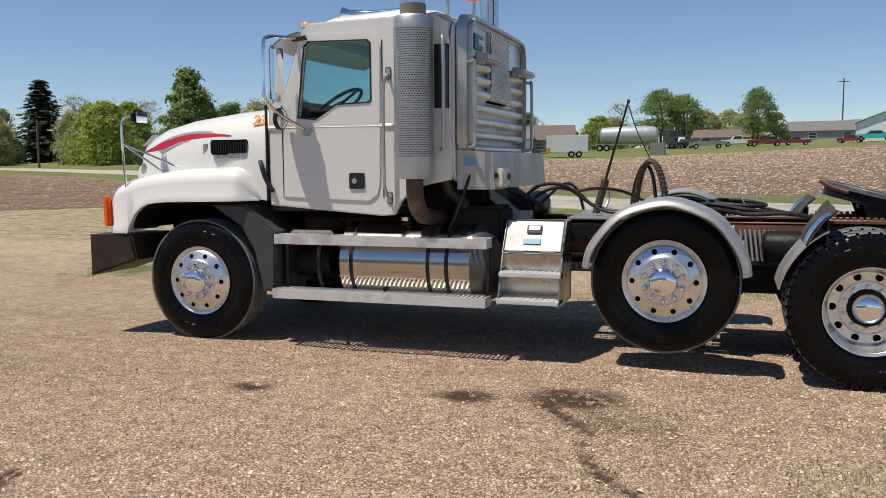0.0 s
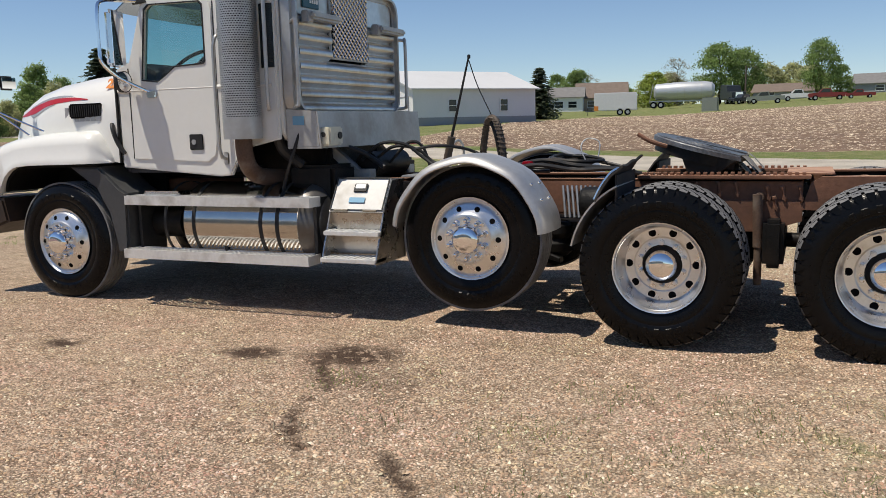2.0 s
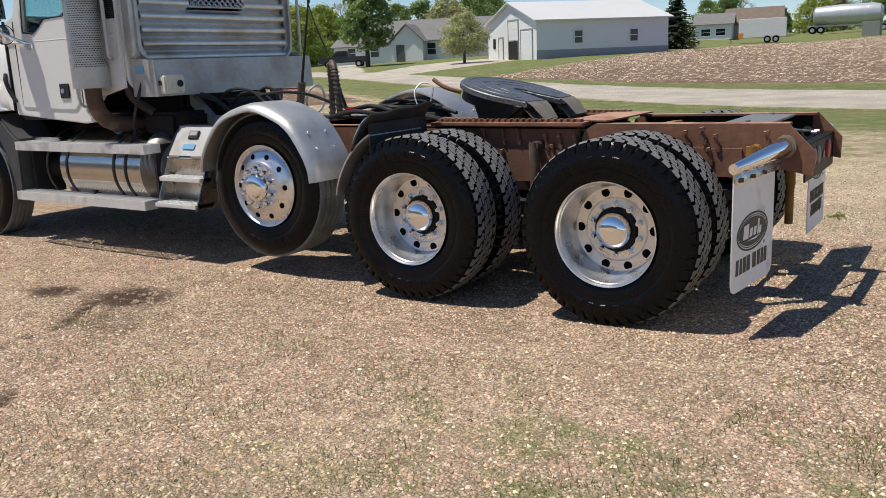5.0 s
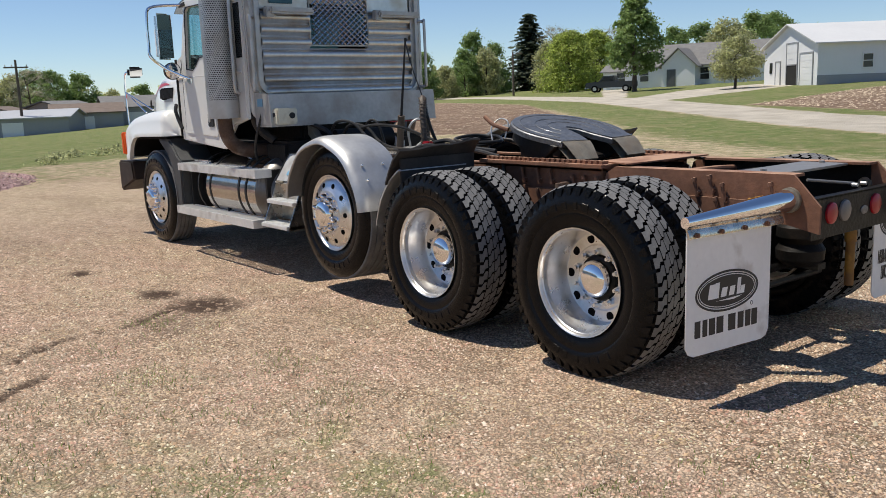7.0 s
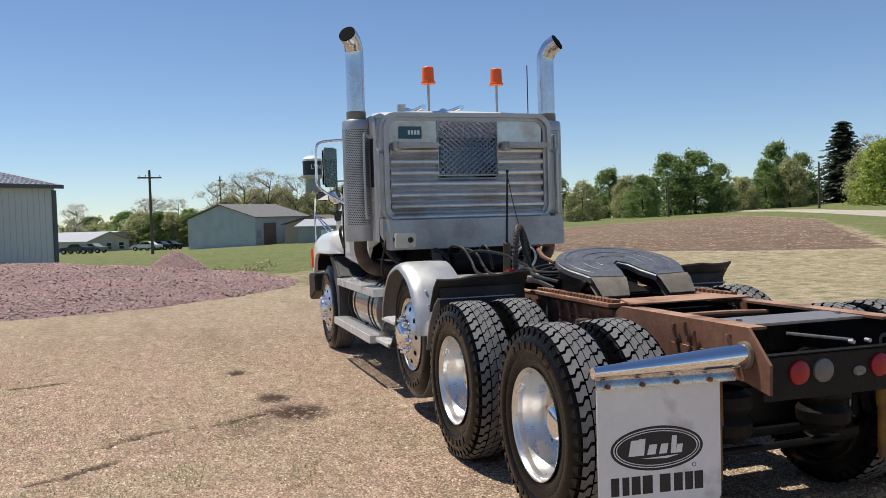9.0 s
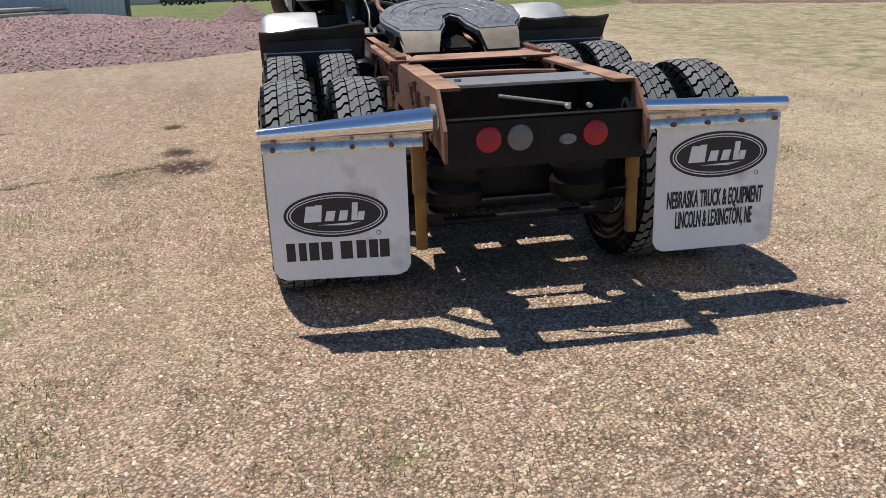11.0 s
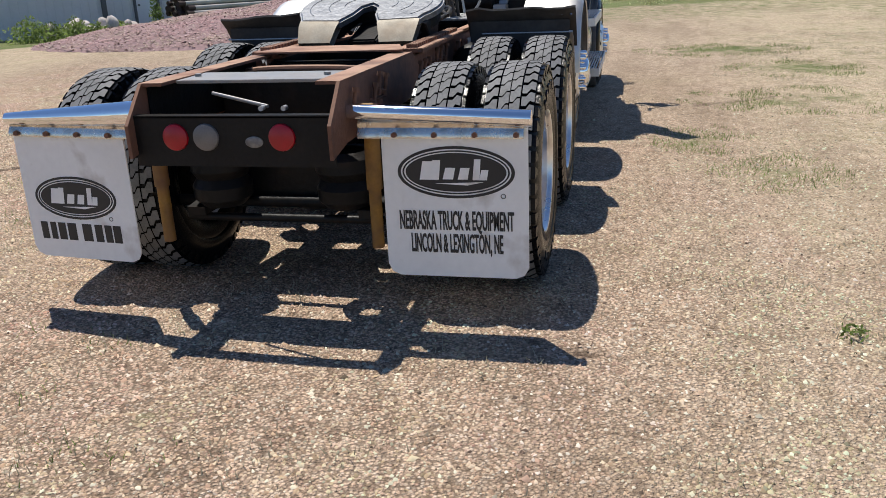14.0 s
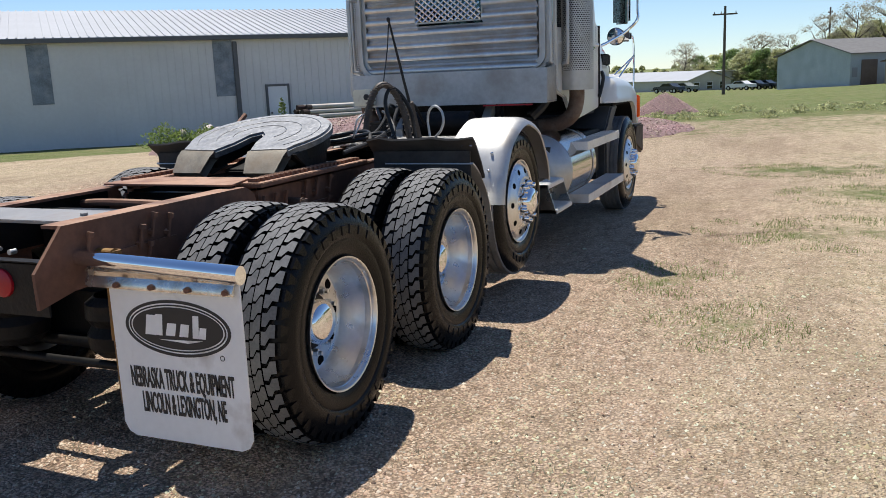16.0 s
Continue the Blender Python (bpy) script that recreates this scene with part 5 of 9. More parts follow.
cyl(bm, (-2.3, 0.82, 2.75), (-2.3, 0.82, 3.31), 0.006, seg=6)
part("aerial", bm, M["black"], truck)
for y in (-0.30, 0.49):
    bm = bmesh.new()
    cyl(bm, (-2.4, y, 2.8), (-2.4, y, 3.10), 0.014)
    beacon = part("beacon", bm, M["alu"], truck, "orange beacon on a thin post")
    bm = bmesh.new()
    lathe(bm, [(0, 0), (0, 0.08), (0.02, 0.08), (0.025, 0.068), (0.17, 0.062), (0.18, 0.05), (0.182, 0)], 24, Matrix.Translation((-2.4, y, 3.10)) @ pose(0, 0, 0, -90, 0, 0))
    part("lens", bm, M["orange"], beacon)


# ---- truck: cab fittings ----
for s in (-1, 1):
    # door furniture
    bm = bmesh.new()
    box(bm, -3.46, -3.36, s * 1.012 - 0.012, s * 1.012 + 0.012, 1.79, 1.85, 0.01)
    box(bm, -3.45, -3.34, s * 1.03 - 0.008, s * 1.03 + 0.008, 1.815, 1.835, 0.006)
    part("door_handle", bm, M["chrome"], truck, "chrome door handle")
    bm = bmesh.new()
    box(bm, -3.04, -2.90, s * 1.006 - 0.005, s * 1.006 + 0.005, 1.345, 1.475, 0.02)
    lock = part("door_lock", bm, M["black"], truck, "black square door lock plate")
    bm = bmesh.new()
    cyl(bm, (-2.99, s * 1.01, 1.41), (-2.99, s * 1.018, 1.41), 0.022, seg=14)
    part("lock_cylinder", bm, M["alu"], lock)
    for x in (-3.665, -2.735):
        bm = bmesh.new()
        box(bm, x - 0.0035, x + 0.0035, s * 0.992 - 0.003, s * 0.992 + 0.003, 1.27, 2.05 if x < -3 else 2.55)
        part("door_gap", bm, M["black"], truck)
    bm = bmesh.new()
    tube(bm, [(-2.68, s * 0.99, 2.27), (-2.68, s * 1.04, 2.26), (-2.69, s * 1.055, 2.21), (-2.70, s * 1.06, 2.1), (-2.70, s * 1.06, 1.45), (-2.69, s * 1.055, 1.33), (-2.68, s * 1.04, 1.28), (-2.68, s * 0.99, 1.27)], 0.014, 8, 4)
    for z in (2.28, 1.27):
        box(bm, -2.705, -2.655, s * 0.993 - 0.006, s * 0.993 + 0.006, z - 0.05, z + 0.05, 0.006)
    part("grab_handle", bm, M["alu"], truck, "aluminium grab handle")
    bm = bmesh.new()
    prism(bm, [(s * 0.985, 1.83), (s * 0.985, 1.89), (s * 1.0025, 1.86)], -3.80, -2.2, plane="yz")
    part("body_crease", bm, M["white"], truck)
    bm = bmesh.new()
    box(bm, -2.285, -2.16, s * 0.9925 - 0.003, s * 0.9925 + 0.003, 1.99, 2.49, 0.002)
    part("quarter_window", bm, M["cabglass"], truck, "dark quarter window of the cab")
    # black rubber hood latch
    bm = bmesh.new()
    tube(bm, [(-3.88, s * 1.005, 1.58), (-3.85, s * 1.03, 1.52), (-3.82, s * 1.02, 1.42), (-3.76, s * 1.005, 1.32)], 0.02, 8, 4)
    part("hood_latch", bm, M["black"], truck, "black rubber hood latch")
    bm = bmesh.new()
    box(bm, -3.827, -3.813, s * 0.99 - 0.012, s * 0.99 + 0.012, 1.24, 2.06)
    part("hood_gap", bm, M["black"], truck)
    # hood vent
    bm = bmesh.new()
    box(bm, -4.40, -4.02, s * 0.955 - 0.03, s * 0.955 + 0.03, 1.64, 1.77, 0.012)
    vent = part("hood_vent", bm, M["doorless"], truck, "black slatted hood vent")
    for k in range(15):
        bm = bmesh.new()
        x = -4.385 + 0.0252 * k
        box(bm, x, x + 0.009, s * 0.985 - 0.008, s * 0.985 + 0.008, 1.655, 1.755)
        part("slat", bm, M["black"], vent)
    # main mirror on a looped bracket
    bm = bmesh.new()
    tube(bm, [(-3.50, s * 1.0, 2.60), (-3.58, s * 1.12, 2.60), (-3.62, s * 1.28, 2.58), (-3.63, s * 1.33, 2.50), (-3.63, s * 1.335, 2.2), (-3.62, s * 1.33, 2.08), (-3.57, s * 1.22, 1.97), (-3.48, s * 1.08, 1.88), (-3.43, s * 1.0, 1.84)], 0.015, 10, 5)
    mb = part("mirror_bracket", bm, M["chrome"], truck, "looped chrome mirror bracket")
    mb.location.y = 0.10 if s > 0 else 0
    turn = Matrix.Translation((-3.61, s * 1.18, 0)) @ pose(0, 0, 0, 0, 0, (8 if s < 0 else -8)) @ Matrix.Translation((3.61, -s * 1.18, 0))
    bm = bmesh.new()
    box(bm, -3.655, -3.575, s * 1.18 - 0.09, s * 1.18 + 0.09, 2.05, 2.52, 0.03, 2, turn)
    part("mirror_head", bm, M["chrome"], mb, "chrome backed tall mirror")
    bm = bmesh.new()
    box(bm, -3.575, -3.568, s * 1.18 - 0.08, s * 1.18 + 0.08, 2.065, 2.505, 0, 1, turn)
    part("mirror_glass", bm, M["mirror"], mb)
    bm = bmesh.new()
    lathe(bm, [(0.0, 0.085), (-0.01, 0.09), (0.03, 0.088), (0.045, 0.06), (0.05, 0.0)], 24, pose(-3.60, s * 1.12, 1.93, 0, 0, -90))
    part("convex_mirror_back", bm, M["black"], mb)
    bm = bmesh.new()
    lathe(bm, [(0.0, 0.082), (-0.014, 0.05), (-0.018, 0.0)], 24, pose(-3.59, s * 1.12, 1.93, 0, 0, -90))
    part("convex_mirror", bm, M["mirror"], mb, "round convex mirror")
    bm = bmesh.new()
    prism(bm, [(-3.54, 2.575), (-3.40, 2.585), (-3.42, 2.62), (-3.56, 2.605)], s * 0.99, s * 1.02, 0.006, 1)
    part("mirror_mount", bm, M["black"], mb)
    # hood mirror on a tripod
    bm = bmesh.new()
    tube(bm, [(-5.22, s * 1.10, 1.36), (-5.24, s * 1.10, 1.7), (-5.24, s * 1.09, 1.95), (-5.2, s * 1.06, 1.99), (-5.14, s * 1.02, 2.0)], 0.011, 8, 4)
    hm = part("hood_mirror_stalk", bm, M["chrome"], truck, "chrome hood mirror tripod")
    for b in ((-4.75, s * 0.96, 1.53), (-4.92, s * 0.98, 1.50)):
        bm = bmesh.new()
        cyl(bm, (-5.24, s * 1.10, 1.75), b, 0.009, seg=8)
        part("strut", bm, M["chrome"], hm)
    bm = bmesh.new()
    box(bm, -5.17, -5.10, s * 1.0 - 0.09, s * 1.0 + 0.09, 1.92, 2.05, 0.03)
    part("mirror_head", bm, M["black"], hm, "small black framed hood mirror")
    bm = bmesh.new()
    box(bm, -5.099, -5.094, s * 1.0 - 0.075, s * 1.0 + 0.075, 1.935, 2.035, 0.002)
    part("mirror_glass", bm, M["mirror"], hm)
    # round side lamp on the hood
    bm = bmesh.new()
    lathe(bm, [(0.0, 0.055), (0.012, 0.05), (0.014, 0.0)], 20, pose(-5.32, s * 0.765, 1.60, 0, 0, -25 if s < 0 else 205))
    part("air_intake_cap", bm, M["black"], truck)


def hood_side(x):
    """Half width of the hood's flat side at x."""
    xs, ws = [h[0] for h in HOOD][::-1], [h[1] for h in HOOD][::-1]
    return float(np.interp(x, xs, ws))


def hood_top(x):
    xs, ws = [h[0] for h in HOOD][::-1], [h[2] for h in HOOD][::-1]
    return float(np.interp(x, xs, ws))


def on_hood(x, z, out):
    """The half width of the hood's skin at a place on its side, plus out."""
    top, hw = hood_top(x), hood_side(x)
    zs = [top - 0.42, top - 0.26, top - 0.14, top - 0.055]
    return float(np.interp(z, zs, [hw, hw * 0.97, hw * 0.90, hw * 0.74])) + out


for s in (-1, 1):
    for m, lo, hi, out in (("redstripe", [(-5.17, 1.672), (-5.0, 1.685), (-4.9, 1.70), (-4.75, 1.758), (-4.6, 1.785), (-4.4, 1.80), (-4.2, 1.804)], [(-5.17, 1.684), (-5.0, 1.745), (-4.9, 1.778), (-4.75, 1.812), (-4.6, 1.832), (-4.4, 1.834), (-4.2, 1.812)], 0.004), ("greystripe", [(-5.0, 1.75), (-4.85, 1.795), (-4.7, 1.822), (-4.55, 1.835), (-4.4, 1.842)], [(-5.0, 1.754), (-4.85, 1.815), (-4.7, 1.845), (-4.55, 1.857), (-4.4, 1.848)], 0.003), ("greystripe", [(-4.93, 1.655), (-4.85, 1.69), (-4.75, 1.735), (-4.62, 1.77)], [(-5.0, 1.70), (-4.88, 1.725), (-4.76, 1.75), (-4.62, 1.778)], 0.0035)):
        bm = bmesh.new()
        n = len(lo) * 3
        rows = []
        for k in range(n):
            t = k / (n - 1) * (len(lo) - 1)
            i = min(int(t), len(lo) - 2)
            f = t - i
            row = []
            for q in range(4):
                a, b = Vector(lo[i]).lerp(Vector(lo[i + 1]), f), Vector(hi[i]).lerp(Vector(hi[i + 1]), f)
                p = a.lerp(b, q / 3)
                p.x += 0.13 * min(0, p.x + 4.17)
                row.append((p.x, s * on_hood(p.x, p.y, out), p.y))
            rows.append(row)
        loft(bm, rows)
        part("hood_stripe", bm, M[m], hood, "red and grey hood stripe")
    bm = text_mesh("23", 0.13, bold=0.006)
    bmesh.ops.transform(bm, matrix=Matrix.Translation((-3.925, s * on_hood(-3.925, 1.935, 0.012), 1.935)) @ pose(0, 0, 0, 60, 0, 0 if s < 0 else 180), verts=bm.verts)
    part("number_sticker", bm, M["orangestk"], hood, "orange number sticker")
    for k in range(5):
        bm = bmesh.new()
        x = -4.36 + 0.07 * k
        box(bm, x, x + 0.056, s * (on_hood(x, 1.60, 0.0)) - 0.008, s * (on_hood(x, 1.60, 0.0)) + 0.008, 1.612, 1.65)
        part("model_badge", bm, M["alu"], hood)
    bm = bmesh.new()
    box(bm, -4.51, -4.46, s * on_hood(-4.5, 1.68, 0) - 0.006, s * on_hood(-4.5, 1.68, 0) + 0.006, 1.64, 1.74, 0.004)
    part("side_badge", bm, M["greystripe"], hood)

# windscreen, rear window, visor, roof horns and marker lamps
bm = bmesh.new()
loft(bm, [[(-3.70, -0.93, 2.10), (-3.78, -0.5, 2.10), (-3.80, 0, 2.10), (-3.78, 0.5, 2.10), (-3.70, 0.93, 2.10)], [(-3.50, -0.93, 2.64), (-3.56, -0.5, 2.64), (-3.58, 0, 2.64), (-3.56, 0.5, 2.64), (-3.50, 0.93, 2.64)]])
wsn = part("windscreen", bm, M["glass"], truck, "tinted windscreen")
wsn.visible_shadow = False
bm = bmesh.new()
box(bm, -2.15, -2.145, -0.76, 0.76, 2.0, 2.5)
rw = part("rear_window", bm, M["glassdark"], truck)
rw.visible_shadow = False
bm = bmesh.new()
secs = []
for k in range(9):
    y = -0.98 + 1.96 * k / 8
    bow = 0.10 * (1 - (y / 0.98) ** 2)
    secs.append([(-3.50 - bow, y, 2.66), (-3.66 - bow, y, 2.62), (-3.78 - bow, y, 2.54), (-3.77 - bow, y, 2.535), (-3.65 - bow, y, 2.61), (-3.50 - bow, y, 2.645)])
rows = loft(bm, secs, True)
bm.faces.new(rows[0])
bm.faces.new(rows[-1])
part("sun_visor", bm, M["visor"], truck, "smoked sun visor over the windscreen")
for y in (-0.25, 0.2):
    bm = bmesh.new()
    lathe(bm, [(-0.5, 0.0), (-0.5, 0.03), (-0.1, 0.03), (0.1, 0.045), (0.16, 0.07), (0.17, 0.075), (0.165, 0.06), (0.1, 0.0)], 18, pose(-3.25, y, 2.90, 0, 0, -90))
    box(bm, -3.0, -2.96, y - 0.02, y + 0.02, 2.79, 2.88)
    box(bm, -3.3, -3.26, y - 0.02, y + 0.02, 2.77, 2.88)
    part("air_horn", bm, M["chrome"], truck, "chrome roof air horn")
for y in (-0.8, -0.4, 0.0, 0.4, 0.8):
    bm = bmesh.new()
    ball(bm, (-3.52, y, 2.74), 0.05, 12, (1.3, 0.8, 0.6))
    part("marker_lamp", bm, M["orange"], truck, "amber roof marker lamp")
bm = bmesh.new()
cyl(bm, (-2.62, -0.55, 2.78), (-2.62, -0.55, 2.90), 0.05, seg=14)
box(bm, -2.72, -2.52, -0.62, -0.48, 2.79, 2.82, 0.01)
part("roof_vent", bm, M["alu"], truck)

# interior seen through the glass
bm = bmesh.new()
prism(bm, [(-3.74, 1.19), (-3.74, 2.08), (-3.62, 2.10), (-3.45, 2.02), (-3.42, 1.8), (-3.5, 1.19)], -0.9, 0.9, 0.02, 2)
part("dashboard", bm, M["interior"], truck)
bm = bmesh.new()
ring = [(0.23 * math.cos(a), 0.23 * math.sin(a), 0) for a in (2 * math.pi * k / 24 for k in range(25))]
tube(bm, ring, 0.016, 8, 0)
cyl(bm, (-0.22, 0, 0), (0.22, 0, 0), 0.014, seg=8)
cyl(bm, (0, 0, -0.35), (0, 0, 0.02), 0.03, seg=10)
bmesh.ops.transform(bm, matrix=pose(-3.38, -0.45, 2.08, 0, -35, 0), verts=bm.verts)
part("steering_wheel", bm, M["black"], truck)
bm = bmesh.new()
box(bm, -3.46, -3.2, 0.0, 0.85, 1.5, 2.10, 0.04)
box(bm, -3.3, -3.22, 0.1, 0.16, 2.08, 2.24, 0.02)
cyl(bm, (-3.26, 0.13, 2.2), (-3.24, 0.13, 2.6), 0.004, seg=5)
part("console", bm, M["interior"], truck)
for y in (-0.5, 0.5):
    bm = bmesh.new()
    box(bm, -2.95, -2.45, y - 0.25, y + 0.25, 1.5, 1.75, 0.05)
    box(bm, -2.55, -2.38, y - 0.25, y + 0.25, 1.7, 2.25, 0.06)
    part("seat", bm, M["interior"], truck)
bm = bmesh.new()
box(bm, -3.5, -2.2, -0.94, 0.94, 2.70, 2.73)
part("headliner", bm, M["cream"], truck)

# ---- truck: chassis clutter ----
# Dark boxes fill the engine and gearbox space so no light shows through.
bm = bmesh.new()
box(bm, -5.0, -3.75, -0.46, 0.46, 0.66, 1.5, 0.05)
box(bm, -3.75, -2.9, -0.42, 0.42, 0.52, 1.14, 0.06)
box(bm, -2.9, -2.2, -0.30, 0.30, 0.50, 1.10, 0.06)
part("engine", bm, M["oil"], truck)
# Black masses added to fill the dark, see-through space under the cab's rear.
bm = bmesh.new()
box(bm, -2.2, -1.78, -0.80, 0.80, 0.80, 1.20, 0.03)
cyl(bm, (-1.72, -0.32, 1.18), (-1.72, 0.32, 1.18), 0.11, seg=18)
box(bm, -2.74, -1.98, -0.52, 0.52, 1.0, 1.40, 0.03)
part("cab_crossmember", bm, M["oil"], truck, "black boxes filling the dark space behind the cab")
bm = bmesh.new()
cyl(bm, (-2.2, 0, 0.75), (-0.9, 0, 0.72), 0.06)
cyl(bm, (-0.9, 0, 0.72), (0.75, 0, 0.62), 0.06)
cyl(bm, (1.0, 0, 0.6), (2.1, 0, 0.58), 0.055)
part("drive_shaft", bm, M["oil"], truck)
bm = bmesh.new()
for x0, x1 in ((-0.25, 0.40),):
    box(bm, x0, x1, -0.34, 0.34, 0.5, 0.72, 0.03)
part("axle_cradle", bm, M["oil"], truck)
for ax, az in AXLE[1:]:
    for s in (-1, 1):
        bm = bmesh.new()
        lathe(bm, [(0.0, 0.10), (0.04, 0.14), (0.10, 0.145), (0.14, 0.12), (0.18, 0.145), (0.24, 0.14), (0.27, 0.1)], 20, pose(ax + 0.42, s * 0.32, 0.46, -90, 0, 0))
        part("air_bag", bm, M["oil"], truck, "black rubber suspension air bag")
        bm = bmesh.new()
        prism(bm, [(ax - 0.45, 0.62), (ax - 0.4, 0.70), (ax, az - 0.03), (ax + 0.5, 0.46), (ax + 0.5, 0.42), (ax, az - 0.12)], s * 0.39, s * 0.49, 0.008, 1)
        part("trailing_arm", bm, M["oil"], truck)
        bm = bmesh.new()
        lathe(bm, [(0.0, 0.09), (0.05, 0.10), (0.12, 0.09), (0.17, 0.05)], 18, pose(ax - 0.22, s * 0.28, az + 0.1, 0, 0, -90))
        part("brake_chamber", bm, M["oil"], truck)
for s in (-1, 1):
    for x in (1.47, 2.88):
        bm = bmesh.new()
        cyl(bm, (x, s * 0.52, 0.60), (x - 0.01, s * 0.52, 0.97), 0.035, seg=14)
        cyl(bm, (x, s * 0.52, 0.33), (x, s * 0.52, 0.62), 0.028, seg=14)
        cyl(bm, (x, s * 0.44, 0.95), (x, s * 0.54, 0.95), 0.03, seg=10)
        part("shock_absorber", bm, M["yellow" if x > 2 else "rustexh"], truck, "rusty yellow shock absorber")
    for x, z in ((1.05, 1.0), (1.20, 1.0), (1.32, 1.0), (1.08, 0.88), (1.20, 0.86), (1.53, 0.97), (1.63, 0.97), (1.74, 0.97), (1.58, 0.9), (2.48, 1.0), (2.58, 1.02), (2.66, 0.98), (2.62, 0.9), (2.95, 1.0), (0.55, 0.98), (0.7, 0.98)):
        bm = bmesh.new()
        y0 = 0.455 if x > 1.75 else 0.44
        cyl(bm, (x, s * y0, z - 0.03), (x, s * (y0 + 0.03), z - 0.03), 0.017, 0.015, 6)
        cyl(bm, (x + 0.006, s * (y0 + 0.022), z - 0.05), (x - 0.012, s * (y0 + 0.028), z + 0.045), 0.010, seg=8)
        cyl(bm, (x - 0.011, s * (y0 + 0.028), z + 0.035), (x - 0.015, s * (y0 + 0.03), z + 0.055), 0.017, 0.015, 6)
        part("rail_bolt", bm, M["rust"], truck, "rusty frame bolt")
    bm = bmesh.new()
    prism(bm, [(1.0, 0.78), (1.0, 0.92), (1.75, 0.92), (1.75, 0.78), (1.5, 0.70), (1.25, 0.70)], s * 0.445, s * 0.457)
    part("hanger_plate", bm, M["rust"], truck)
    bm = bmesh.new()
    prism(bm, [(2.42, 0.78), (2.42, 0.95), (2.80, 0.95), (2.80, 0.78)], s * 0.46, s * 0.47)
    part("hanger_plate", bm, M["rust"], truck)
    # air tanks and boxes under the rail ahead of the drive axles
    bm = bmesh.new()
    lathe(bm, [(0, 0), (0.02, 0.1), (0.05, 0.12), (0.55, 0.12), (0.58, 0.1), (0.60, 0.0)], 20, pose(0.2, s * 0.56, 0.90, 0, 0, 90))
    part("air_tank", bm, M["oil"], truck, "black air tank")
    for k in range(8):
        bm = bmesh.new()
        x = 0.05 + 0.035 * k
        cyl(bm, (x, s * 0.46, 1.02), (x + 0.03, s * 0.50, 0.78), 0.011, seg=6)
        part("valve_pipe", bm, M["alu"], truck)
    bm = bmesh.new()
    box(bm, -2.0, -0.95, min(s * 0.445, s * 0.62), max(s * 0.445, s * 0.62), 0.92, 1.05, 0.01)
    part("cab_support", bm, M["oil"], truck)
    bm = bmesh.new()
    y0, y1 = min(s * 0.36, s * 0.43), max(s * 0.36, s * 0.43)
    for x in (-2.26, -2.17):
        box(bm, x, x + 0.022, y0, y1, 1.055, 1.36)
    for k in range(4):
        box(bm, -2.238, -2.17, y0 + 0.01, y1 - 0.01, 1.06 + 0.085 * k, 1.10 + 0.085 * k)
    part("rack_upright", bm, M["trayalu"], truck, "perforated aluminium upright")
    bm = bmesh.new()
    box(bm, -2.146, -1.63, min(s * 0.33, s * 0.45), max(s * 0.33, s * 0.45), 1.072, 1.146, 0.006)
    part("rack_foot", bm, M["trayalu"], truck, "aluminium channel under the rack")
    bm = bmesh.new()
    lathe(bm, [(0, 0.05), (0.03, 0.05), (0.04, 0.03), (0.05, 0.0)], 16, pose(-2.62, s * 0.78, 1.07, -90, 0, 0))
    part("filler_cap", bm, M["chrome"], truck, "chrome fuel filler cap")
    bm = bmesh.new()
    cyl(bm, (-3.62, s * 0.75, 0.70), (-3.3, s * 0.75, 0.70), 0.14, seg=18)
    part("air_dryer", bm, M["oil"], truck)
    bm = bmesh.new()
    box(bm, -3.62, -3.22, min(s * 0.6, s * 0.98), max(s * 0.6, s * 0.98), 0.86, 0.99, 0.015)
    part("battery_cover", bm, M["polished"], truck)
    for x in (-3.66, -2.75, -1.86):
        bm = bmesh.new()
        box(bm, x, x + 0.03, min(s * 0.70, s * 1.0), max(s * 0.70, s * 1.0), 0.45, 0.95)
        part("step_bracket", bm, M["black"], truck)

# deck plate between the cab and the drive axles
bm = bmesh.new()
box(bm, -1.3, -0.55, -0.52, 0.52, 1.085, 1.10, 0.003)
for k in range(20):
    for j in range(14):
        a = -1.27 + 0.036 * k
        b = -0.5 + 0.072 * j
        box(bm, a, a + 0.022, b, b + 0.008, 1.10, 1.103)
part("deck_plate", bm, M["trayalu"], truck, "worn tread plate deck")
bm = bmesh.new()
cyl(bm, (-1.15, 0.045, 1.10), (-1.065, 0.018, 1.40), 0.034, seg=12)
post = part("hose_post", bm, M["hosebrown"], truck, "rusty hose post with whip rod")
bm = bmesh.new()
cyl(bm, (-1.07, 0.02, 1.38), (-0.87, -0.04, 2.07), 0.013, 0.008, 8)
part("whip_rod", bm, M["black"], post)
bm = bmesh.new()
box(bm, -0.882, -0.858, -0.052, -0.028, 2.045, 2.08, 0.005)
part("hose_hook", bm, M["black"], post)
bm = bmesh.new()
tube(bm, [(-0.87, -0.04, 2.03), (-0.80, -0.03, 1.82), (-0.685, -0.02, 1.575)], 0.005, 6, 4)
part("tether", bm, M["black"], post)
LOOP = [(-0.83, 0.12, 1.10), (-0.79, 0.09, 1.35), (-0.745, 0.035, 1.50), (-0.68, -0.02, 1.555), (-0.615, -0.07, 1.50), (-0.56, -0.11, 1.33), (-0.53, -0.13, 1.10)]
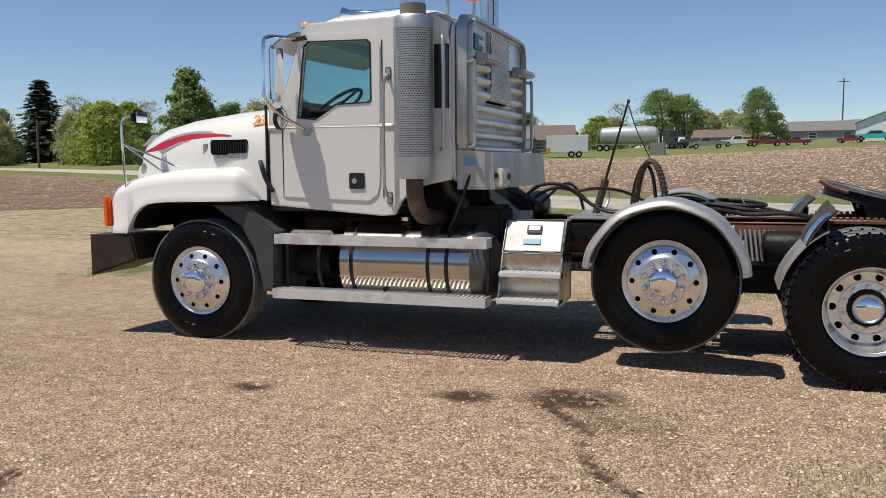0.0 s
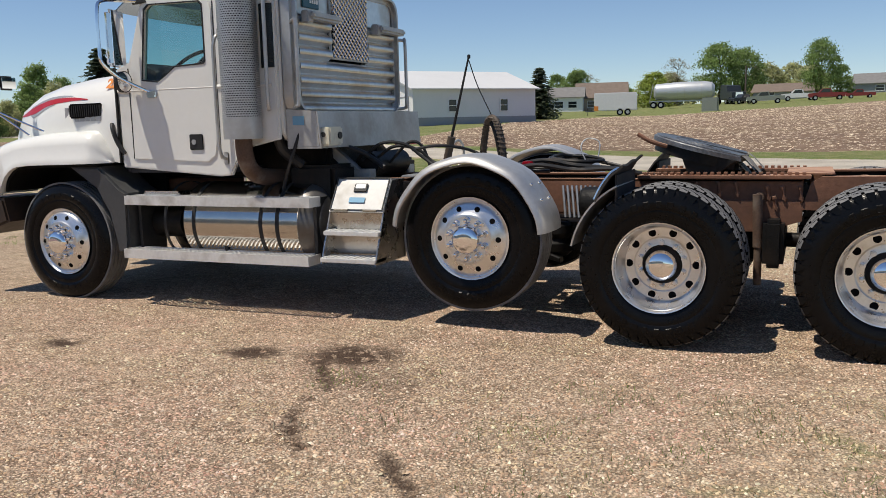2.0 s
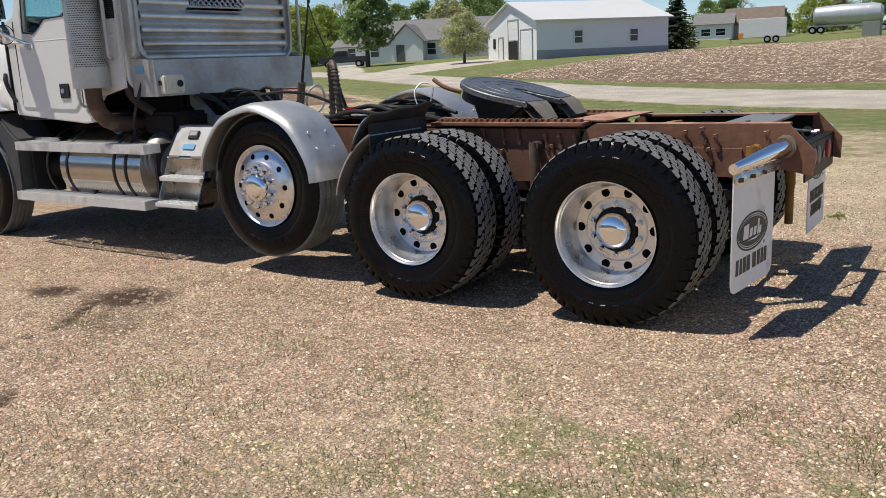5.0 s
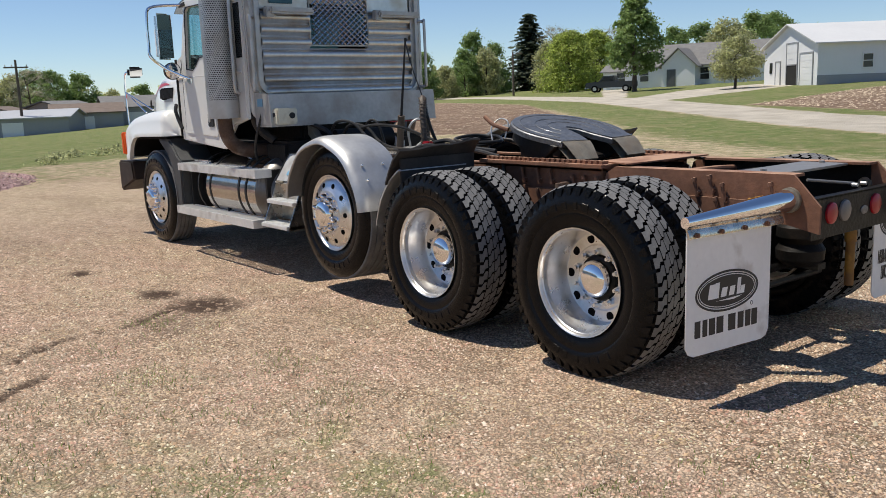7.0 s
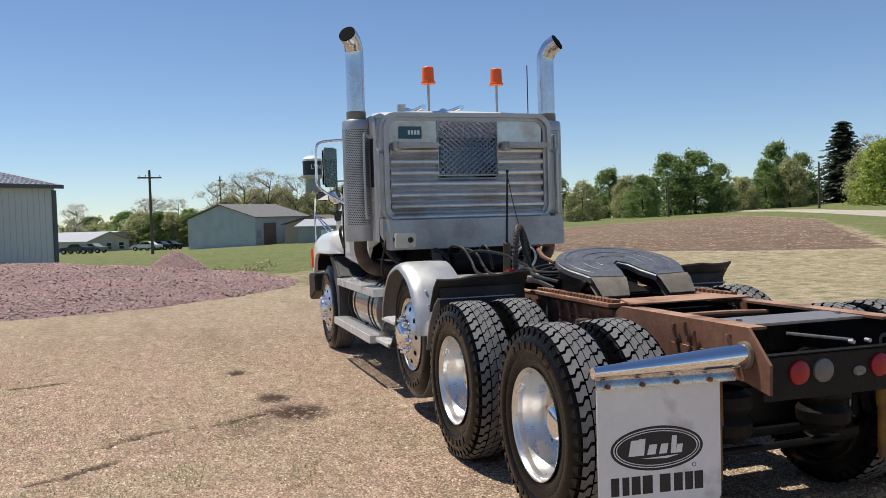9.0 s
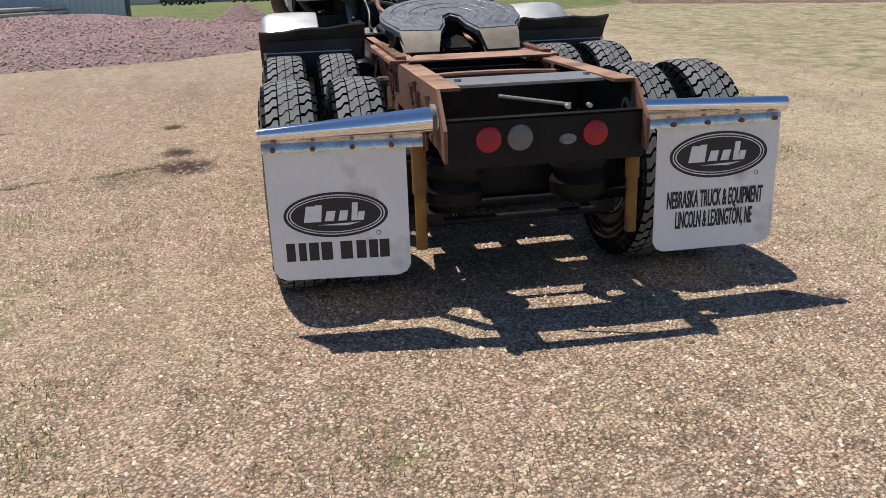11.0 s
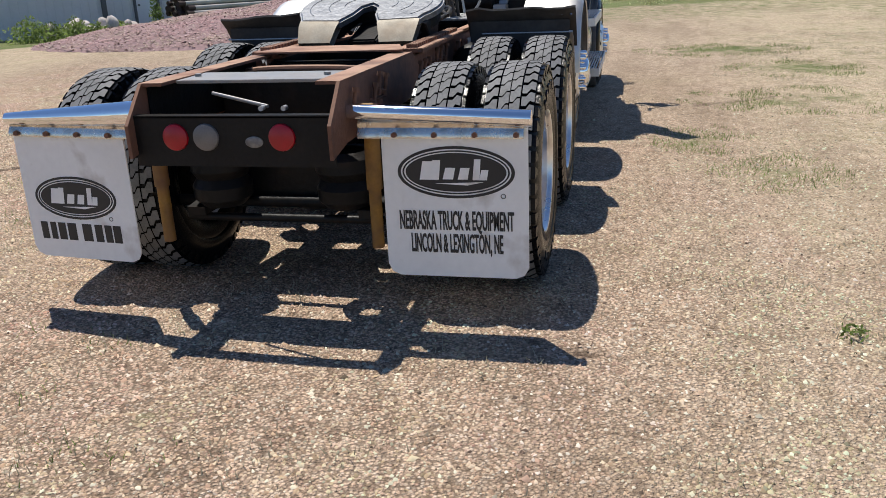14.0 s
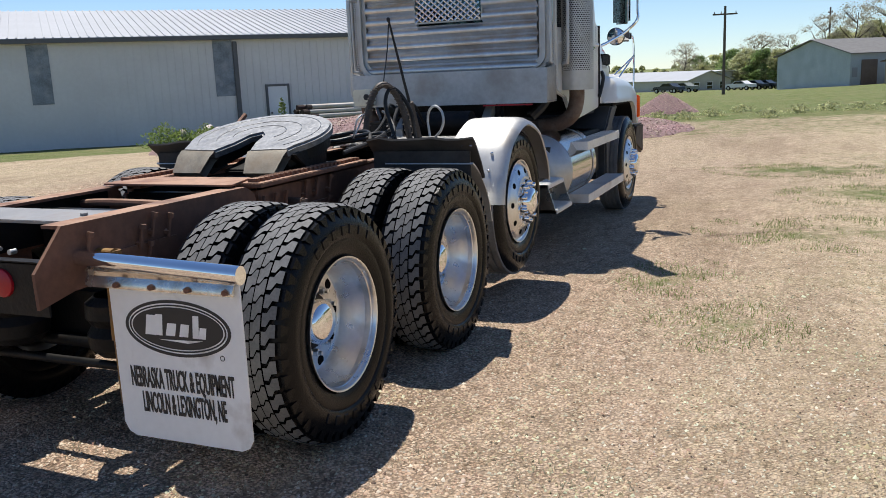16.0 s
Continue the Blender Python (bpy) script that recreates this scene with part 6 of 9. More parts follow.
HOSES = [
    ("hosebrown", 0.026, LOOP),
    ("hose", 0.016, [(-0.86, 0.16, 1.10), (-0.83, 0.14, 1.33), (-0.77, 0.07, 1.49), (-0.71, 0.02, 1.52), (-0.66, 0.0, 1.42), (-0.64, 0.04, 1.26), (-0.62, 0.10, 1.10)]),
    ("hose", 0.014, [(-1.75, -0.35, 1.22), (-1.55, -0.38, 1.36), (-1.35, -0.33, 1.35), (-1.2, -0.3, 1.24), (-1.0, -0.32, 1.14), (-0.6, -0.35, 1.12)]),
    ("hose", 0.014, [(-1.7, -0.25, 1.20), (-1.48, -0.28, 1.33), (-1.28, -0.22, 1.30), (-1.12, -0.2, 1.18), (-0.8, -0.25, 1.13), (-0.1, -0.3, 1.12)]),
    ("hose", 0.013, [(-1.62, -0.1, 1.18), (-1.42, -0.1, 1.36), (-1.3, -0.08, 1.32), (-1.24, -0.06, 1.14)]),
    ("hose", 0.013, [(-1.3, -0.3, 1.30), (-1.1, -0.25, 1.33), (-0.9, -0.1, 1.30), (-0.7, 0.05, 1.2), (-0.45, 0.1, 1.13), (0.1, 0.05, 1.12)]),
    ("alu", 0.011, [(-1.14, 0.16, 1.11), (-1.142, 0.145, 1.244), (-1.12, 0.175, 1.33), (-1.093, 0.238, 1.363), (-1.08, 0.30, 1.32), (-1.075, 0.315, 1.236), (-1.09, 0.28, 1.16), (-1.12, 0.22, 1.11)]),
    ("hose", 0.018, [(-0.5, -0.3, 1.12), (-0.2, -0.33, 1.17), (0.1, -0.3, 1.13), (0.4, -0.33, 1.14), (0.62, -0.3, 1.10)]),
    ("hose", 0.018, [(-0.5, -0.2, 1.14), (-0.2, -0.15, 1.20), (0.1, -0.22, 1.16), (0.45, -0.18, 1.13)]),
    ("hose", 0.016, [(-0.4, 0.1, 1.14), (-0.1, 0.25, 1.19), (0.15, 0.1, 1.18), (0.1, -0.1, 1.16), (-0.15, -0.05, 1.18), (-0.2, 0.2, 1.21), (0.1, 0.28, 1.18), (0.4, 0.2, 1.12)]),
    ("hose", 0.014, [(-0.3, 0.0, 1.16), (0.0, 0.18, 1.22), (0.25, 0.05, 1.19), (0.12, -0.18, 1.19), (-0.12, -0.12, 1.21), (-0.1, 0.12, 1.23), (0.2, 0.3, 1.17)]),
    ("alu", 0.006, [(0.10, 0.1, 1.16), (0.04, 0.14, 1.29), (0.08, 0.2, 1.36), (0.18, 0.2, 1.33), (0.18, 0.16, 1.2)]),
    ("hose", 0.022, [(-2.0, -0.62, 1.5), (-1.86, -0.5, 1.36), (-1.7, -0.4, 1.28), (-1.5, -0.42, 1.16)]),
    ("hose", 0.045, [(-2.25, -0.86, 2.0), (-2.24, -0.88, 1.6), (-2.22, -0.86, 1.35), (-2.1, -0.75, 1.2)]),
    ("hose", 0.045, [(-2.25, 0.86, 2.0), (-2.24, 0.88, 1.6), (-2.22, 0.86, 1.35), (-2.1, 0.75, 1.2)]),
    ("hose", 0.012, [(0.82, -0.45, 1.10), (0.86, -0.47, 1.0), (0.9, -0.5, 0.86)]),
    ("hose", 0.014, [(-2.0, -0.9, 1.50), (-2.1, -0.95, 1.2), (-2.2, -0.9, 1.0)]),
]
for m, r, pts in HOSES:
    bm = bmesh.new()
    tube(bm, pts, r, 8, 6)
    part("hose" if m != "alu" else "cable", bm, M[m], truck)
# coiled spring wire on the tall hose loop
bm = bmesh.new()
coil = []
ctr = spline(LOOP, 30)
for k, c in enumerate(ctr):
    a = k * 1.1
    coil.append((c.x + 0.033 * math.cos(a), c.y + 0.033 * math.sin(a), c.z))
tube(bm, coil, 0.005, 4, 0)
part("spring_guard", bm, M["hosebrown"], truck)
bm = bmesh.new()
box(bm, -0.33, -0.24, -0.31, -0.25, 1.16, 1.2, 0.01)
part("gladhand", bm, M["red"], truck, "red gladhand coupling")
bm = bmesh.new()
cyl(bm, (2.96, -0.16, 1.04), (3.07, 0.14, 1.0), 0.008, seg=10)
part("latch_rod", bm, M["baresteel"], truck)
for y in (0.12, 0.22):
    bm = bmesh.new()
    cyl(bm, (3.07, y, 0.995), (3.10, y, 0.995), 0.011, seg=10)
    part("air_fitting", bm, M["alu"], truck)
bm = bmesh.new()
cyl(bm, (2.55, -0.8, 0.44), (2.55, 0.8, 0.44), 0.03, seg=12)
cyl(bm, (2.7, -0.5, 0.40), (2.7, 0.5, 0.40), 0.02, seg=12)
part("sway_bar", bm, M["oil"], truck)
# Dark beams added to keep the space under the lamp bar black.
bm = bmesh.new()
box(bm, 2.36, 2.50, -0.60, 0.60, 0.40, 0.70, 0.03)
part("suspension_beam", bm, M["oil"], truck, "black filler beam across the suspension")
bm = bmesh.new()
box(bm, 1.50, 1.64, -0.60, 0.60, 0.46, 0.80, 0.03)
part("suspension_beam", bm, M["oil"], truck, "black filler beam across the suspension")
bm = bmesh.new()
lathe(bm, [(0, 0.04), (0.004, 0.04), (0.006, 0.03), (0.006, 0)], 18, pose(3.15, 0.10, 0.865, 0, 0, 90) @ Matrix.Diagonal((1, 1, 0.6, 1)))
part("socket_cover", bm, M["grease"], lamp_bar)

# mud flap print: an oval badge, and lines of lettering
def ellipse(cy, cz, a, b, n=48):
    return [(cy + a * math.cos(2 * math.pi * k / n), cz + b * math.sin(2 * math.pi * k / n)) for k in range(n)]


for flap in [o for o in truck.children if o.name.startswith("mud_flap") and "hanger" not in o.name]:
    right = flap.location.y > 0
    cy, cz = (0.005, -0.185) if right else (-0.015, -0.33)
    sc = 1.0 if right else 0.93
    for nm, a0, b0, a1, b1, x in (("badge_ring", 0.25, 0.112, 0.236, 0.100, 0.0006), ("badge_ring", 0.229, 0.094, 0.222, 0.088, 0.0006)):
        bm = bmesh.new()
        prism(bm, ellipse(cy, cz, a0 * sc, b0 * sc), 0.0, x + 0.001, 0, 1, [ellipse(cy, cz, a1 * sc, b1 * sc)], plane="yz")
        part(nm, bm, M["print"], flap)
    bm = bmesh.new()
    prism(bm, ellipse(cy, cz, 0.215 * sc, 0.083 * sc), 0.0, 0.0016, plane="yz")
    part("badge", bm, M["print"], flap, "black oval badge")
    word = [(-0.125, 0.035, -0.032, 0.03), (-0.085, 0.04, -0.032, 0.022), (-0.028, 0.008, -0.03, 0.028), (0.035, 0.008, -0.03, 0.026), (0.09, 0.045, -0.032, 0.018), (0.12, 0.0, -0.032, 0.02)]
    for yy, top, bot, hw in word:
        bm = bmesh.new()
        prism(bm, [(cy + (yy - hw) * sc, cz + bot * sc), (cy + (yy + hw * 0.6) * sc, cz + bot * sc), (cy + (yy + hw) * sc, cz + (top + 0.012) * sc), (cy + (yy - hw * 0.5) * sc, cz + (top + 0.012) * sc)], 0.0016, 0.0024, plane="yz")
        part("badge_mark", bm, M["flap"], flap, "white wordmark shape")
    bm = bmesh.new()
    prism(bm, [(cy - 0.09 * sc, cz - 0.048 * sc), (cy + 0.12 * sc, cz - 0.040 * sc), (cy + 0.05 * sc, cz - 0.055 * sc)], 0.0016, 0.0024, plane="yz")
    part("badge_mark", bm, M["flap"], flap, "white wordmark shape")
    bm = bmesh.new()
    prism(bm, ellipse(cy + 0.2 * sc, cz - 0.10 * sc, 0.011, 0.011, 16), 0.0, 0.001, 0, 1, [ellipse(cy + 0.2 * sc, cz - 0.10 * sc, 0.008, 0.008, 16)], plane="yz")
    part("mark", bm, M["print"], flap)
    if right:
        lines = (("NEBRASKA TRUCK & EQUIPMENT", 0.098, 0.495, -0.40), ("LINCOLN & LEXINGTON, NE", 0.098, 0.40, -0.502))
        for words, size, width, z in lines:
            bm = text_mesh(words, size * 1.2, width, 0.0022, 0.0006)
            bmesh.ops.transform(bm, matrix=Matrix(((0, 0, 1, 0.0012), (1, 0, 0, 0.0), (0, 1, 0, z), (0, 0, 0, 1))), verts=bm.verts)
            part("lettering", bm, M["print"], flap, "black condensed capital lettering")
    else:
        for k, (y, w) in enumerate(((-0.20, 0.046), (-0.147, 0.04), (-0.096, 0.05), (-0.038, 0.056), (0.05, 0.06), (0.117, 0.05), (0.172, 0.046), (0.222, 0.05))):
            bm = bmesh.new()
            box(bm, 0.0, 0.0012, y - 0.03 - w / 2 + 0.005, y - 0.03 + w / 2 - 0.001, -0.54, -0.455)
            part("print_bar", bm, M["print"], flap)


# ---- buildings and distance ----
M.update({
    "metalgrey": mat("grey_metal_siding", (0.66, 0.655, 0.64), 0.55, 0.0, var=0.06, scale=0.8, bump=0.05, bscale=20, dirt=(0.61, 0.605, 0.59), dscale=0.5, damt=0.3, coords="Object"),
    "metalpanel": mat("dark_translucent_panel", (0.20, 0.235, 0.27), 0.4, 0.0, var=0.35, scale=2.5, dirt=(0.34, 0.36, 0.38), dscale=2.2, damt=0.35),
    "metalroof": mat("grey_metal_roof", (0.40, 0.41, 0.43), 0.5, 0.1, var=0.06, scale=0.6),
    "trimdark": mat("dark_trim", (0.10, 0.105, 0.11), 0.5, var=0.1),
    "sidingwhite": mat("white_siding", (0.74, 0.75, 0.76), 0.55, var=0.03, scale=0.6),
    "tanwhite": mat("weathered_white_wall", (0.50, 0.48, 0.44), 0.7, var=0.08, scale=0.6),
    "wainscot": mat("grey_wainscot", (0.30, 0.31, 0.33), 0.55, var=0.05, scale=0.6),
    "roofwhite": mat("white_metal_roof", (0.66, 0.66, 0.65), 0.45, 0.1, var=0.04, scale=0.4),
    "shingle": mat("grey_shingles", (0.18, 0.175, 0.17), 0.9, var=0.15, scale=2, bump=0.3, bscale=12),
    "shinglebrown": mat("brown_shingles", (0.17, 0.13, 0.105), 0.9, var=0.15, scale=2, bump=0.3, bscale=12),
    "blueshed": mat("blue_block_wall", (0.42, 0.47, 0.50), 0.7, var=0.1, scale=0.7, dirt=(0.34, 0.39, 0.42), dscale=0.6, damt=0.4),
    "tanwall": mat("tan_siding", (0.36, 0.30, 0.24), 0.7, var=0.08, scale=0.6),
    "windowdark": mat("dark_window_pane", (0.015, 0.018, 0.02), 0.08, var=0.1),
    "doordark": mat("doorway_shade_black", (0.012, 0.012, 0.012), 0.9, var=0.1),
    "pole": mat("weathered_pole", (0.13, 0.10, 0.08), 0.9, var=0.2, scale=3),
    "concrete": mat("pale_concrete", (0.50, 0.48, 0.45), 0.8, var=0.08, scale=0.5),
    "towershaft": mat("weathered_concrete", (0.31, 0.305, 0.305), 0.8, var=0.1, scale=0.3),
    "towerdark": mat("dark_blue_band", (0.02, 0.022, 0.035), 0.5, var=0.1, scale=0.5),
    "bark": mat("grey_bark", (0.085, 0.065, 0.05), 0.95, var=0.3, scale=3, bump=0.4, bscale=15),
    "rock": mat("pale_boulder", (0.48, 0.42, 0.38), 0.9, var=0.15, scale=3, bump=0.4, bscale=9, island=0.25),
    "pipe": mat("dull_steel_pipe", (0.50, 0.47, 0.42), 0.5, 0.3, var=0.12, scale=3, dirt=(0.3, 0.24, 0.18), dscale=2, damt=0.4),
    "pipeend": mat("dark_timber", (0.05, 0.03, 0.025), 0.8, var=0.3, scale=4),
    "carred": mat("faded_red_paint", (0.20, 0.026, 0.024), 0.5, var=0.15, scale=2),
    "carwhite": mat("car_white", (0.7, 0.7, 0.7), 0.35, var=0.05),
    "cargrey": mat("car_grey_green", (0.22, 0.24, 0.21), 0.45, var=0.1),
    "carblack": mat("car_black", (0.03, 0.035, 0.04), 0.3, var=0.1),
    "turquoise": mat("turquoise_paint", (0.03, 0.45, 0.45), 0.35, var=0.05),
    "silver": mat("silver_tank", (0.50, 0.52, 0.54), 0.38, 0.35, var=0.06, scale=0.8),
})


def leaf_mat(name, color, spread=0.35):
    """Leaves that let some light through."""
    m = mat(name, color, 0.55, var=0.25, scale=0.5, island=spread)
    nt = m.node_tree
    p = nt.nodes["Principled BSDF"]
    p.inputs["Specular IOR Level"].default_value = 0.3
    out = nt.nodes["Material Output"]
    tl = nt.nodes.new("ShaderNodeBsdfTranslucent")
    nt.links.new(p.inputs["Base Color"].links[0].from_socket, tl.inputs["Color"])
    mx = nt.nodes.new("ShaderNodeMixShader")
    mx.inputs[0].default_value = 0.62
    nt.links.new(p.outputs[0], mx.inputs[1])
    nt.links.new(tl.outputs[0], mx.inputs[2])
    nt.links.new(mx.outputs[0], out.inputs["Surface"])
    return m


LEAF = {
    "green": leaf_mat("green_leaves", (0.25, 0.345, 0.12)),
    "bright": leaf_mat("fresh_green_leaves", (0.38, 0.45, 0.11)),
    # Olive and pale are lightened to put the far trees' haze into colour.
    "olive": leaf_mat("olive_leaves", (0.47, 0.48, 0.25)),
    "dark": leaf_mat("spruce_needles", (0.10, 0.125, 0.08)),
    "pale": leaf_mat("budding_twigs", (0.42, 0.39, 0.28)),
    "weed": leaf_mat("weed_leaves", (0.22, 0.29, 0.085)),
}


def quads(name, centre, normal, size, rng, material, aspect=0.7):
    """Many small leaf faces as one mesh; arrays of places, facings and sizes."""
    n = len(centre)
    ref = rng.normal(size=(n, 3))
    u = np.cross(normal, ref)
    u /= np.linalg.norm(u, axis=1, keepdims=True) + 1e-9
    v = np.cross(normal, u)
    v /= np.linalg.norm(v, axis=1, keepdims=True) + 1e-9
    s = size[:, None]
    bend = normal * s * 0.25
    co = np.stack([centre - u * s + bend * 0, centre - v * s * aspect + bend, centre + u * s, centre + v * s * aspect + bend], 1).reshape(-1, 3)
    me = bpy.data.meshes.new(name)
    me.vertices.add(4 * n), me.loops.add(4 * n), me.polygons.add(n)
    me.vertices.foreach_set("co", co.ravel().astype(np.float32))
    me.loops.foreach_set("vertex_index", np.arange(4 * n, dtype=np.int32))
    me.polygons.foreach_set("loop_start", np.arange(0, 4 * n, 4, dtype=np.int32))
    me.update(calc_edges=True)
    me.materials.append(material)
    return me


def crown_points(rng, height, width, base, blobs, leaves, leaf, taper=0.0, hollow=0.55):
    """Leaf places gathered on lumps that fill an uneven crown."""
    cs, ns, ss = [], [], []
    for _ in range(blobs):
        h = rng.uniform(0, 1)
        prof = math.sin(math.pi * min(1, (0.16 if base > 0 else 0.30) + (0.80 if base > 0 else 0.66) * h)) ** 0.75 * (1 - taper * h)
        a, rr = rng.uniform(0, 2 * math.pi), width / 2 * prof * rng.uniform(0.25, 1.0) ** 0.6
        c = np.array([rr * math.cos(a), rr * math.sin(a), base + h * (height - base) * 0.93])
        rad = width * rng.uniform(0.08, 0.19) * (1 - 0.3 * h)
        d = rng.normal(size=(leaves // blobs, 3))
        d /= np.linalg.norm(d, axis=1, keepdims=True)
        d[:, 2] = np.where(d[:, 2] < -0.5, -d[:, 2], d[:, 2])
        r = rad * rng.uniform(hollow, 1.12, size=(len(d), 1)) * np.where(rng.uniform(size=(len(d), 1)) > 0.75, 1.45, 1.0)
        cs.append(c + d * r * (1, 1, 0.8))
        nn = d + rng.normal(size=d.shape) * 0.55 + (0, 0, 0.25)
        ns.append(nn / np.linalg.norm(nn, axis=1, keepdims=True))
        ss.append(leaf * rng.uniform(0.6, 1.5, size=len(d)))
    return np.concatenate(cs), np.concatenate(ns), np.concatenate(ss)


def trunk_bm(rng, height, r, limbs, spread, start=0.28, lean=0.03):
    bm = bmesh.new()
    pts = [Vector((rng.normal() * lean * height * k / 4, rng.normal() * lean * height * k / 4, height * k / 4.6)) for k in range(5)]
    pts[0] = Vector((0, 0, -0.2))
    tube(bm, pts, [r * 1.25, r, r * 0.85, r * 0.65, r * 0.45, r * 0.3], 7, 3)
    for _ in range(limbs):
        h = rng.uniform(start, 0.85)
        a = rng.uniform(0, 2 * math.pi)
        p0 = pts[min(4, int(h * 4.6))].lerp(pts[min(4, int(h * 4.6) + 1)], 0.4)
        ln = spread * rng.uniform(0.5, 1.0) * (1.1 - 0.5 * h)
        p1 = p0 + Vector((math.cos(a) * ln * 0.5, math.sin(a) * ln * 0.5, ln * 0.35))
        p2 = p0 + Vector((math.cos(a) * ln, math.sin(a) * ln, ln * rng.uniform(0.6, 1.0)))
        tube(bm, [p0, p1, p2], [r * 0.38, r * 0.26, r * 0.12], 5, 3)
    return bm


def make_tree(kind, seed, height, width, leafkey, label):
    rng = np.random.default_rng(seed)
    tree = thing("tree", (0, 0, 0), label, "tree", "trees round the lot")
    if kind == "spruce":
        part("trunk", trunk_bm(rng, height, 0.16, 0, 0.5, lean=0.0), M["bark"], tree)
        cs, ns, ss = [], [], []
        for k in range(26):
            h = k / 26
            rad = width / 2 * (1 - h) ** 0.85 + 0.15
            for a in rng.uniform(0, 2 * math.pi, int(9 + 12 * (1 - h))):
                n = 12
                t = np.sort(rng.uniform(0.12, 1.0, n))
                ln = rad * rng.uniform(0.75, 1.12)
                z = 0.5 + (height - 0.7) * h - 0.32 * ln * t**1.4 + rng.normal(size=n) * 0.06
                cs.append(np.stack([math.cos(a) * ln * t + rng.normal(size=n) * 0.1, math.sin(a) * ln * t + rng.normal(size=n) * 0.1, z], 1))
                nn = np.stack([np.full(n, math.cos(a) * 0.6), np.full(n, math.sin(a) * 0.6), np.full(n, 0.8)], 1) + rng.normal(size=(n, 3)) * 0.35
                ns.append(nn / np.linalg.norm(nn, axis=1, keepdims=True))
                ss.append(rng.uniform(0.12, 0.26, n))
        c, n, s = np.concatenate(cs), np.concatenate(ns), np.concatenate(ss)
    elif kind == "bare":
        part("trunk", trunk_bm(rng, height * 0.95, 0.13, 26, width * 0.5, 0.2), M["bark"], tree)
        c, n, s = crown_points(rng, height, width, height * 0.3, 60, 4200, 0.062, hollow=0.1)
    else:
        base = height * (0.2 if kind == "round" else 0.0)
        part("trunk", trunk_bm(rng, height * 0.85, 0.14 + 0.006 * height, 9, width * 0.42), M["bark"], tree)
        c, n, s = crown_points(rng, height, width, base, 130, 9600, 0.15, 0.25 if kind == "round" else 0.1)
    ob = new("crown", quads("crown", c, n, s, rng, LEAF[leafkey]))
    ob.parent = tree
    return tree


def put_tree(proto, x, y, scale=1.0, turn=0.0, wide=1.0):
    t = copy_thing(proto, pose(x, y, gz(x, y) - 0.05, 0, 0, turn))
    t.scale = (scale * wide, scale * wide, scale)
    return t


def polar(ox, oy, bearing, dist):
    return ox - dist * math.sin(radians(bearing)), oy + dist * math.cos(radians(bearing))


protos = {
    "round": make_tree("round", 11, 10, 5.6, "green", "full round deciduous tree in fresh green leaf"),
    "round2": make_tree("round", 12, 10, 9.5, "green", "broad deciduous tree in dark green leaf"),
    "bright": make_tree("wild", 13, 8, 8, "bright", "spreading tree in yellow green leaf"),
    "olive": make_tree("wild", 14, 8, 7.5, "olive", "olive green tree in thin new leaf"),
    "small": make_tree("round", 18, 8, 8.6, "olive", "small spreading tree with an olive green crown"),
    "wild": make_tree("wild", 17, 9, 8, "green", "bushy green tree at the wood's edge"),
    "bare": make_tree("bare", 15, 10, 7, "pale", "bare grey tree just coming into bud"),
    "spruce": make_tree("spruce", 16, 10, 4.6, "dark", "tall dark blue green spruce"),
}
rt = random.Random(5)
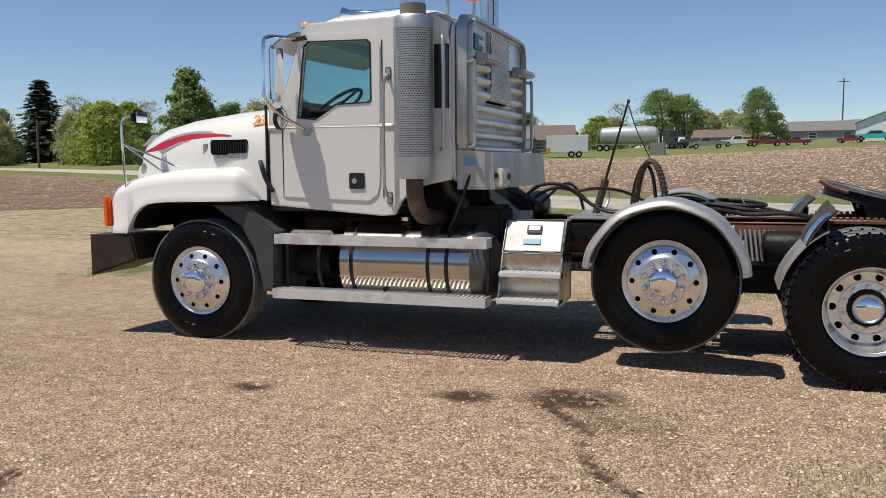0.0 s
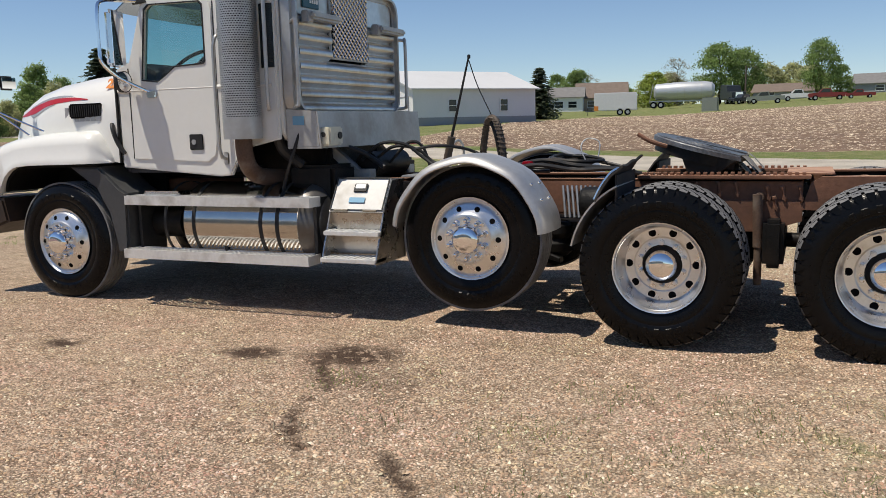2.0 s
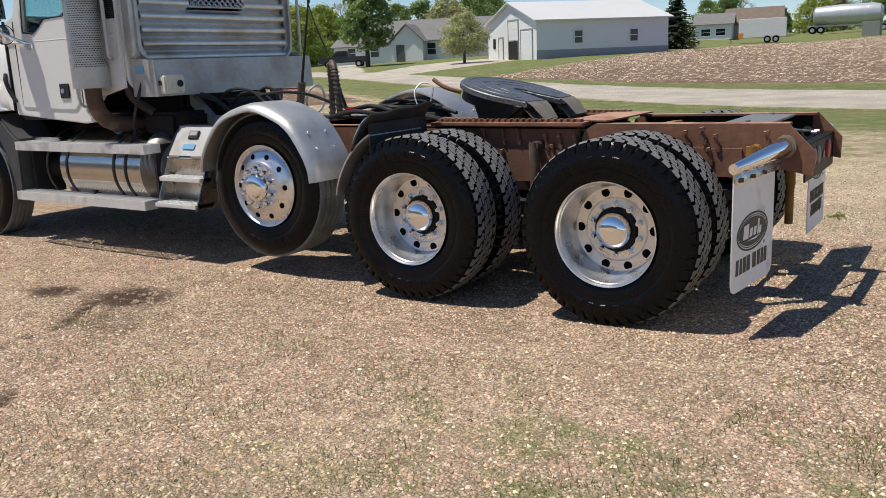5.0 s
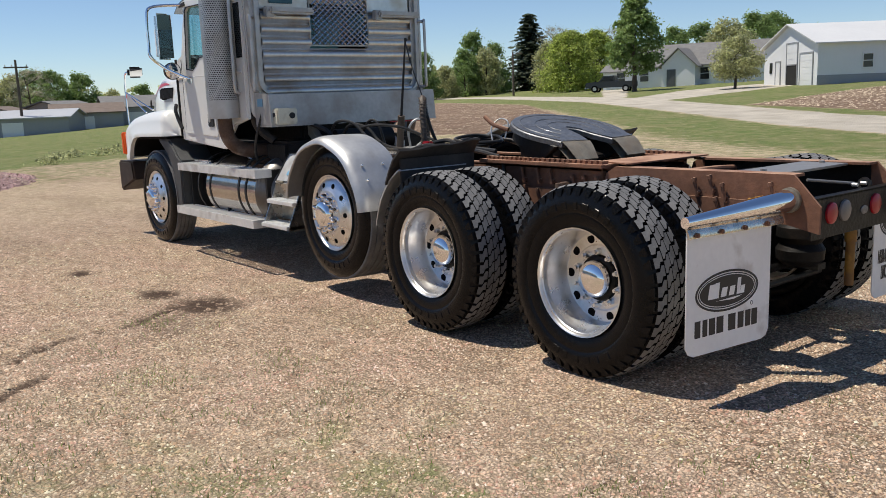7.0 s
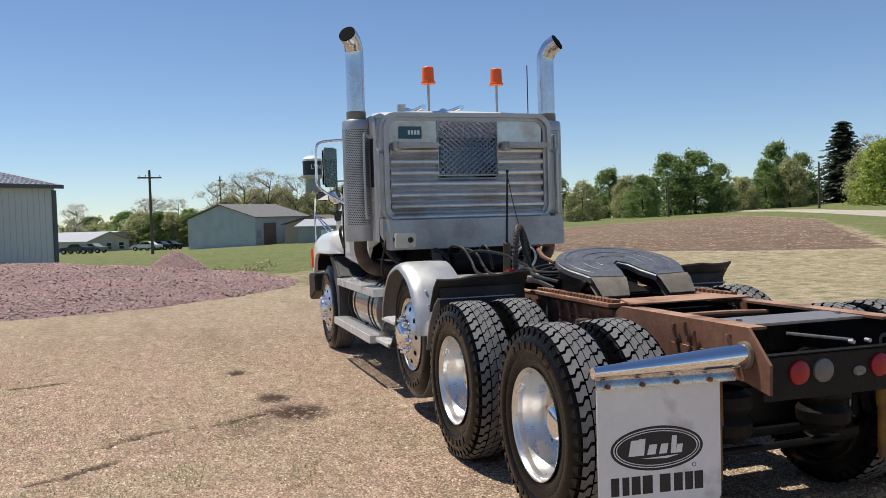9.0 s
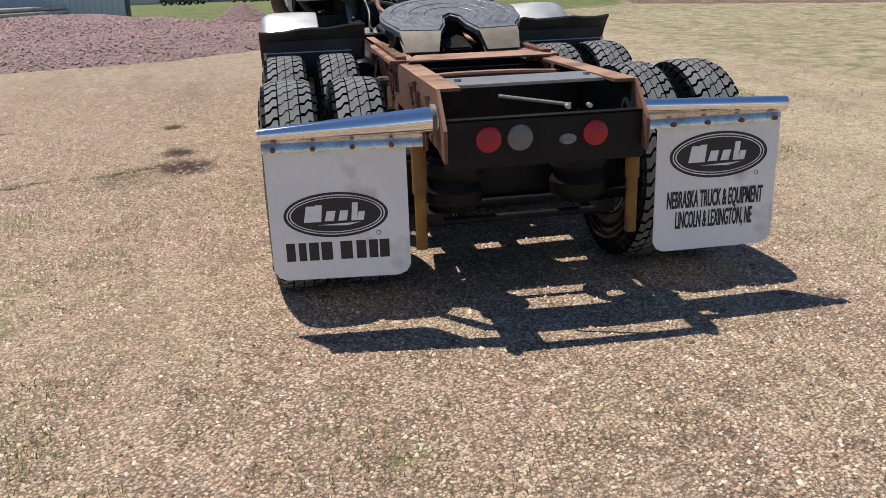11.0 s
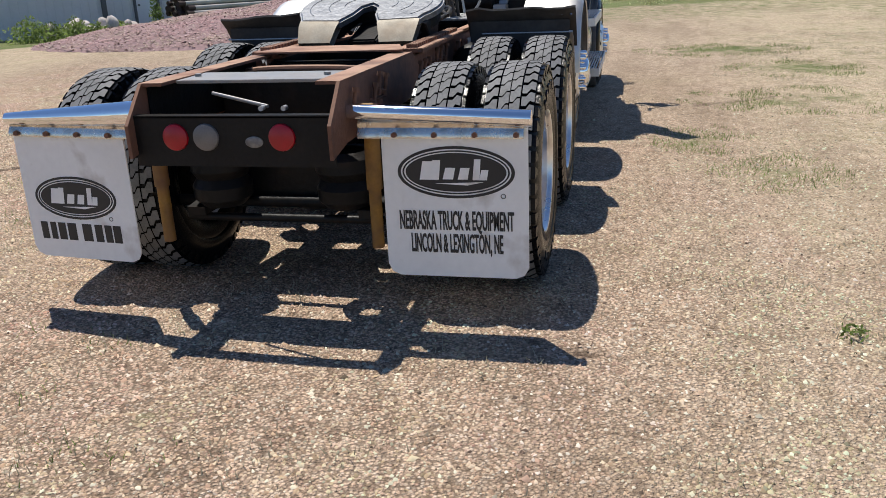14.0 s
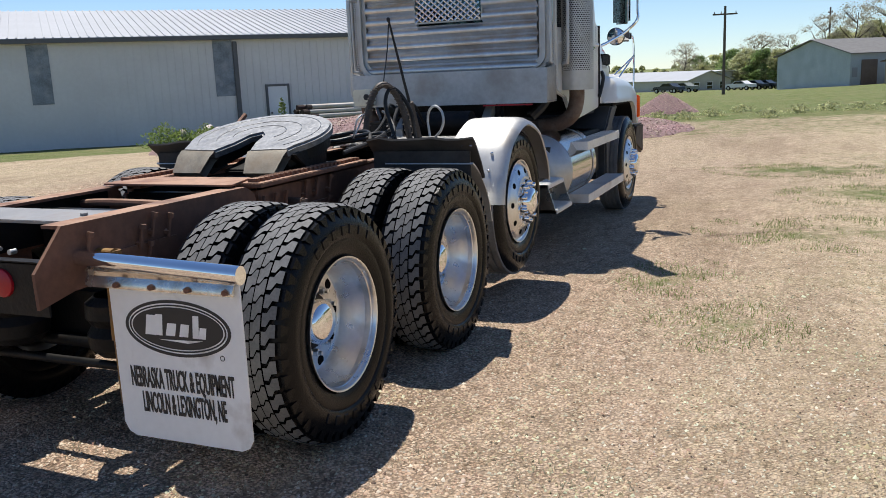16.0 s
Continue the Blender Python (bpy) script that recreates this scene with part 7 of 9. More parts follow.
SPOTS = [
    ("spruce", 0, 0, 44.05, 168, 1.5, 1.95), ("round", 5.7, 3.3, 39.6, 90, 0.97, 1.0), ("bright", 0, 0, 41.1, 128, 1.02, 0.9), ("olive", 0, 0, 42.3, 140, 1.05, 0.8),
    ("bright", 5.7, 3.3, 43.6, 118, 0.98, 0.95), ("bright", 5.7, 3.3, 42.0, 125, 1.0, 0.9), ("olive", 0, 0, 38.9, 140, 1.05, 0.8), ("bare", 0, 0, 38.0, 135, 0.95, 0.9),
    ("small", 4.1, 1.9, 31.9, 77, 0.56, 1.0), ("spruce", 3.0, 1.2, 17.5, 88, 0.55, 1.9), ("round2", 0, 0, 4.6, 165, 1.05, 1.0), ("round2", 0, 0, 3.2, 170, 0.95, 0.95),
    ("round2", 0, 0, -1.3, 150, 0.92, 0.75), ("bare", 0, 0, 7.2, 165, 0.95, 0.9), ("bright", 0, 0, 8.6, 160, 0.8, 1.1), ("olive", 0, 0, 7.6, 168, 0.75, 1.0),
    ("round", 0, 0, 10.4, 150, 0.45, 1.2), ("wild", 3, 1.2, 14.6, 150, 0.75, 1.0), ("wild", 3, 1.2, 16.0, 155, 0.7, 1.1), ("bare", 0, 0, 12.8, 160, 0.65, 1.0), ("wild", 0, 0, 13.6, 150, 0.7, 1.0),
    ("olive", 0, 0, 2.0, 190, 0.95, 1.4), ("olive", 0, 0, 0.4, 195, 0.95, 1.5), ("olive", 0, 0, -0.6, 180, 0.8, 1.2), ("wild", 0, 0, -2.4, 155, 0.6, 0.9),
    ("olive", 6.4, 4.4, 62.5, 118, 0.7, 1.0), ("wild", 6.4, 4.4, 60.8, 135, 0.85, 1.0), ("olive", 6.4, 4.4, 59.6, 130, 0.8, 0.9), ("wild", 6.4, 4.4, 58.6, 122, 0.66, 1.0),
    ("wild", 6.4, 4.4, 57.0, 128, 0.98, 1.0), ("wild", 6.4, 4.4, 55.3, 130, 1.02, 1.0), ("wild", 6.4, 4.4, 53.9, 133, 0.85, 0.9), ("olive", 6.4, 4.4, 52.4, 140, 0.66, 1.0),
    ("wild", 6.4, 4.4, 51.0, 145, 0.9, 0.9), ("olive", 6.4, 4.4, 49.6, 146, 1.0, 0.8), ("wild", 6.4, 4.4, 49.0, 160, 1.05, 0.8), ("bare", 6.4, 4.4, 44.9, 150, 1.1, 0.9),
    ("wild", 6.4, 4.4, 50.4, 155, 1.25, 0.8), ("bare", 6.4, 4.4, 65.2, 140, 0.7, 1.0), ("wild", 6.4, 4.4, 66.5, 140, 0.7, 1.0), ("wild", 6.4, 4.4, 64.2, 132, 0.75, 1.0),
    ("wild", 5.7, 3.3, 37.0, 140, 0.95, 1.0), ("wild", 5.7, 3.3, 35.4, 145, 1.0, 1.1), ("olive", 5.7, 3.3, 33.8, 135, 1.05, 1.1), ("wild", 5.7, 3.3, 32.2, 140, 1.05, 1.1),
    ("round2", 4.1, 1.9, 30.2, 150, 0.95, 1.0), ("wild", 4.1, 1.9, 28.0, 155, 0.8, 1.0), ("wild", 4.1, 1.9, 25.5, 150, 0.75, 1.0), ("bare", 4.1, 1.9, 41.5, 150, 0.9, 1.0), ("wild", 4.1, 1.9, 42.6, 150, 0.9, 1.0),
    ("bare", 5.7, 3.3, 85.5, 150, 0.8, 1.0), ("bare", 5.7, 3.3, 84.0, 155, 0.85, 1.1), ("bare", 5.7, 3.3, 82.3, 150, 0.8, 1.0), ("olive", 5.7, 3.3, 81.6, 140, 0.55, 1.1), ("wild", 5.7, 3.3, 79.6, 145, 0.62, 1.1),
    ("bare", 5.7, 3.3, 77.6, 120, 0.85, 1.1), ("wild", 5.7, 3.3, 76.4, 128, 0.85, 1.0), ("wild", 5.7, 3.3, 74.8, 130, 0.8, 1.0), ("olive", 5.7, 3.3, 73.0, 135, 0.6, 1.1), ("wild", 5.7, 3.3, 71.2, 135, 0.6, 1.1), ("wild", 5.7, 3.3, 69.4, 138, 0.6, 1.1),
    ("olive", 6.4, 4.4, 91.2, 170, 0.75, 1.1), ("olive", 6.4, 4.4, 89.8, 165, 0.8, 1.0), ("bare", 6.4, 4.4, 90.6, 175, 1.0, 1.0), ("wild", 6.4, 4.4, 88.6, 165, 0.7, 1.2), ("olive", 6.4, 4.4, 87.2, 160, 0.8, 1.0), ("wild", 6.4, 4.4, 86.0, 160, 0.95, 1.0), ("bare", 6.4, 4.4, 85.2, 160, 1.15, 1.0), ("bare", 6.4, 4.4, 83.4, 165, 1.1, 1.0),
    ("wild", 6.4, 4.4, 94.6, 190, 0.75, 1.0), ("bare", 6.4, 4.4, 95.4, 190, 0.9, 0.9), ("olive", 5.4, 10.5, 93.2, 175, 0.8, 1.0), ("wild", 5.4, 10.5, 86.6, 165, 1.1, 1.0), ("wild", 5.4, 10.5, 84.9, 165, 1.1, 1.0),
    ("bare", 6.2, 4.0, 95.2, 175, 0.95, 1.0), ("olive", 6.2, 4.0, 94.2, 178, 0.65, 1.2), ("olive", 6.2, 4.0, 93.2, 176, 0.7, 1.2), ("wild", 6.2, 4.0, 92.3, 172, 0.8, 1.1), ("olive", 6.2, 4.0, 91.4, 168, 0.9, 1.1), ("bare", 6.2, 4.0, 91.0, 176, 1.05, 1.0), ("wild", 6.2, 4.0, 90.4, 165, 0.8, 1.1), ("olive", 6.2, 4.0, 89.5, 166, 0.85, 1.1), ("bare", 6.2, 4.0, 89.2, 170, 1.0, 1.0), ("wild", 6.2, 4.0, 88.4, 168, 0.8, 1.1), ("bare", 6.2, 4.0, 86.6, 140, 1.1, 1.0), ("olive", 6.2, 4.0, 85.8, 142, 1.0, 1.0), ("bare", 6.2, 4.0, 85.0, 138, 1.2, 0.9), ("olive", 6.2, 4.0, 84.2, 145, 1.1, 1.0), ("bare", 6.2, 4.0, 83.4, 140, 1.2, 1.0), ("olive", 6.2, 4.0, 82.4, 145, 1.1, 1.0), ("bare", 6.2, 4.0, 81.6, 140, 1.15, 0.9), ("olive", 6.2, 4.0, 80.6, 140, 0.9, 1.1), ("olive", 6.2, 4.0, 78.9, 138, 1.0, 1.0), ("wild", 6.2, 4.0, 77.8, 140, 0.95, 1.0),
    ("bare", 5.4, 10.5, 101.8, 200, 0.35, 1.4), ("bare", 5.4, 10.5, 103.4, 200, 0.35, 1.4), ("wild", 5.4, 10.5, 139.9, 70, 0.62, 1.0),
]
for key, ox, oy, b, d, s, w in SPOTS:
    x, y = polar(ox, oy, b, d)
    put_tree(protos[key], x, y, s * rt.uniform(0.97, 1.04), rt.uniform(0, 360), w)
for proto in protos.values():
    for o in (*proto.children_recursive, proto):
        bpy.data.objects.remove(o)


# far woods along the skyline, one uncountable belt
def far_woods():
    rng = np.random.default_rng(21)
    cs, ns, ss = [], [], []
    for k in range(330):
        b = rng.uniform(-25, 118)
        d = rng.uniform(230, 300)
        x, y = polar(3, 5, b, d)
        h = rng.uniform(4.5, 9.0) * (0.75 if b > 95 or b < 20 else 1)
        c, n, s = crown_points(rng, h, h * 1.1, 0.3, 10, 120, 0.6, 0.15)
        cs.append(c + (x, y, gz(x, y) - 0.3)), ns.append(n), ss.append(s)
    me = quads("far_woods", np.concatenate(cs), np.concatenate(ns), np.concatenate(ss), rng, LEAF["olive"])
    return tagged(new("far_woods", me), "belt of hazy green woods along the skyline", "woods", kind="stuff")


far_woods()


# buildings
def gable_building(name, label, category, x, y, yaw, length, width, eave, ridge, wall_m, roof_m, base=None, lift=0.0, over=0.35):
    """A gabled building: length along its own x, the front wall at y = 0, body behind it. Returns the thing."""
    z0 = gz(x, y) - 0.1 + lift
    ob = thing(name, (x, y, z0), label, category)
    ob.rotation_euler[2] = radians(yaw)
    for nm, bmf in (("front_wall", lambda bm: box(bm, 0, length, 0, 0.15, -0.6, eave)), ("back_wall", lambda bm: box(bm, 0, length, width - 0.15, width, -0.6, eave))):
        bm = bmesh.new()
        bmf(bm)
        part(nm, bm, wall_m, ob)
    for a in (0.002, length - 0.152):
        bm = bmesh.new()
        prism(bm, [(0.15, -0.6), (width - 0.15, -0.6), (width - 0.15, eave), (width / 2, ridge), (0.15, eave)], a, a + 0.15, plane="yz")
        part("end_wall", bm, wall_m, ob)
    slope = (ridge - eave) / (width / 2)
    for s in (0, 1):
        bm = bmesh.new()
        y0, y1 = (-over, width / 2) if s == 0 else (width + over, width / 2)
        zl = eave - slope * over + 0.03
        prism(bm, [(y0, zl), (y1, ridge + 0.03), (y1, ridge + 0.13), (y0, zl + 0.1)], -over, length + over, plane="yz")
        part("roof", bm, roof_m, ob)
    if base:
        bm = bmesh.new()
        box(bm, -0.02, length + 0.02, -0.025, -0.003, -0.6, base[0])
        part("wainscot", bm, base[1], ob)
    return ob


def window(parent, x, z, w, h, y=-0.02, side="front", frame_m="sidingwhite", cross=True, pane_m="windowdark"):
    def place(bm):
        if side == "end":
            bmesh.ops.transform(bm, matrix=pose(0, 0, 0, 0, 0, -90), verts=bm.verts)
    bm = bmesh.new()
    prism(bm, [(x - w / 2 - 0.08, z - 0.08), (x + w / 2 + 0.08, z - 0.08), (x + w / 2 + 0.08, z + h + 0.08), (x - w / 2 - 0.08, z + h + 0.08)], y - 0.05, y, 0, 1, [[(x - w / 2, z), (x + w / 2, z), (x + w / 2, z + h), (x - w / 2, z + h)]])
    if cross:
        box(bm, x - w / 2, x + w / 2, y - 0.04, y, z + h / 2 - 0.03, z + h / 2 + 0.03)
    place(bm)
    wd = part("window", bm, M[frame_m], parent)
    bm = bmesh.new()
    box(bm, x - w / 2, x + w / 2, y - 0.012, y + 0.01, z, z + h)
    place(bm)
    part("pane", bm, M[pane_m], wd)


# white garage: front long wall, gable end towards the drive
gl = gable_building("garage", "white metal garage with grey wainscot and open overhead door", "garage", -29.2, 66.9, 53, 12.8, 10.4, 3.3, 5.0, M["sidingwhite"], M["roofwhite"], (0.85, M["wainscot"]))
window(gl, 3.9, 1.35, 0.75, 1.0)
window(gl, 9.3, 1.35, 0.75, 1.0)
# The open doorway is a black panel; its dark inside is painted on.
for nm, y0, y1, z0, z1, m, lb in (("overhead_door", 3.6, 5.6, 0.0, 1.75, "doordark", "open overhead doorway, dark inside"), ("overhead_door", 3.6, 5.6, 1.75, 3.5, "sidingwhite", "half raised white overhead door"), ("overhead_door", 0.8, 3.0, 0.0, 2.6, "sidingwhite", "closed white overhead door"), ("walk_door", 6.9, 7.8, 0.0, 2.1, "sidingwhite", "white walk door")):
    bm = bmesh.new()
    box(bm, -0.05, -0.005, y0, y1, z0, z1, 0.01)
    if m == "sidingwhite":
        for k in range(1, int((z1 - z0) / 0.5) + 1):
            box(bm, -0.06, -0.05, y0 + 0.05, y1 - 0.05, z0 + 0.5 * k - 0.49, z0 + 0.5 * k - 0.03)
    dr = part(nm, bm, M[m], gl, lb)
    bm = bmesh.new()
    prism(bm, [(y0 - 0.1, z0), (y0 - 0.1, z1 + 0.1), (y1 + 0.1, z1 + 0.1), (y1 + 0.1, z0), (y1, z0), (y1, z1), (y0, z1), (y0, z0)], -0.08, -0.001, plane="yz")
    part("frame", bm, M["wainscot"], dr)
bm = bmesh.new()
box(bm, -0.06, -0.01, 8.6, 9.1, 1.2, 2.1)
part("window", bm, M["windowdark"], gl)

# house with a gabled porch
hs = gable_building("house", "white house with grey shingle roof beyond the road", "house", -61.5, 83.5, 20, 17, 8.5, 2.6, 5.0, M["sidingwhite"], M["shingle"])
for xx in (2.0, 9.0, 12.5):
    window(hs, xx, 0.9, 1.0, 1.3)
bm = bmesh.new()
prism(bm, [(4.6, -0.5), (8.4, -0.5), (8.4, 2.5), (6.5, 4.3), (4.6, 2.5)], -1.8, 0.0)
porch = part("porch_gable", bm, M["sidingwhite"], hs)
for s in (0, 1):
    bm = bmesh.new()
    a, b = (4.2, 6.5) if s == 0 else (8.8, 6.5)
    prism(bm, [(a, 2.25), (b, 4.35), (b, 4.47), (a, 2.37)], -2.1, 2.4)
    part("roof", bm, M["shingle"], porch)
bm = bmesh.new()
box(bm, 5.2, 6.2, -1.84, -1.8, 0, 2.1)
part("door", bm, M["trimdark"], porch)
g2 = gable_building("house", "low white house wing behind the round tree", "house", -66.3, 84.6, 20, 4.6, 7, 2.3, 3.6, M["sidingwhite"], M["shingle"])
window(g2, 2.3, 0.9, 1.0, 1.2)

# big grey metal shed beside the lot
u0 = SHED_AT - SHED_DIR * 30
sh = gable_building("metal_shed", "long grey ribbed metal shed with pale metal roof", "shed", u0[0], u0[1], 138, 47.6, 16, 4.02, 5.6, M["metalgrey"], M["metalroof"], None, lift=0.05 + gz(*SHED_AT) - gz(*u0), over=0.25)
bm = bmesh.new()
for k in range(1, 158):
    x = 0.3 * k
    box(bm, x - 0.025, x + 0.025, -0.022, -0.002, -0.3, 3.97)
tagged(part("wall_rib", bm, M["metalgrey"], sh), kind="stuff")
bm = bmesh.new()
for k in range(0, 159):
    x = 0.3 * k
    prism(bm, [(-0.25, 4.02 - 0.05 + 0.13), (8.0, 5.735), (8.0, 5.77), (-0.25, 4.02 - 0.05 + 0.165)], x - 0.03, x + 0.03, plane="yz")
tagged(part("roof_rib", bm, M["metalroof"], sh), kind="stuff")
bm = bmesh.new()
box(bm, -0.25, 47.85, -0.32, -0.22, 3.92, 4.08)
part("gutter", bm, M["trimdark"], sh, "dark gutter along the eave")


def shed_run(bearing, start=(5.42, 10.53)):
    """Metres along the shed's front wall at which a bearing from a point meets it."""
    w = np.array((-math.sin(radians(bearing)), math.cos(radians(bearing))))
    a = np.array([[w[0], -SHED_DIR[0]], [w[1], -SHED_DIR[1]]])
    return float(np.linalg.solve(a, u0 - np.array(start))[1])


for b0, b1 in ((138.5, 137.3), (127.7, 126.5)):
    x0, x1 = sorted((shed_run(b0), shed_run(b1)))
    bm = bmesh.new()
    box(bm, x0, x1, -0.035, -0.006, 1.75, 3.9)
    part("light_panel", bm, M["metalpanel"], sh, "dark translucent wall panel")
xd = shed_run(126.35)
bm = bmesh.new()
box(bm, xd - 0.09, xd + 0.09, -0.12, -0.01, -0.3, 3.85, 0.02)
part("downspout", bm, M["trimdark"], sh, "dark downspout")
bm = bmesh.new()
box(bm, 47.45, 47.66, -0.06, -0.004, -0.3, 3.85)
part("corner_trim", bm, M["trimdark"], sh)
x0, x1 = sorted((shed_run(124.55), shed_run(123.15)))
bm = bmesh.new()
box(bm, x0 + 0.05, x1 - 0.05, -0.07, -0.01, 0.0, 2.05)
dr = part("walk_door", bm, M["sidingwhite"], sh, "white walk door")
bm = bmesh.new()
prism(bm, [(x0 - 0.04, 0), (x0 - 0.04, 2.14), (x1 + 0.04, 2.14), (x1 + 0.04, 0), (x1 - 0.05, 0), (x1 - 0.05, 2.05), (x0 + 0.05, 2.05), (x0 + 0.05, 0)], -0.09, -0.004)
part("frame", bm, M["trimdark"], dr)
bm = bmesh.new()
cyl(bm, (x0 + 0.14, -0.12, 1.0), (x0 + 0.14, -0.07, 1.0), 0.04)
part("knob", bm, M["trimdark"], dr)

# blue and tan sheds to the west
bx, by = polar(6.4, 4.4, 88.3, 92)
bs = gable_building("blue_shed", "faded blue block shed with grey gable roof", "shed", -96.5, 14.5, 133, 10.0, 11.0, 3.5, 5.1, M["blueshed"], M["shingle"])
for xx, w, z, h, m in ((2.6, 2.2, 0, 2.8, "shinglebrown"), (0.6, 0.7, 1.0, 1.0, "wainscot")):
    bm = bmesh.new()
    box(bm, xx - w / 2, xx + w / 2, -0.06, -0.004, z, z + h)
    part("door", bm, M[m], bs)
bm = bmesh.new()
box(bm, 6.0, 7.8, -1.8, -0.5, -0.3, 1.4, 0.1)
tagged(part("propane_box", bm, M["wainscot"], bs), "grey utility box by the wall")
for b, d, ln, wd, ev, rg, wm, rm, yaw in ((80.9, 96, 9, 6, 2.0, 2.7, "wainscot", "metalroof", 60), (78.0, 98, 6, 7, 2.1, 3.0, "tanwall", "shinglebrown", 150), (76.6, 99, 7, 6, 2.0, 2.9, "wainscot", "shinglebrown", 75), (75.2, 101, 6, 8, 2.1, 3.2, "tanwall", "shingle", 130), (73.5, 104, 8, 7, 2.2, 3.4, "wainscot", "shingle", 80)):
    x, y = polar(5.7, 3.3, b, d)
    s = gable_building("storage_shed", "low weathered storage shed among trees", "shed", x, y, yaw, ln, wd, ev, rg, M[wm], M[rm])
    bm = bmesh.new()
    box(bm, ln * 0.3, ln * 0.3 + 2.0, -0.06, -0.004, -0.2, 1.6)
    part("door", bm, M["sidingwhite"], s)
# low office building and hall to the south-west
of = gable_building("office", "low white office building with pale grey roof", "office", -148.0, -1.7, 233, 32, 10, 1.9, 3.3, M["tanwhite"], M["metalroof"])
for xx in (-2.0, -5.0, -8.0):
    window(of, xx, 0.4, 1.2, 1.1, 0.0, "end")
gable_building("hall", "long white flat hall behind the office", "hall", -163, 0.5, 233, 36, 14, 2.9, 3.5, M["tanwhite"], M["roofwhite"])

# houses to the north
for b, d, yaw, ln, wd, ev, rg, wm, rm in ((13.4, 135, 12, 7.5, 7, 2.1, 4.3, "tanwall", "shinglebrown"), (2.6, 160, -4, 9.5, 8, 1.6, 3.0, "wainscot", "shinglebrown"), (-3.0, 165, -8, 14, 8, 1.9, 3.6, "wainscot", "shingle"), (-6.6, 175, -8, 8, 8, 1.9, 3.3, "tanwall", "shinglebrown"), (15.2, 130, 12, 5, 6, 2.2, 3.6, "sidingwhite", "shingle")):
    x, y = polar(0, 0, b, d)
    h = gable_building("house", "low house with brown shingle roof at the street", "house", x, y, yaw, ln, wd, ev, rg, M[wm], M[rm])
    window(h, ln * 0.3, 0.6, 1.2, 0.9)
    window(h, ln * 0.7, 0.6, 1.2, 0.9)
x, y = polar(0, 0, -7.05, 138)
ws = gable_building("white_shed", "white gabled shed near the parked old cars", "shed", x, y, 83 - 90 - 7, 9, 14, 2.3, 5.0, M["sidingwhite"], M["roofwhite"])
ws.rotation_euler[2] = radians(-100)


# water tower
def water_tower(x, y):
    wt = thing("water_tower", (x, y, gz(x, y)), "grey concrete water tower with dark band and white top", "water tower")
    def ring(nm, prof, m, label=""):
        bm = bmesh.new()
        lathe(bm, prof, 28, pose(0, 0, 0, -90, 0, 0))
        return part(nm, bm, m, wt, label)
    ring("shaft", [(-2, 3.7), (21.5, 3.2)], M["towershaft"])
    ring("collar", [(21.2, 3.2), (22.0, 4.9), (22.9, 4.9), (22.9, 3.9)], M["concrete"])
    ring("tank", [(22.6, 3.9), (23.6, 4.1), (29.0, 4.2)], M["towerdark"], "dark band of the tank")
    ring("roof", [(29.0, 4.2), (29.8, 4.15), (30.6, 3.5), (31.3, 1.6), (31.4, 0.0)], M["sidingwhite"])
    bm = text_mesh("LYN", 2.6, bold=0.05)
    # bent round the tank
    for v in bm.verts:
        a = v.co.x / 4.2
        v.co = Vector((math.sin(a) * (4.25 + v.co.z), -math.cos(a) * (4.25 + v.co.z), 26.3 + v.co.y))
    bmesh.ops.transform(bm, matrix=pose(0, 0, 0, 0, 0, 60 + 44), verts=bm.verts)
    part("lettering", bm, M["sidingwhite"], wt)
    bm = bmesh.new()
    cyl(bm, (0.5, 0, 32), (0.5, 0, 34), 0.08)
    part("mast", bm, M["pole"], wt)


water_tower(*polar(5.7, 3.3, 80.35, 372))


def power_pole(x, y, h, arms=1, turn=0.0, lamp=False):
    p = thing("power_pole", (x, y, gz(x, y) - 0.3), "weathered wooden power pole with crossarm", "power pole", "power poles")
    bm = bmesh.new()
    cyl(bm, (0, 0, 0), (0, 0, h + 0.3), 0.16, 0.11, 10)
    part("pole", bm, M["pole"], p)
    for k in range(arms):
        bm = bmesh.new()
        box(bm, -1.1, 1.1, -0.06, 0.06, h - 0.5 - 0.8 * k, h - 0.36 - 0.8 * k)
        arm = part("crossarm", bm, M["pole"], p)
        for xx in (-0.95, -0.35, 0.95):
            bm = bmesh.new()
            cyl(bm, (xx, 0, h - 0.36 - 0.8 * k), (xx, 0, h - 0.16 - 0.8 * k), 0.05, 0.03, 8)
            part("insulator", bm, M["concrete"], arm)
    if lamp:
        bm = bmesh.new()
        tube(bm, [(0, 0, h - 0.2), (0.6, 0, h), (1.3, 0, h)], 0.04, 6, 3)
        box(bm, 1.2, 1.7, -0.12, 0.12, h - 0.08, h + 0.05)
        part("street_light", bm, M["pole"], p)
    p.rotation_euler[2] = radians(turn)


power_pole(-80.1, 3.08, 8.1, 1, 95)
power_pole(*polar(5.7, 3.3, 78.25, 95), 7.4, 1, 80)
power_pole(-135.7, 13.0, 11.2, 2, 15)
power_pole(*polar(0, 0, -6.1, 190), 12, 1, 0)
power_pole(*polar(0, 0, 44.3, 118), 6.0, 0, 0, True)
power_pole(*polar(6.4, 4.4, 57.0, 116), 5.2, 0, 0)
power_pole(*polar(0, 0, 3.0, 150), 6.0, 0, 0, True)
power_pole(*polar(0, 0, 9.6, 170), 4.0, 1, 0)


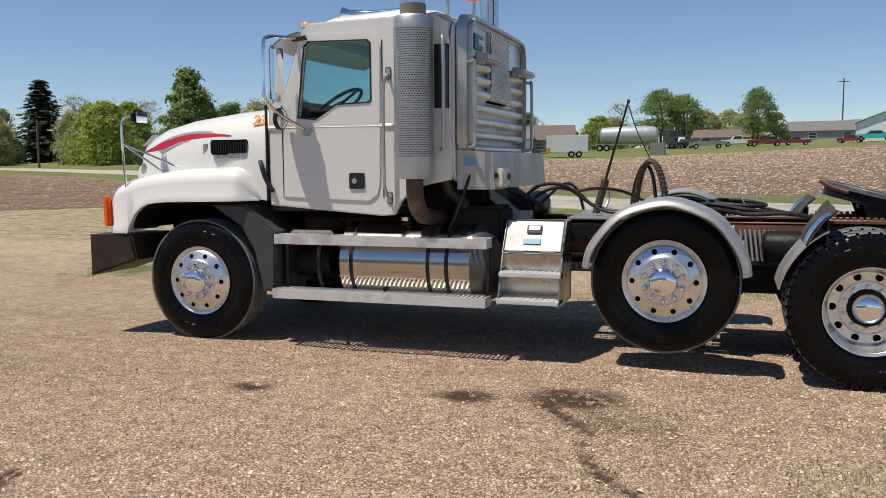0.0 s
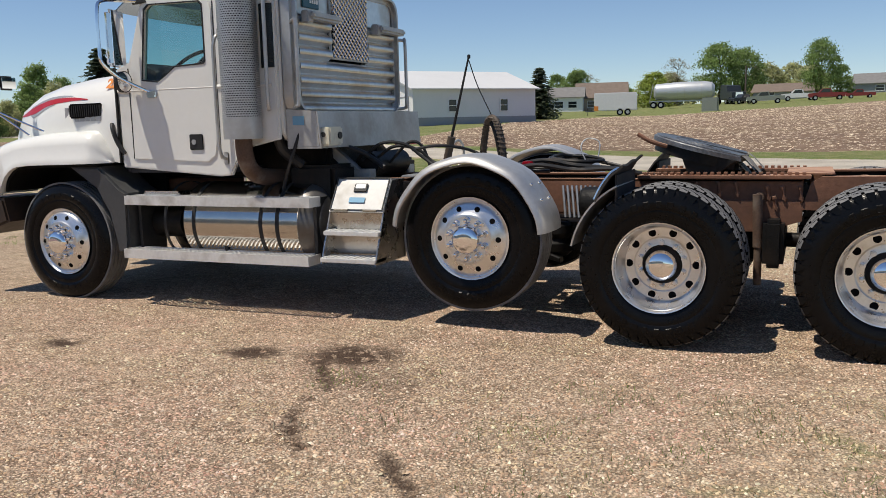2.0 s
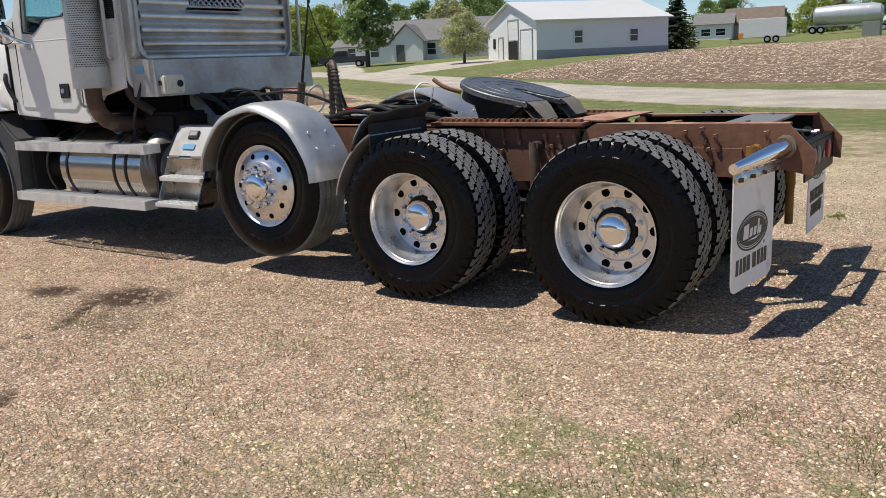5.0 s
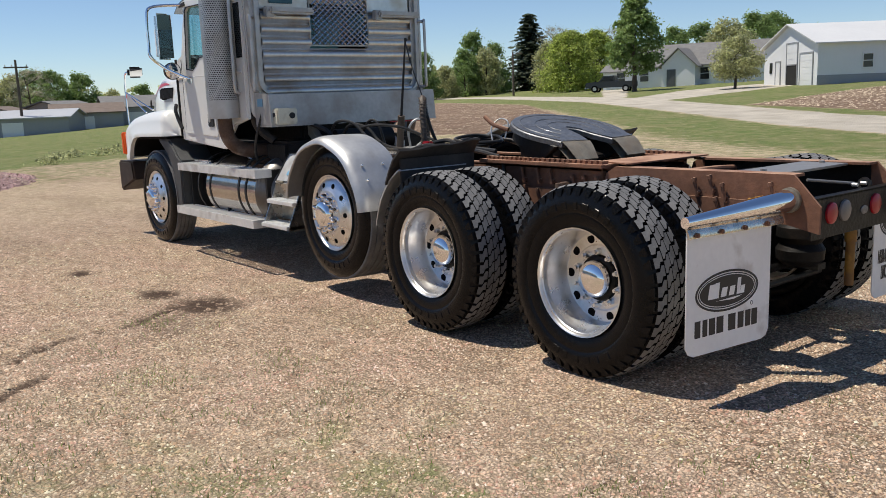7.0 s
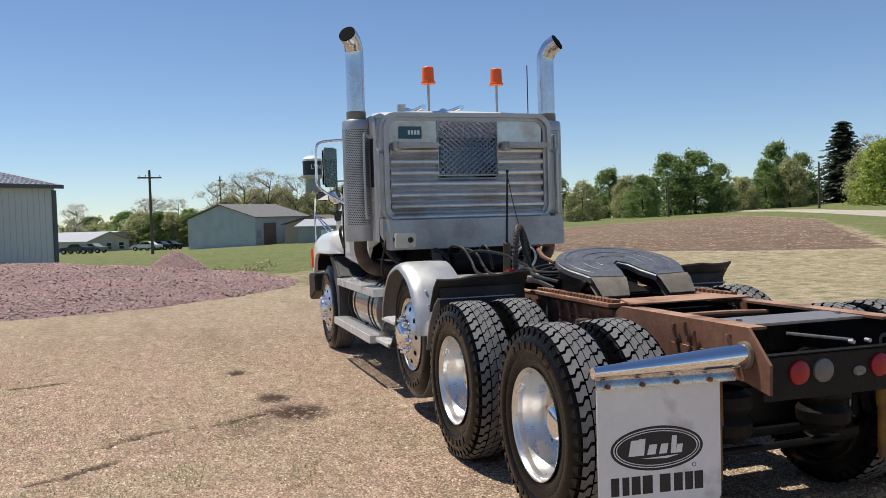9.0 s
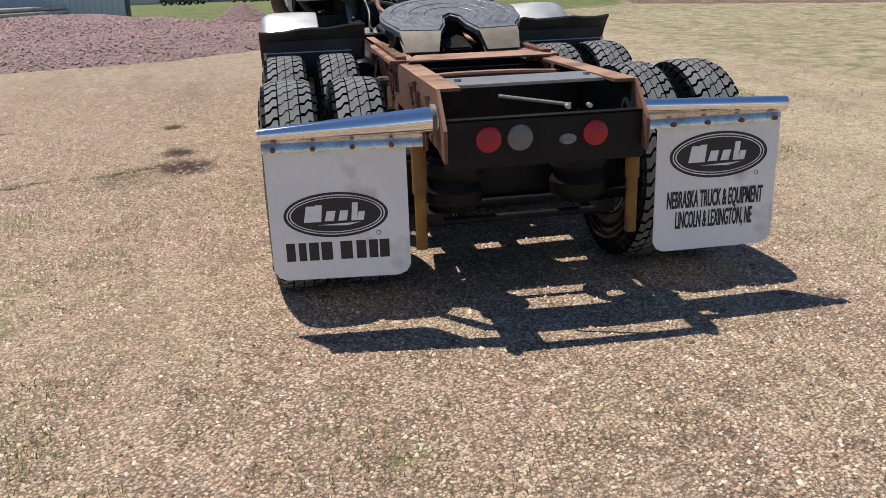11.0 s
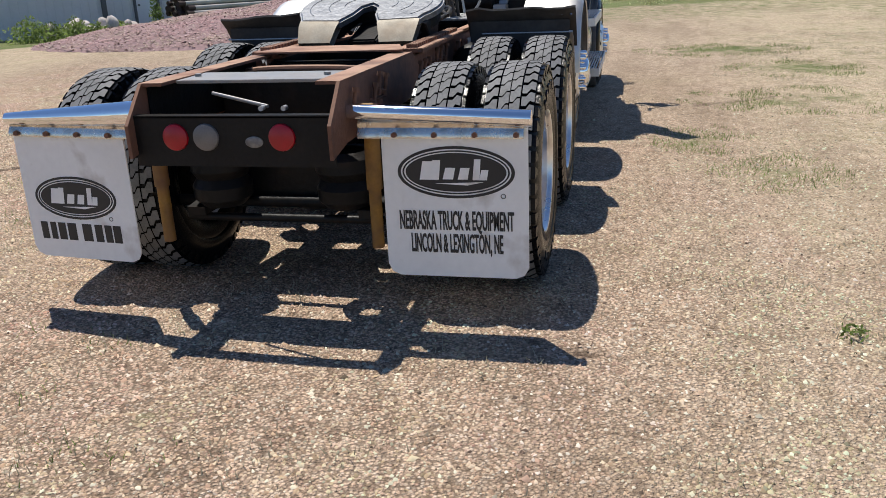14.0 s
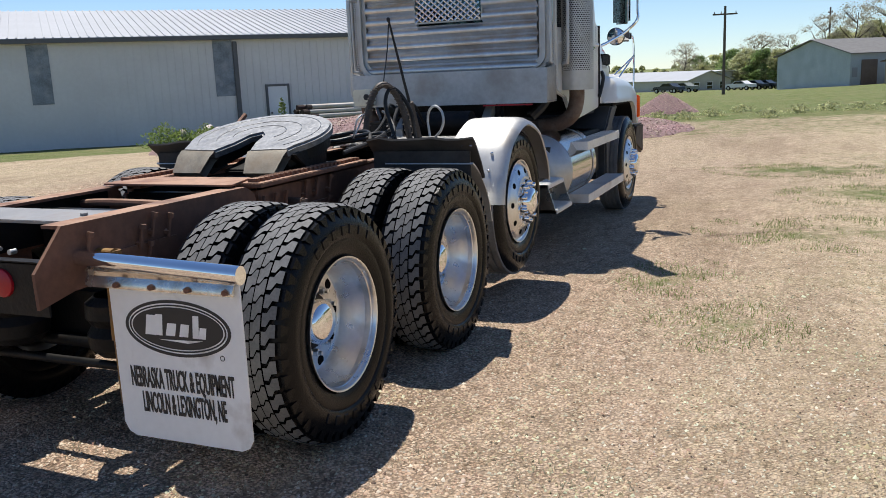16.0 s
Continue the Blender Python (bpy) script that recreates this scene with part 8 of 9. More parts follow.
# vehicles far off
def wheel_simple(parent, x, y, r, w=0.22):
    bm = bmesh.new()
    cyl(bm, (x, y - w / 2, r), (x, y + w / 2, r), r, seg=18)
    t = part("wheel", bm, M["rubber"], parent)
    for s in (-1, 1):
        bm = bmesh.new()
        cyl(bm, (x, y + s * (w / 2 + 0.005), r), (x, y + s * (w / 2 - 0.02), r), r * 0.55, seg=14)
        part("rim", bm, M["alu"], t)


def car(x, y, yaw, paint, label, kind="pickup", scale=1.0):
    """A parked pickup or car, its left side towards -y, front towards -x."""
    c = thing("parked_" + ("pickup" if kind == "pickup" else "car"), (x, y, gz(x, y)), label, "pickup" if kind == "pickup" else "car", "parked vehicles")
    if kind == "pickup":
        prof = [(-2.6, 0.45), (-2.62, 0.85), (-2.5, 1.02), (-1.25, 1.1), (-0.75, 1.65), (0.35, 1.68), (0.5, 1.1), (2.5, 1.08), (2.55, 0.5)]
        win = [(-1.05, 1.12), (-0.68, 1.56), (0.25, 1.58), (0.34, 1.12)]
    else:
        prof = [(-2.3, 0.4), (-2.35, 0.75), (-2.1, 0.92), (-1.1, 1.0), (-0.55, 1.42), (0.7, 1.45), (1.35, 1.02), (2.2, 0.95), (2.3, 0.5)]
        win = [(-0.9, 1.02), (-0.48, 1.36), (0.62, 1.38), (1.08, 1.02)]
    bm = bmesh.new()
    prism(bm, prof, -0.85, 0.85, 0.07, 2)
    part("body", bm, M[paint], c)
    for s in (-1, 1):
        bm = bmesh.new()
        prism(bm, win, s * 0.846, s * 0.858)
        part("window", bm, M["windowdark"], c)
    for wx in (-1.65, 1.55):
        for s in (-1, 1):
            wheel_simple(c, wx, s * 0.78, 0.36)
    bm = bmesh.new()
    box(bm, -2.7, -2.58, -0.85, 0.85, 0.42, 0.58, 0.03)
    part("bumper", bm, M["chrome"], c)
    c.rotation_euler[2] = radians(yaw)
    c.scale = (scale,) * 3
    return c


def cargo_trailer(x, y, yaw):
    c = thing("cargo_trailer", (x, y, gz(x, y)), "white enclosed cargo trailer with rusty corner", "trailer")
    bm = bmesh.new()
    box(bm, -2.4, 2.4, -1.05, 1.05, 0.55, 2.55, 0.06)
    part("body", bm, M["carwhite"], c)
    bm = bmesh.new()
    box(bm, -2.42, -1.9, -1.056, 1.056, 0.56, 1.1, 0.02)
    part("stone_guard", bm, M["orangestk"], c, "rusty orange stained lower corner")
    for wx in (0.5, 1.35):
        for s in (-1, 1):
            wheel_simple(c, wx, s * 0.98, 0.36)
    bm = bmesh.new()
    arc_plate(bm, 0.5, 0.36, 0.42, 60, 180, -1.12, -0.95)
    arc_plate(bm, 1.35, 0.36, 0.42, 0, 120, -1.12, -0.95)
    part("wheel_fender", bm, M["alu"], c)
    bm = bmesh.new()
    cyl(bm, (-2.4, -0.6, 0.5), (-3.4, 0, 0.5), 0.05)
    cyl(bm, (-2.4, 0.6, 0.5), (-3.4, 0, 0.5), 0.05)
    cyl(bm, (-3.2, 0, 0.0), (-3.2, 0, 0.8), 0.04)
    part("drawbar", bm, M["carblack"], c)
    c.rotation_euler[2] = radians(yaw)


def tank_trailer(x, y, yaw):
    c = thing("tank_trailer", (x, y, gz(x, y)), "silver dry bulk tank trailer with ladder", "tank trailer")
    bm = bmesh.new()
    lathe(bm, [(-4.6, 0.0), (-4.6, 0.7), (-4.3, 1.2), (-1.0, 1.42), (3.0, 1.42), (4.0, 1.25), (4.4, 0.8), (4.45, 0)], 28, pose(0, 0, 2.5, 0, 0, 90))
    tk = part("tank", bm, M["silver"], c)
    for xx in (-2.4, 0.0, 1.0):
        bm = bmesh.new()
        lathe(bm, [(0, 1.40), (0, 1.45), (0.08, 1.45), (0.08, 1.40)], 28, pose(-xx, 0, 2.5, 0, 0, 90))
        part("band", bm, M["alu"], tk)
    for xx in (-2.3, 1.2):
        bm = bmesh.new()
        cyl(bm, (xx, 0, 1.9), (xx, 0, 0.8), 1.0, 0.25, 16)
        part("hopper", bm, M["silver"], tk)
    bm = bmesh.new()
    box(bm, -5.2, 5.0, -0.5, 0.5, 0.95, 1.15, 0.02)
    part("chassis", bm, M["alu"], c)
    for wx in (-4.6, -3.5, 3.4, 4.5):
        for s in (-1, 1):
            wheel_simple(c, wx, s * 0.95, 0.5, 0.4)
    bm = bmesh.new()
    for s in (-0.25, 0.25):
        cyl(bm, (-5.3, s, 0.8), (-4.7, s, 3.7), 0.04)
    for k in range(9):
        cyl(bm, (-5.3 + 0.065 * k, -0.25, 0.9 + 0.33 * k), (-5.3 + 0.065 * k, 0.25, 0.9 + 0.33 * k), 0.025)
    part("ladder", bm, M["alu"], c)
    c.rotation_euler[2] = radians(yaw)


def semi(x, y, yaw):
    c = thing("parked_semi", (x, y, gz(x, y)), "dark green semi tractor parked among trees", "truck", "parked vehicles")
    bm = bmesh.new()
    prism(bm, [(-3.2, 0.7), (-3.2, 1.8), (-1.6, 2.0), (-1.3, 2.9), (1.2, 3.1), (1.2, 0.7)], -1.1, 1.1, 0.1, 2)
    part("cab", bm, M["carblack"], c)
    bm = bmesh.new()
    prism(bm, [(-1.3, 2.0), (-1.05, 2.7), (-0.2, 2.7), (-0.2, 2.0)], -1.12, -1.1)
    part("window", bm, M["windowdark"], c)
    bm = bmesh.new()
    box(bm, -3.3, -3.2, -0.6, 0.6, 0.9, 1.8, 0.02)
    part("grille", bm, M["chrome"], c)
    bm = bmesh.new()
    box(bm, 1.2, 3.6, -0.45, 0.45, 0.8, 1.0)
    part("frame", bm, M["carblack"], c)
    for wx in (-2.3, 1.9, 3.1):
        for s in (-1, 1):
            wheel_simple(c, wx, s * 0.95, 0.52, 0.35)
    bm = bmesh.new()
    cyl(bm, (1.25, -1.0, 1.0), (1.25, -1.0, 3.6), 0.08)
    part("exhaust_stack", bm, M["chrome"], c)
    c.rotation_euler[2] = radians(yaw)


cargo_trailer(*polar(0, 0, 10.65, 101), 12)
tank_trailer(*polar(0, 0, 6.6, 138), 6)
semi(*polar(0, 0, 3.9, 146), 120)
for b, d, yaw, paint, lb, kd, sc in ((3.0, 140, 40, "carblack", "dark pickup parked by the trees", "pickup", 0.9), (1.7, 132, 5, "cargrey", "grey green pickup parked on grass", "pickup", 1.0), (-0.2, 138, 5, "carwhite", "white flatbed pickup parked on grass", "pickup", 1.0), (-1.8, 130, 3, "carred", "faded red pickup parked on grass", "pickup", 0.95), (-3.6, 128, 3, "carred", "old red truck chassis parked on grass", "pickup", 0.7), (-7.9, 126, -8, "turquoise", "turquoise classic car parked by the shed", "car", 1.0), (-6.6, 125, -20, "carred", "rusty red old car body on grass", "car", 0.7)):
    car(*polar(0, 0, b, d), yaw, paint, lb, kd, sc)
car(*polar(5.7, 3.3, 41.0, 96), 30, "carblack", "dark pickup in the driveway", "pickup", 1.05)
for b, d, paint in ((95.1, 118, "carblack"), (94.3, 122, "cargrey"), (91.0, 128, "carwhite"), (90.3, 130, "carblack"), (89.7, 132, "carblack")):
    car(*polar(6.2, 4.0, b, d), 60, paint, "parked car by the office", "car", 0.9)

# utility box on the verge
bm = bmesh.new()
box(bm, -0.9, 0.9, -0.7, 0.7, -0.2, 1.55, 0.05)
x, y = polar(0, 0, 4.8, 106)
ub = link_mesh("utility_box", bm, M["cargrey"])
ub.location = (x, y, gz(x, y))
tagged(ub, "dark green utility box at the field edge", "utility box")


# ---- heaps, rocks, pipes and weeds beside the lot ----
def rock_mesh(rng, lump=0.25):
    bm = bmesh.new()
    bmesh.ops.create_icosphere(bm, subdivisions=2, radius=1)
    off = Vector(rng.uniform(-9, 9, 3))
    for v in bm.verts:
        v.co *= 1 + lump * noise.noise(v.co * 1.3 + off) + 0.12 * noise.noise(v.co * 3 + off)
    return bm


def heap_height(x, y):
    cx, cy = -16.2, 0.8
    a = radians(28)
    u, v = (x - cx) * math.cos(a) + (y - cy) * math.sin(a), -(x - cx) * math.sin(a) + (y - cy) * math.cos(a)
    d = np.sqrt((u / 5.6) ** 2 + (v / 7.4) ** 2)
    return 0.86 * np.clip(1 - d, 0, 1) ** 0.75


def heap2_height(x, y):
    d = np.hypot((x + 33.2) / 1.9, (y - 4.7) / 1.5)
    return 0.92 * np.clip(1 - d, 0, 1) ** 0.9


STONE_TINTS = ((0.34, 0.215, 0.21), (0.44, 0.295, 0.28), (0.20, 0.12, 0.12), (0.52, 0.40, 0.375), (0.38, 0.255, 0.25), (0.16, 0.10, 0.10))


def pebbles(name, x, y, z, size, rng, material, label, category, kind="stuff", flat=0.6, rounded=False):
    """Thousands of small angular stones as one mesh: squashed low pyramids, turned at random."""
    n = len(x)
    base = np.array([(1, 0, -0.2), (-1, 0, -0.2), (0, 1, -0.2), (0, -1, -0.2), (0.15, 0, 1)], float)
    tri = np.array([(0, 2, 4), (2, 1, 4), (1, 3, 4), (3, 0, 4)])
    shape = base[None] * (1 + rng.uniform(-0.35, 0.35, (n, 5, 1)))
    shape[:, :, 0] *= rng.uniform(0.8, 1.5, (n, 1))
    shape[:, :, 2] *= flat * rng.uniform(0.7, 1.3, (n, 1))
    shape[:, 4, :2] += rng.uniform(-0.45, 0.45, (n, 2))
    a = rng.uniform(0, 2 * np.pi, n)
    c, s = np.cos(a)[:, None], np.sin(a)[:, None]
    tilt = rng.normal(size=(n, 1)) * (0.12 if rounded else 0.35)
    px, py, pz = shape[:, :, 0], shape[:, :, 1], shape[:, :, 2] + tilt * shape[:, :, 0]
    co = np.stack([(px * c - py * s) * size[:, None] + x[:, None], (px * s + py * c) * size[:, None] + y[:, None], pz * size[:, None] + z[:, None]], -1)
    idx = (np.arange(n)[:, None, None] * 5 + tri[None]).ravel()
    me = bpy.data.meshes.new(name)
    me.vertices.add(5 * n), me.loops.add(len(idx)), me.polygons.add(len(idx) // 3)
    me.vertices.foreach_set("co", co.ravel().astype(np.float32))
    me.loops.foreach_set("vertex_index", idx.astype(np.int32))
    me.polygons.foreach_set("loop_start", np.arange(0, len(idx), 3, dtype=np.int32))
    me.update(calc_edges=True)
    if rounded:
        me.shade_smooth()
    me.materials.append(material)
    return tagged(new(name, me), label, category, kind=kind)


def stone_mat(name, tints, rough=0.85, north=0.0):
    m = bpy.data.materials.new(name)
    m.use_nodes = True
    nt = m.node_tree
    p = nt.nodes["Principled BSDF"]
    p.inputs["Roughness"].default_value = rough
    g = nt.nodes.new("ShaderNodeNewGeometry")
    r = nt.nodes.new("ShaderNodeValToRGB")
    r.color_ramp.interpolation = "LINEAR"
    el = r.color_ramp.elements
    for k, c in enumerate(tints):
        at = k / (len(tints) - 1)
        e = el[0] if k == 0 else el[-1] if k == len(tints) - 1 else el.new(at)
        e.position, e.color = at, (*c, 1)
    nt.links.new(g.outputs["Random Per Island"], r.inputs[0])
    n = nt.nodes.new("ShaderNodeTexNoise")
    n.inputs["Scale"].default_value = 90
    mx = nt.nodes.new("ShaderNodeMix")
    mx.data_type, mx.blend_type = "RGBA", "MULTIPLY"
    mx.inputs[0].default_value = 0.25
    nt.links.new(r.outputs[0], mx.inputs[6])
    nt.links.new(n.outputs["Color"], mx.inputs[7])
    n2 = nt.nodes.new("ShaderNodeTexNoise")
    n2.inputs["Scale"].default_value, n2.inputs["Detail"].default_value = 1.3, 4
    nt.links.new(g.outputs["Position"], n2.inputs["Vector"])
    r2 = nt.nodes.new("ShaderNodeValToRGB")
    for e, at, c in zip(r2.color_ramp.elements, (0.38, 0.62), ((1.0, 0.90, 0.92), (0.88, 0.95, 0.80))):
        e.position, e.color = at, (*c, 1)
    nt.links.new(n2.outputs["Fac"], r2.inputs[0])
    m2 = nt.nodes.new("ShaderNodeMix")
    m2.data_type, m2.blend_type = "RGBA", "MULTIPLY"
    m2.inputs[0].default_value = 1.0
    nt.links.new(mx.outputs[2], m2.inputs[6])
    nt.links.new(r2.outputs[0], m2.inputs[7])
    col = m2.outputs[2]
    if north:
        # greyer, more yellow stone north of the truck
        sep = nt.nodes.new("ShaderNodeSeparateXYZ")
        nt.links.new(g.outputs["Position"], sep.inputs[0])
        fac = nt.nodes.new("ShaderNodeMapRange")
        for k, v in (("From Min", 6.5), ("From Max", 10.0), ("To Max", north)):
            fac.inputs[k].default_value = v
        nt.links.new(sep.outputs[1], fac.inputs["Value"])
        tn = nt.nodes.new("ShaderNodeMix")
        tn.data_type, tn.blend_type = "RGBA", "MULTIPLY"
        tn.inputs[7].default_value = (0.86, 0.97, 0.96, 1)
        nt.links.new(fac.outputs[0], tn.inputs[0])
        nt.links.new(col, tn.inputs[6])
        col = tn.outputs[2]
    nt.links.new(col, p.inputs["Base Color"])
    return m


PINK = stone_mat("pink_quartzite_gravel", STONE_TINTS)
HEAPBASE = mat("pink_gravel_heap", (0.28, 0.18, 0.175), 0.9, var=0.3, scale=9, bump=0.8, bscale=30)


def build_heap(name, hfun, x0, x1, y0, y1, count, seed, label):
    rng = np.random.default_rng(seed)
    xs, ys = np.arange(x0, x1, 0.25), np.arange(y0, y1, 0.25)
    gx, gy = np.meshgrid(xs, ys)
    h = hfun(gx, gy)
    z = ground_z(gx, gy) + h + np.where(h > 0, 0.05 * np.sin(gx * 2.3) * np.cos(gy * 1.9), 0) - np.where(h <= 0, 0.12, 0.0)
    nx = len(xs)
    co = np.stack([gx, gy, z], -1).reshape(-1, 3)
    i = (np.arange(len(ys) - 1)[:, None] * nx + np.arange(nx - 1)).ravel()
    me = bpy.data.meshes.new(name)
    me.from_pydata(co.tolist(), [], np.stack([i, i + 1, i + nx + 1, i + nx], 1).tolist())
    me.shade_smooth()
    me.materials.append(HEAPBASE)
    ob = tagged(new(name, me), label, "gravel heap")
    px, py = rng.uniform(x0, x1, count * 3), rng.uniform(y0, y1, count * 3)
    hh = hfun(px, py)
    keep = np.flatnonzero(hh + rng.uniform(-0.05, 0.02, len(hh)) > 0.0)[:count]
    keep = keep[hh[keep] > 0]
    px, py, hh = px[keep], py[keep], hh[keep]
    pebbles("heap_stone", px, py, ground_z(px, py) + hh + np.where(hh > 0, 0.05 * np.sin(px * 2.3) * np.cos(py * 1.9), 0) + 0.01, rng.uniform(0.014, 0.034, len(px)), rng, PINK, "loose pink crushed stones on the heap", "stones")
    return ob


build_heap("mound", heap_height, -25, -8, -9, 10, 45000, 31, "large low heap of pink crushed quartzite gravel")
hx, hy = -33.2, 4.7
build_heap("mound", heap2_height, hx - 3.2, hx + 3.2, hy - 3.2, hy + 3.2, 6000, 32, "small heap of pink and grey gravel")

# boulders, weeds and pipes by the shed
rr = np.random.default_rng(8)
for k in range(22):
    t = rr.uniform(0, 1)
    b = 130.5 - 6.5 * t
    x, y = polar(5.42, 10.53, b, 30.5 + rr.uniform(-0.8, 1.6) + 2.5 * t)
    s = rr.uniform(0.16, 0.42)
    ob = link_mesh("boulder", rock_mesh(rr), M["rock"], 50)
    ob.matrix_world = pose(x, y, gz(x, y) + s * 0.3 + (0.3 if k % 3 == 0 else 0), *rr.uniform(0, 90, 3)) @ Matrix.Diagonal((s, s * 0.8, s * 0.6, 1))
    tagged(ob, "pale pinkish boulder in a rock garden", "boulder", "rock garden boulders")


def weed_clump(x, y, h, w, count, seed, leafkey="weed", label="leafy green weeds in the rock garden", name="weed_clump", leaf=(0.04, 0.09)):
    rng = np.random.default_rng(seed)
    c = rng.normal(size=(count, 3)) * (w / 3, w / 3, 0)
    c[:, 2] = rng.uniform(0.02, h, count) * np.exp(-np.hypot(c[:, 0], c[:, 1]) / w)
    n = rng.normal(size=(count, 3)) * 0.8 + (0, 0, 0.4)
    n /= np.linalg.norm(n, axis=1, keepdims=True)
    me = quads(name, c, n, rng.uniform(*leaf, count), rng, LEAF[leafkey], 0.4)
    ob = new(name, me)
    ob.location = (x, y, gz(x, y))
    return tagged(ob, label, "weeds", kind="stuff")


for k, (b, d, h, w) in enumerate(((131.2, 29.6, 0.9, 1.0), (130.0, 30.0, 0.7, 0.9), (128.6, 30.6, 0.8, 0.8), (127.4, 30.8, 0.6, 0.8), (126.0, 31.6, 0.6, 0.8))):
    weed_clump(*polar(5.42, 10.53, b, d), h, w, 500, 60 + k)
weed_clump(*polar(5.42, 10.53, 123.6, 32.5), 1.7, 0.3, 420, 70, "weed", "tall green weed stalk by the shed door", "tall_weed")
for k in range(9):
    rng = np.random.default_rng(90 + k)
    b = 99 - 1.7 * k
    weed_clump(*polar(5.42, 10.53, b, rng.uniform(26, 34)), 0.35, 0.6, 130, 100 + k, "olive", "dry tuft of weeds at the lot's edge")
weed_clump(2.9, 10.0, 0.07, 0.11, 60, 130, "weed", "small dandelion weed in the gravel", "dandelion", (0.008, 0.02))

p0 = Vector((*polar(5.42, 10.53, 122.0, 32.5), 0))
pd = Vector((-math.sin(radians(64)), math.cos(radians(64)), 0))
side = Vector((pd.y, -pd.x, 0))
zb = gz(p0.x, p0.y)
for row in range(4):
    for k in range(7 - row):
        a = p0 + side * (0.19 * k + 0.095 * row - 0.55) + Vector((0, 0, zb + 0.62 + 0.17 * row))
        a = a + pd * rr.uniform(-0.25, 0.25)
        bm = bmesh.new()
        cyl(bm, a, a + pd * 10 + Vector((0, 0, -0.1)), 0.085, seg=10)
        ob = link_mesh("steel_pipe", bm, M["pipe"], 40)
        tagged(ob, "long pale steel pipe in a stack", "pipe", "stacked pipes")
        bm = bmesh.new()
        cyl(bm, a - pd * rr.uniform(0.05, 0.3), a + pd * 0.02, 0.1, 0.09, seg=10)
        part("pipe_end", bm, M["pipeend"], ob, "dark coupling at the pipe's end")
for k, t in enumerate((0.8, 4.5, 8.5)):
    a = p0 + pd * t
    bm = bmesh.new()
    box(bm, -0.15, 0.15, -1.0, 1.0, -0.2, 0.535, 0.02)
    ob = link_mesh("timber_block", bm, M["pipeend"])
    ob.matrix_world = Matrix.Translation((a.x, a.y, zb)) @ pose(0, 0, 0, 0, 0, 64 + 90)
    tagged(ob, "dark timber block under the pipes", "timber", "pipe supports")


# ---- loose stones and tufts on the lot ----
GRAVEL = stone_mat("mixed_lot_gravel", ((0.08, 0.05, 0.033), (0.66, 0.44, 0.30), (0.28, 0.17, 0.12), (0.84, 0.64, 0.47), (0.46, 0.29, 0.20), (0.95, 0.84, 0.69), (0.14, 0.09, 0.06)), north=1.0)
PATH = np.array(((-0.5, 1.0), (2.0, 1.5), (4.2, 2.4), (5.8, 3.6), (6.6, 5.2), (6.8, 7.8), (6.4, 9.1), (5.4, 10.6)))


def lot_stones(count, seed, near, far, lo, hi, name, label):
    """Stones strewn over the open lot, thicker close to where one walks."""
    rng = np.random.default_rng(seed)
    x, y = rng.uniform(-8, 10.5, count * 6), rng.uniform(-1.0, 14, count * 6)
    d = np.min(np.hypot(x[:, None] - PATH[:, 0], y[:, None] - PATH[:, 1]), 1)
    keep = rng.uniform(0, 1, len(x)) < np.clip((far - d) / (far - near), 0, 1) ** 1.3
    x, y = x[keep], y[keep]
    dry = rng.uniform(0, 1, len(x)) > np.minimum(masks(x, y)[3] * 1.5, 0.97)
    x, y = x[dry][:count], y[dry][:count]
    size = lo + (hi - lo) * rng.uniform(0, 1, len(x)) ** 2.2
    return pebbles(name, x, y, ground_z(x, y) + size * 0.18, size, rng, GRAVEL, label, "gravel", flat=0.75, rounded=True)


lot_stones(340000, 41, 2.4, 9.0, 0.0045, 0.0105, "loose_gravel", "loose tan and pink gravel stones on the lot")
lot_stones(3000, 42, 2.0, 10.0, 0.010, 0.017, "larger_gravel", "scattered larger pale stones on the lot")


def tufts(name, count, seed, spots, height, leafkey, label):
    """Short grass blades in patches, one uncountable growth."""
    rng = np.random.default_rng(seed)
    xs, ys = [], []
    for cx, cy, rx, ry, share in spots:
        n = int(count * share)
        a, r = rng.uniform(0, 2 * np.pi, n), np.sqrt(rng.uniform(0, 1, n))
        xs.append(cx + rx * r * np.cos(a)), ys.append(cy + ry * r * np.sin(a))
    x, y = np.concatenate(xs), np.concatenate(ys)
    lump = np.sin(x * 5.1 + 1.3 * np.sin(y * 3.7)) * np.sin(y * 4.3 + 1.7 * np.sin(x * 2.9)) + rng.normal(size=len(x)) * 0.35
    x, y = x[lump > 0.25], y[lump > 0.25]
    n = len(x)
    a, h, w = rng.uniform(0, 2 * np.pi, n), height * rng.uniform(0.5, 1.4, n), rng.uniform(0.002, 0.004, n)
    lean = rng.normal(size=(n, 2)) * 0.5 * h[:, None]
    z = ground_z(x, y)
    co = np.stack([np.stack([x - w * np.cos(a), y - w * np.sin(a), z - 0.004], 1), np.stack([x + w * np.cos(a), y + w * np.sin(a), z - 0.004], 1), np.stack([x + lean[:, 0], y + lean[:, 1], z + h], 1)], 1).reshape(-1, 3)
    me = bpy.data.meshes.new(name)
    me.vertices.add(3 * n), me.loops.add(3 * n), me.polygons.add(n)
    me.vertices.foreach_set("co", co.ravel().astype(np.float32))
    me.loops.foreach_set("vertex_index", np.arange(3 * n, dtype=np.int32))
    me.polygons.foreach_set("loop_start", np.arange(0, 3 * n, 3, dtype=np.int32))
    me.update(calc_edges=True)
    me.materials.append(LEAF[leafkey])
    return tagged(new(name, me), label, "grass", kind="stuff")


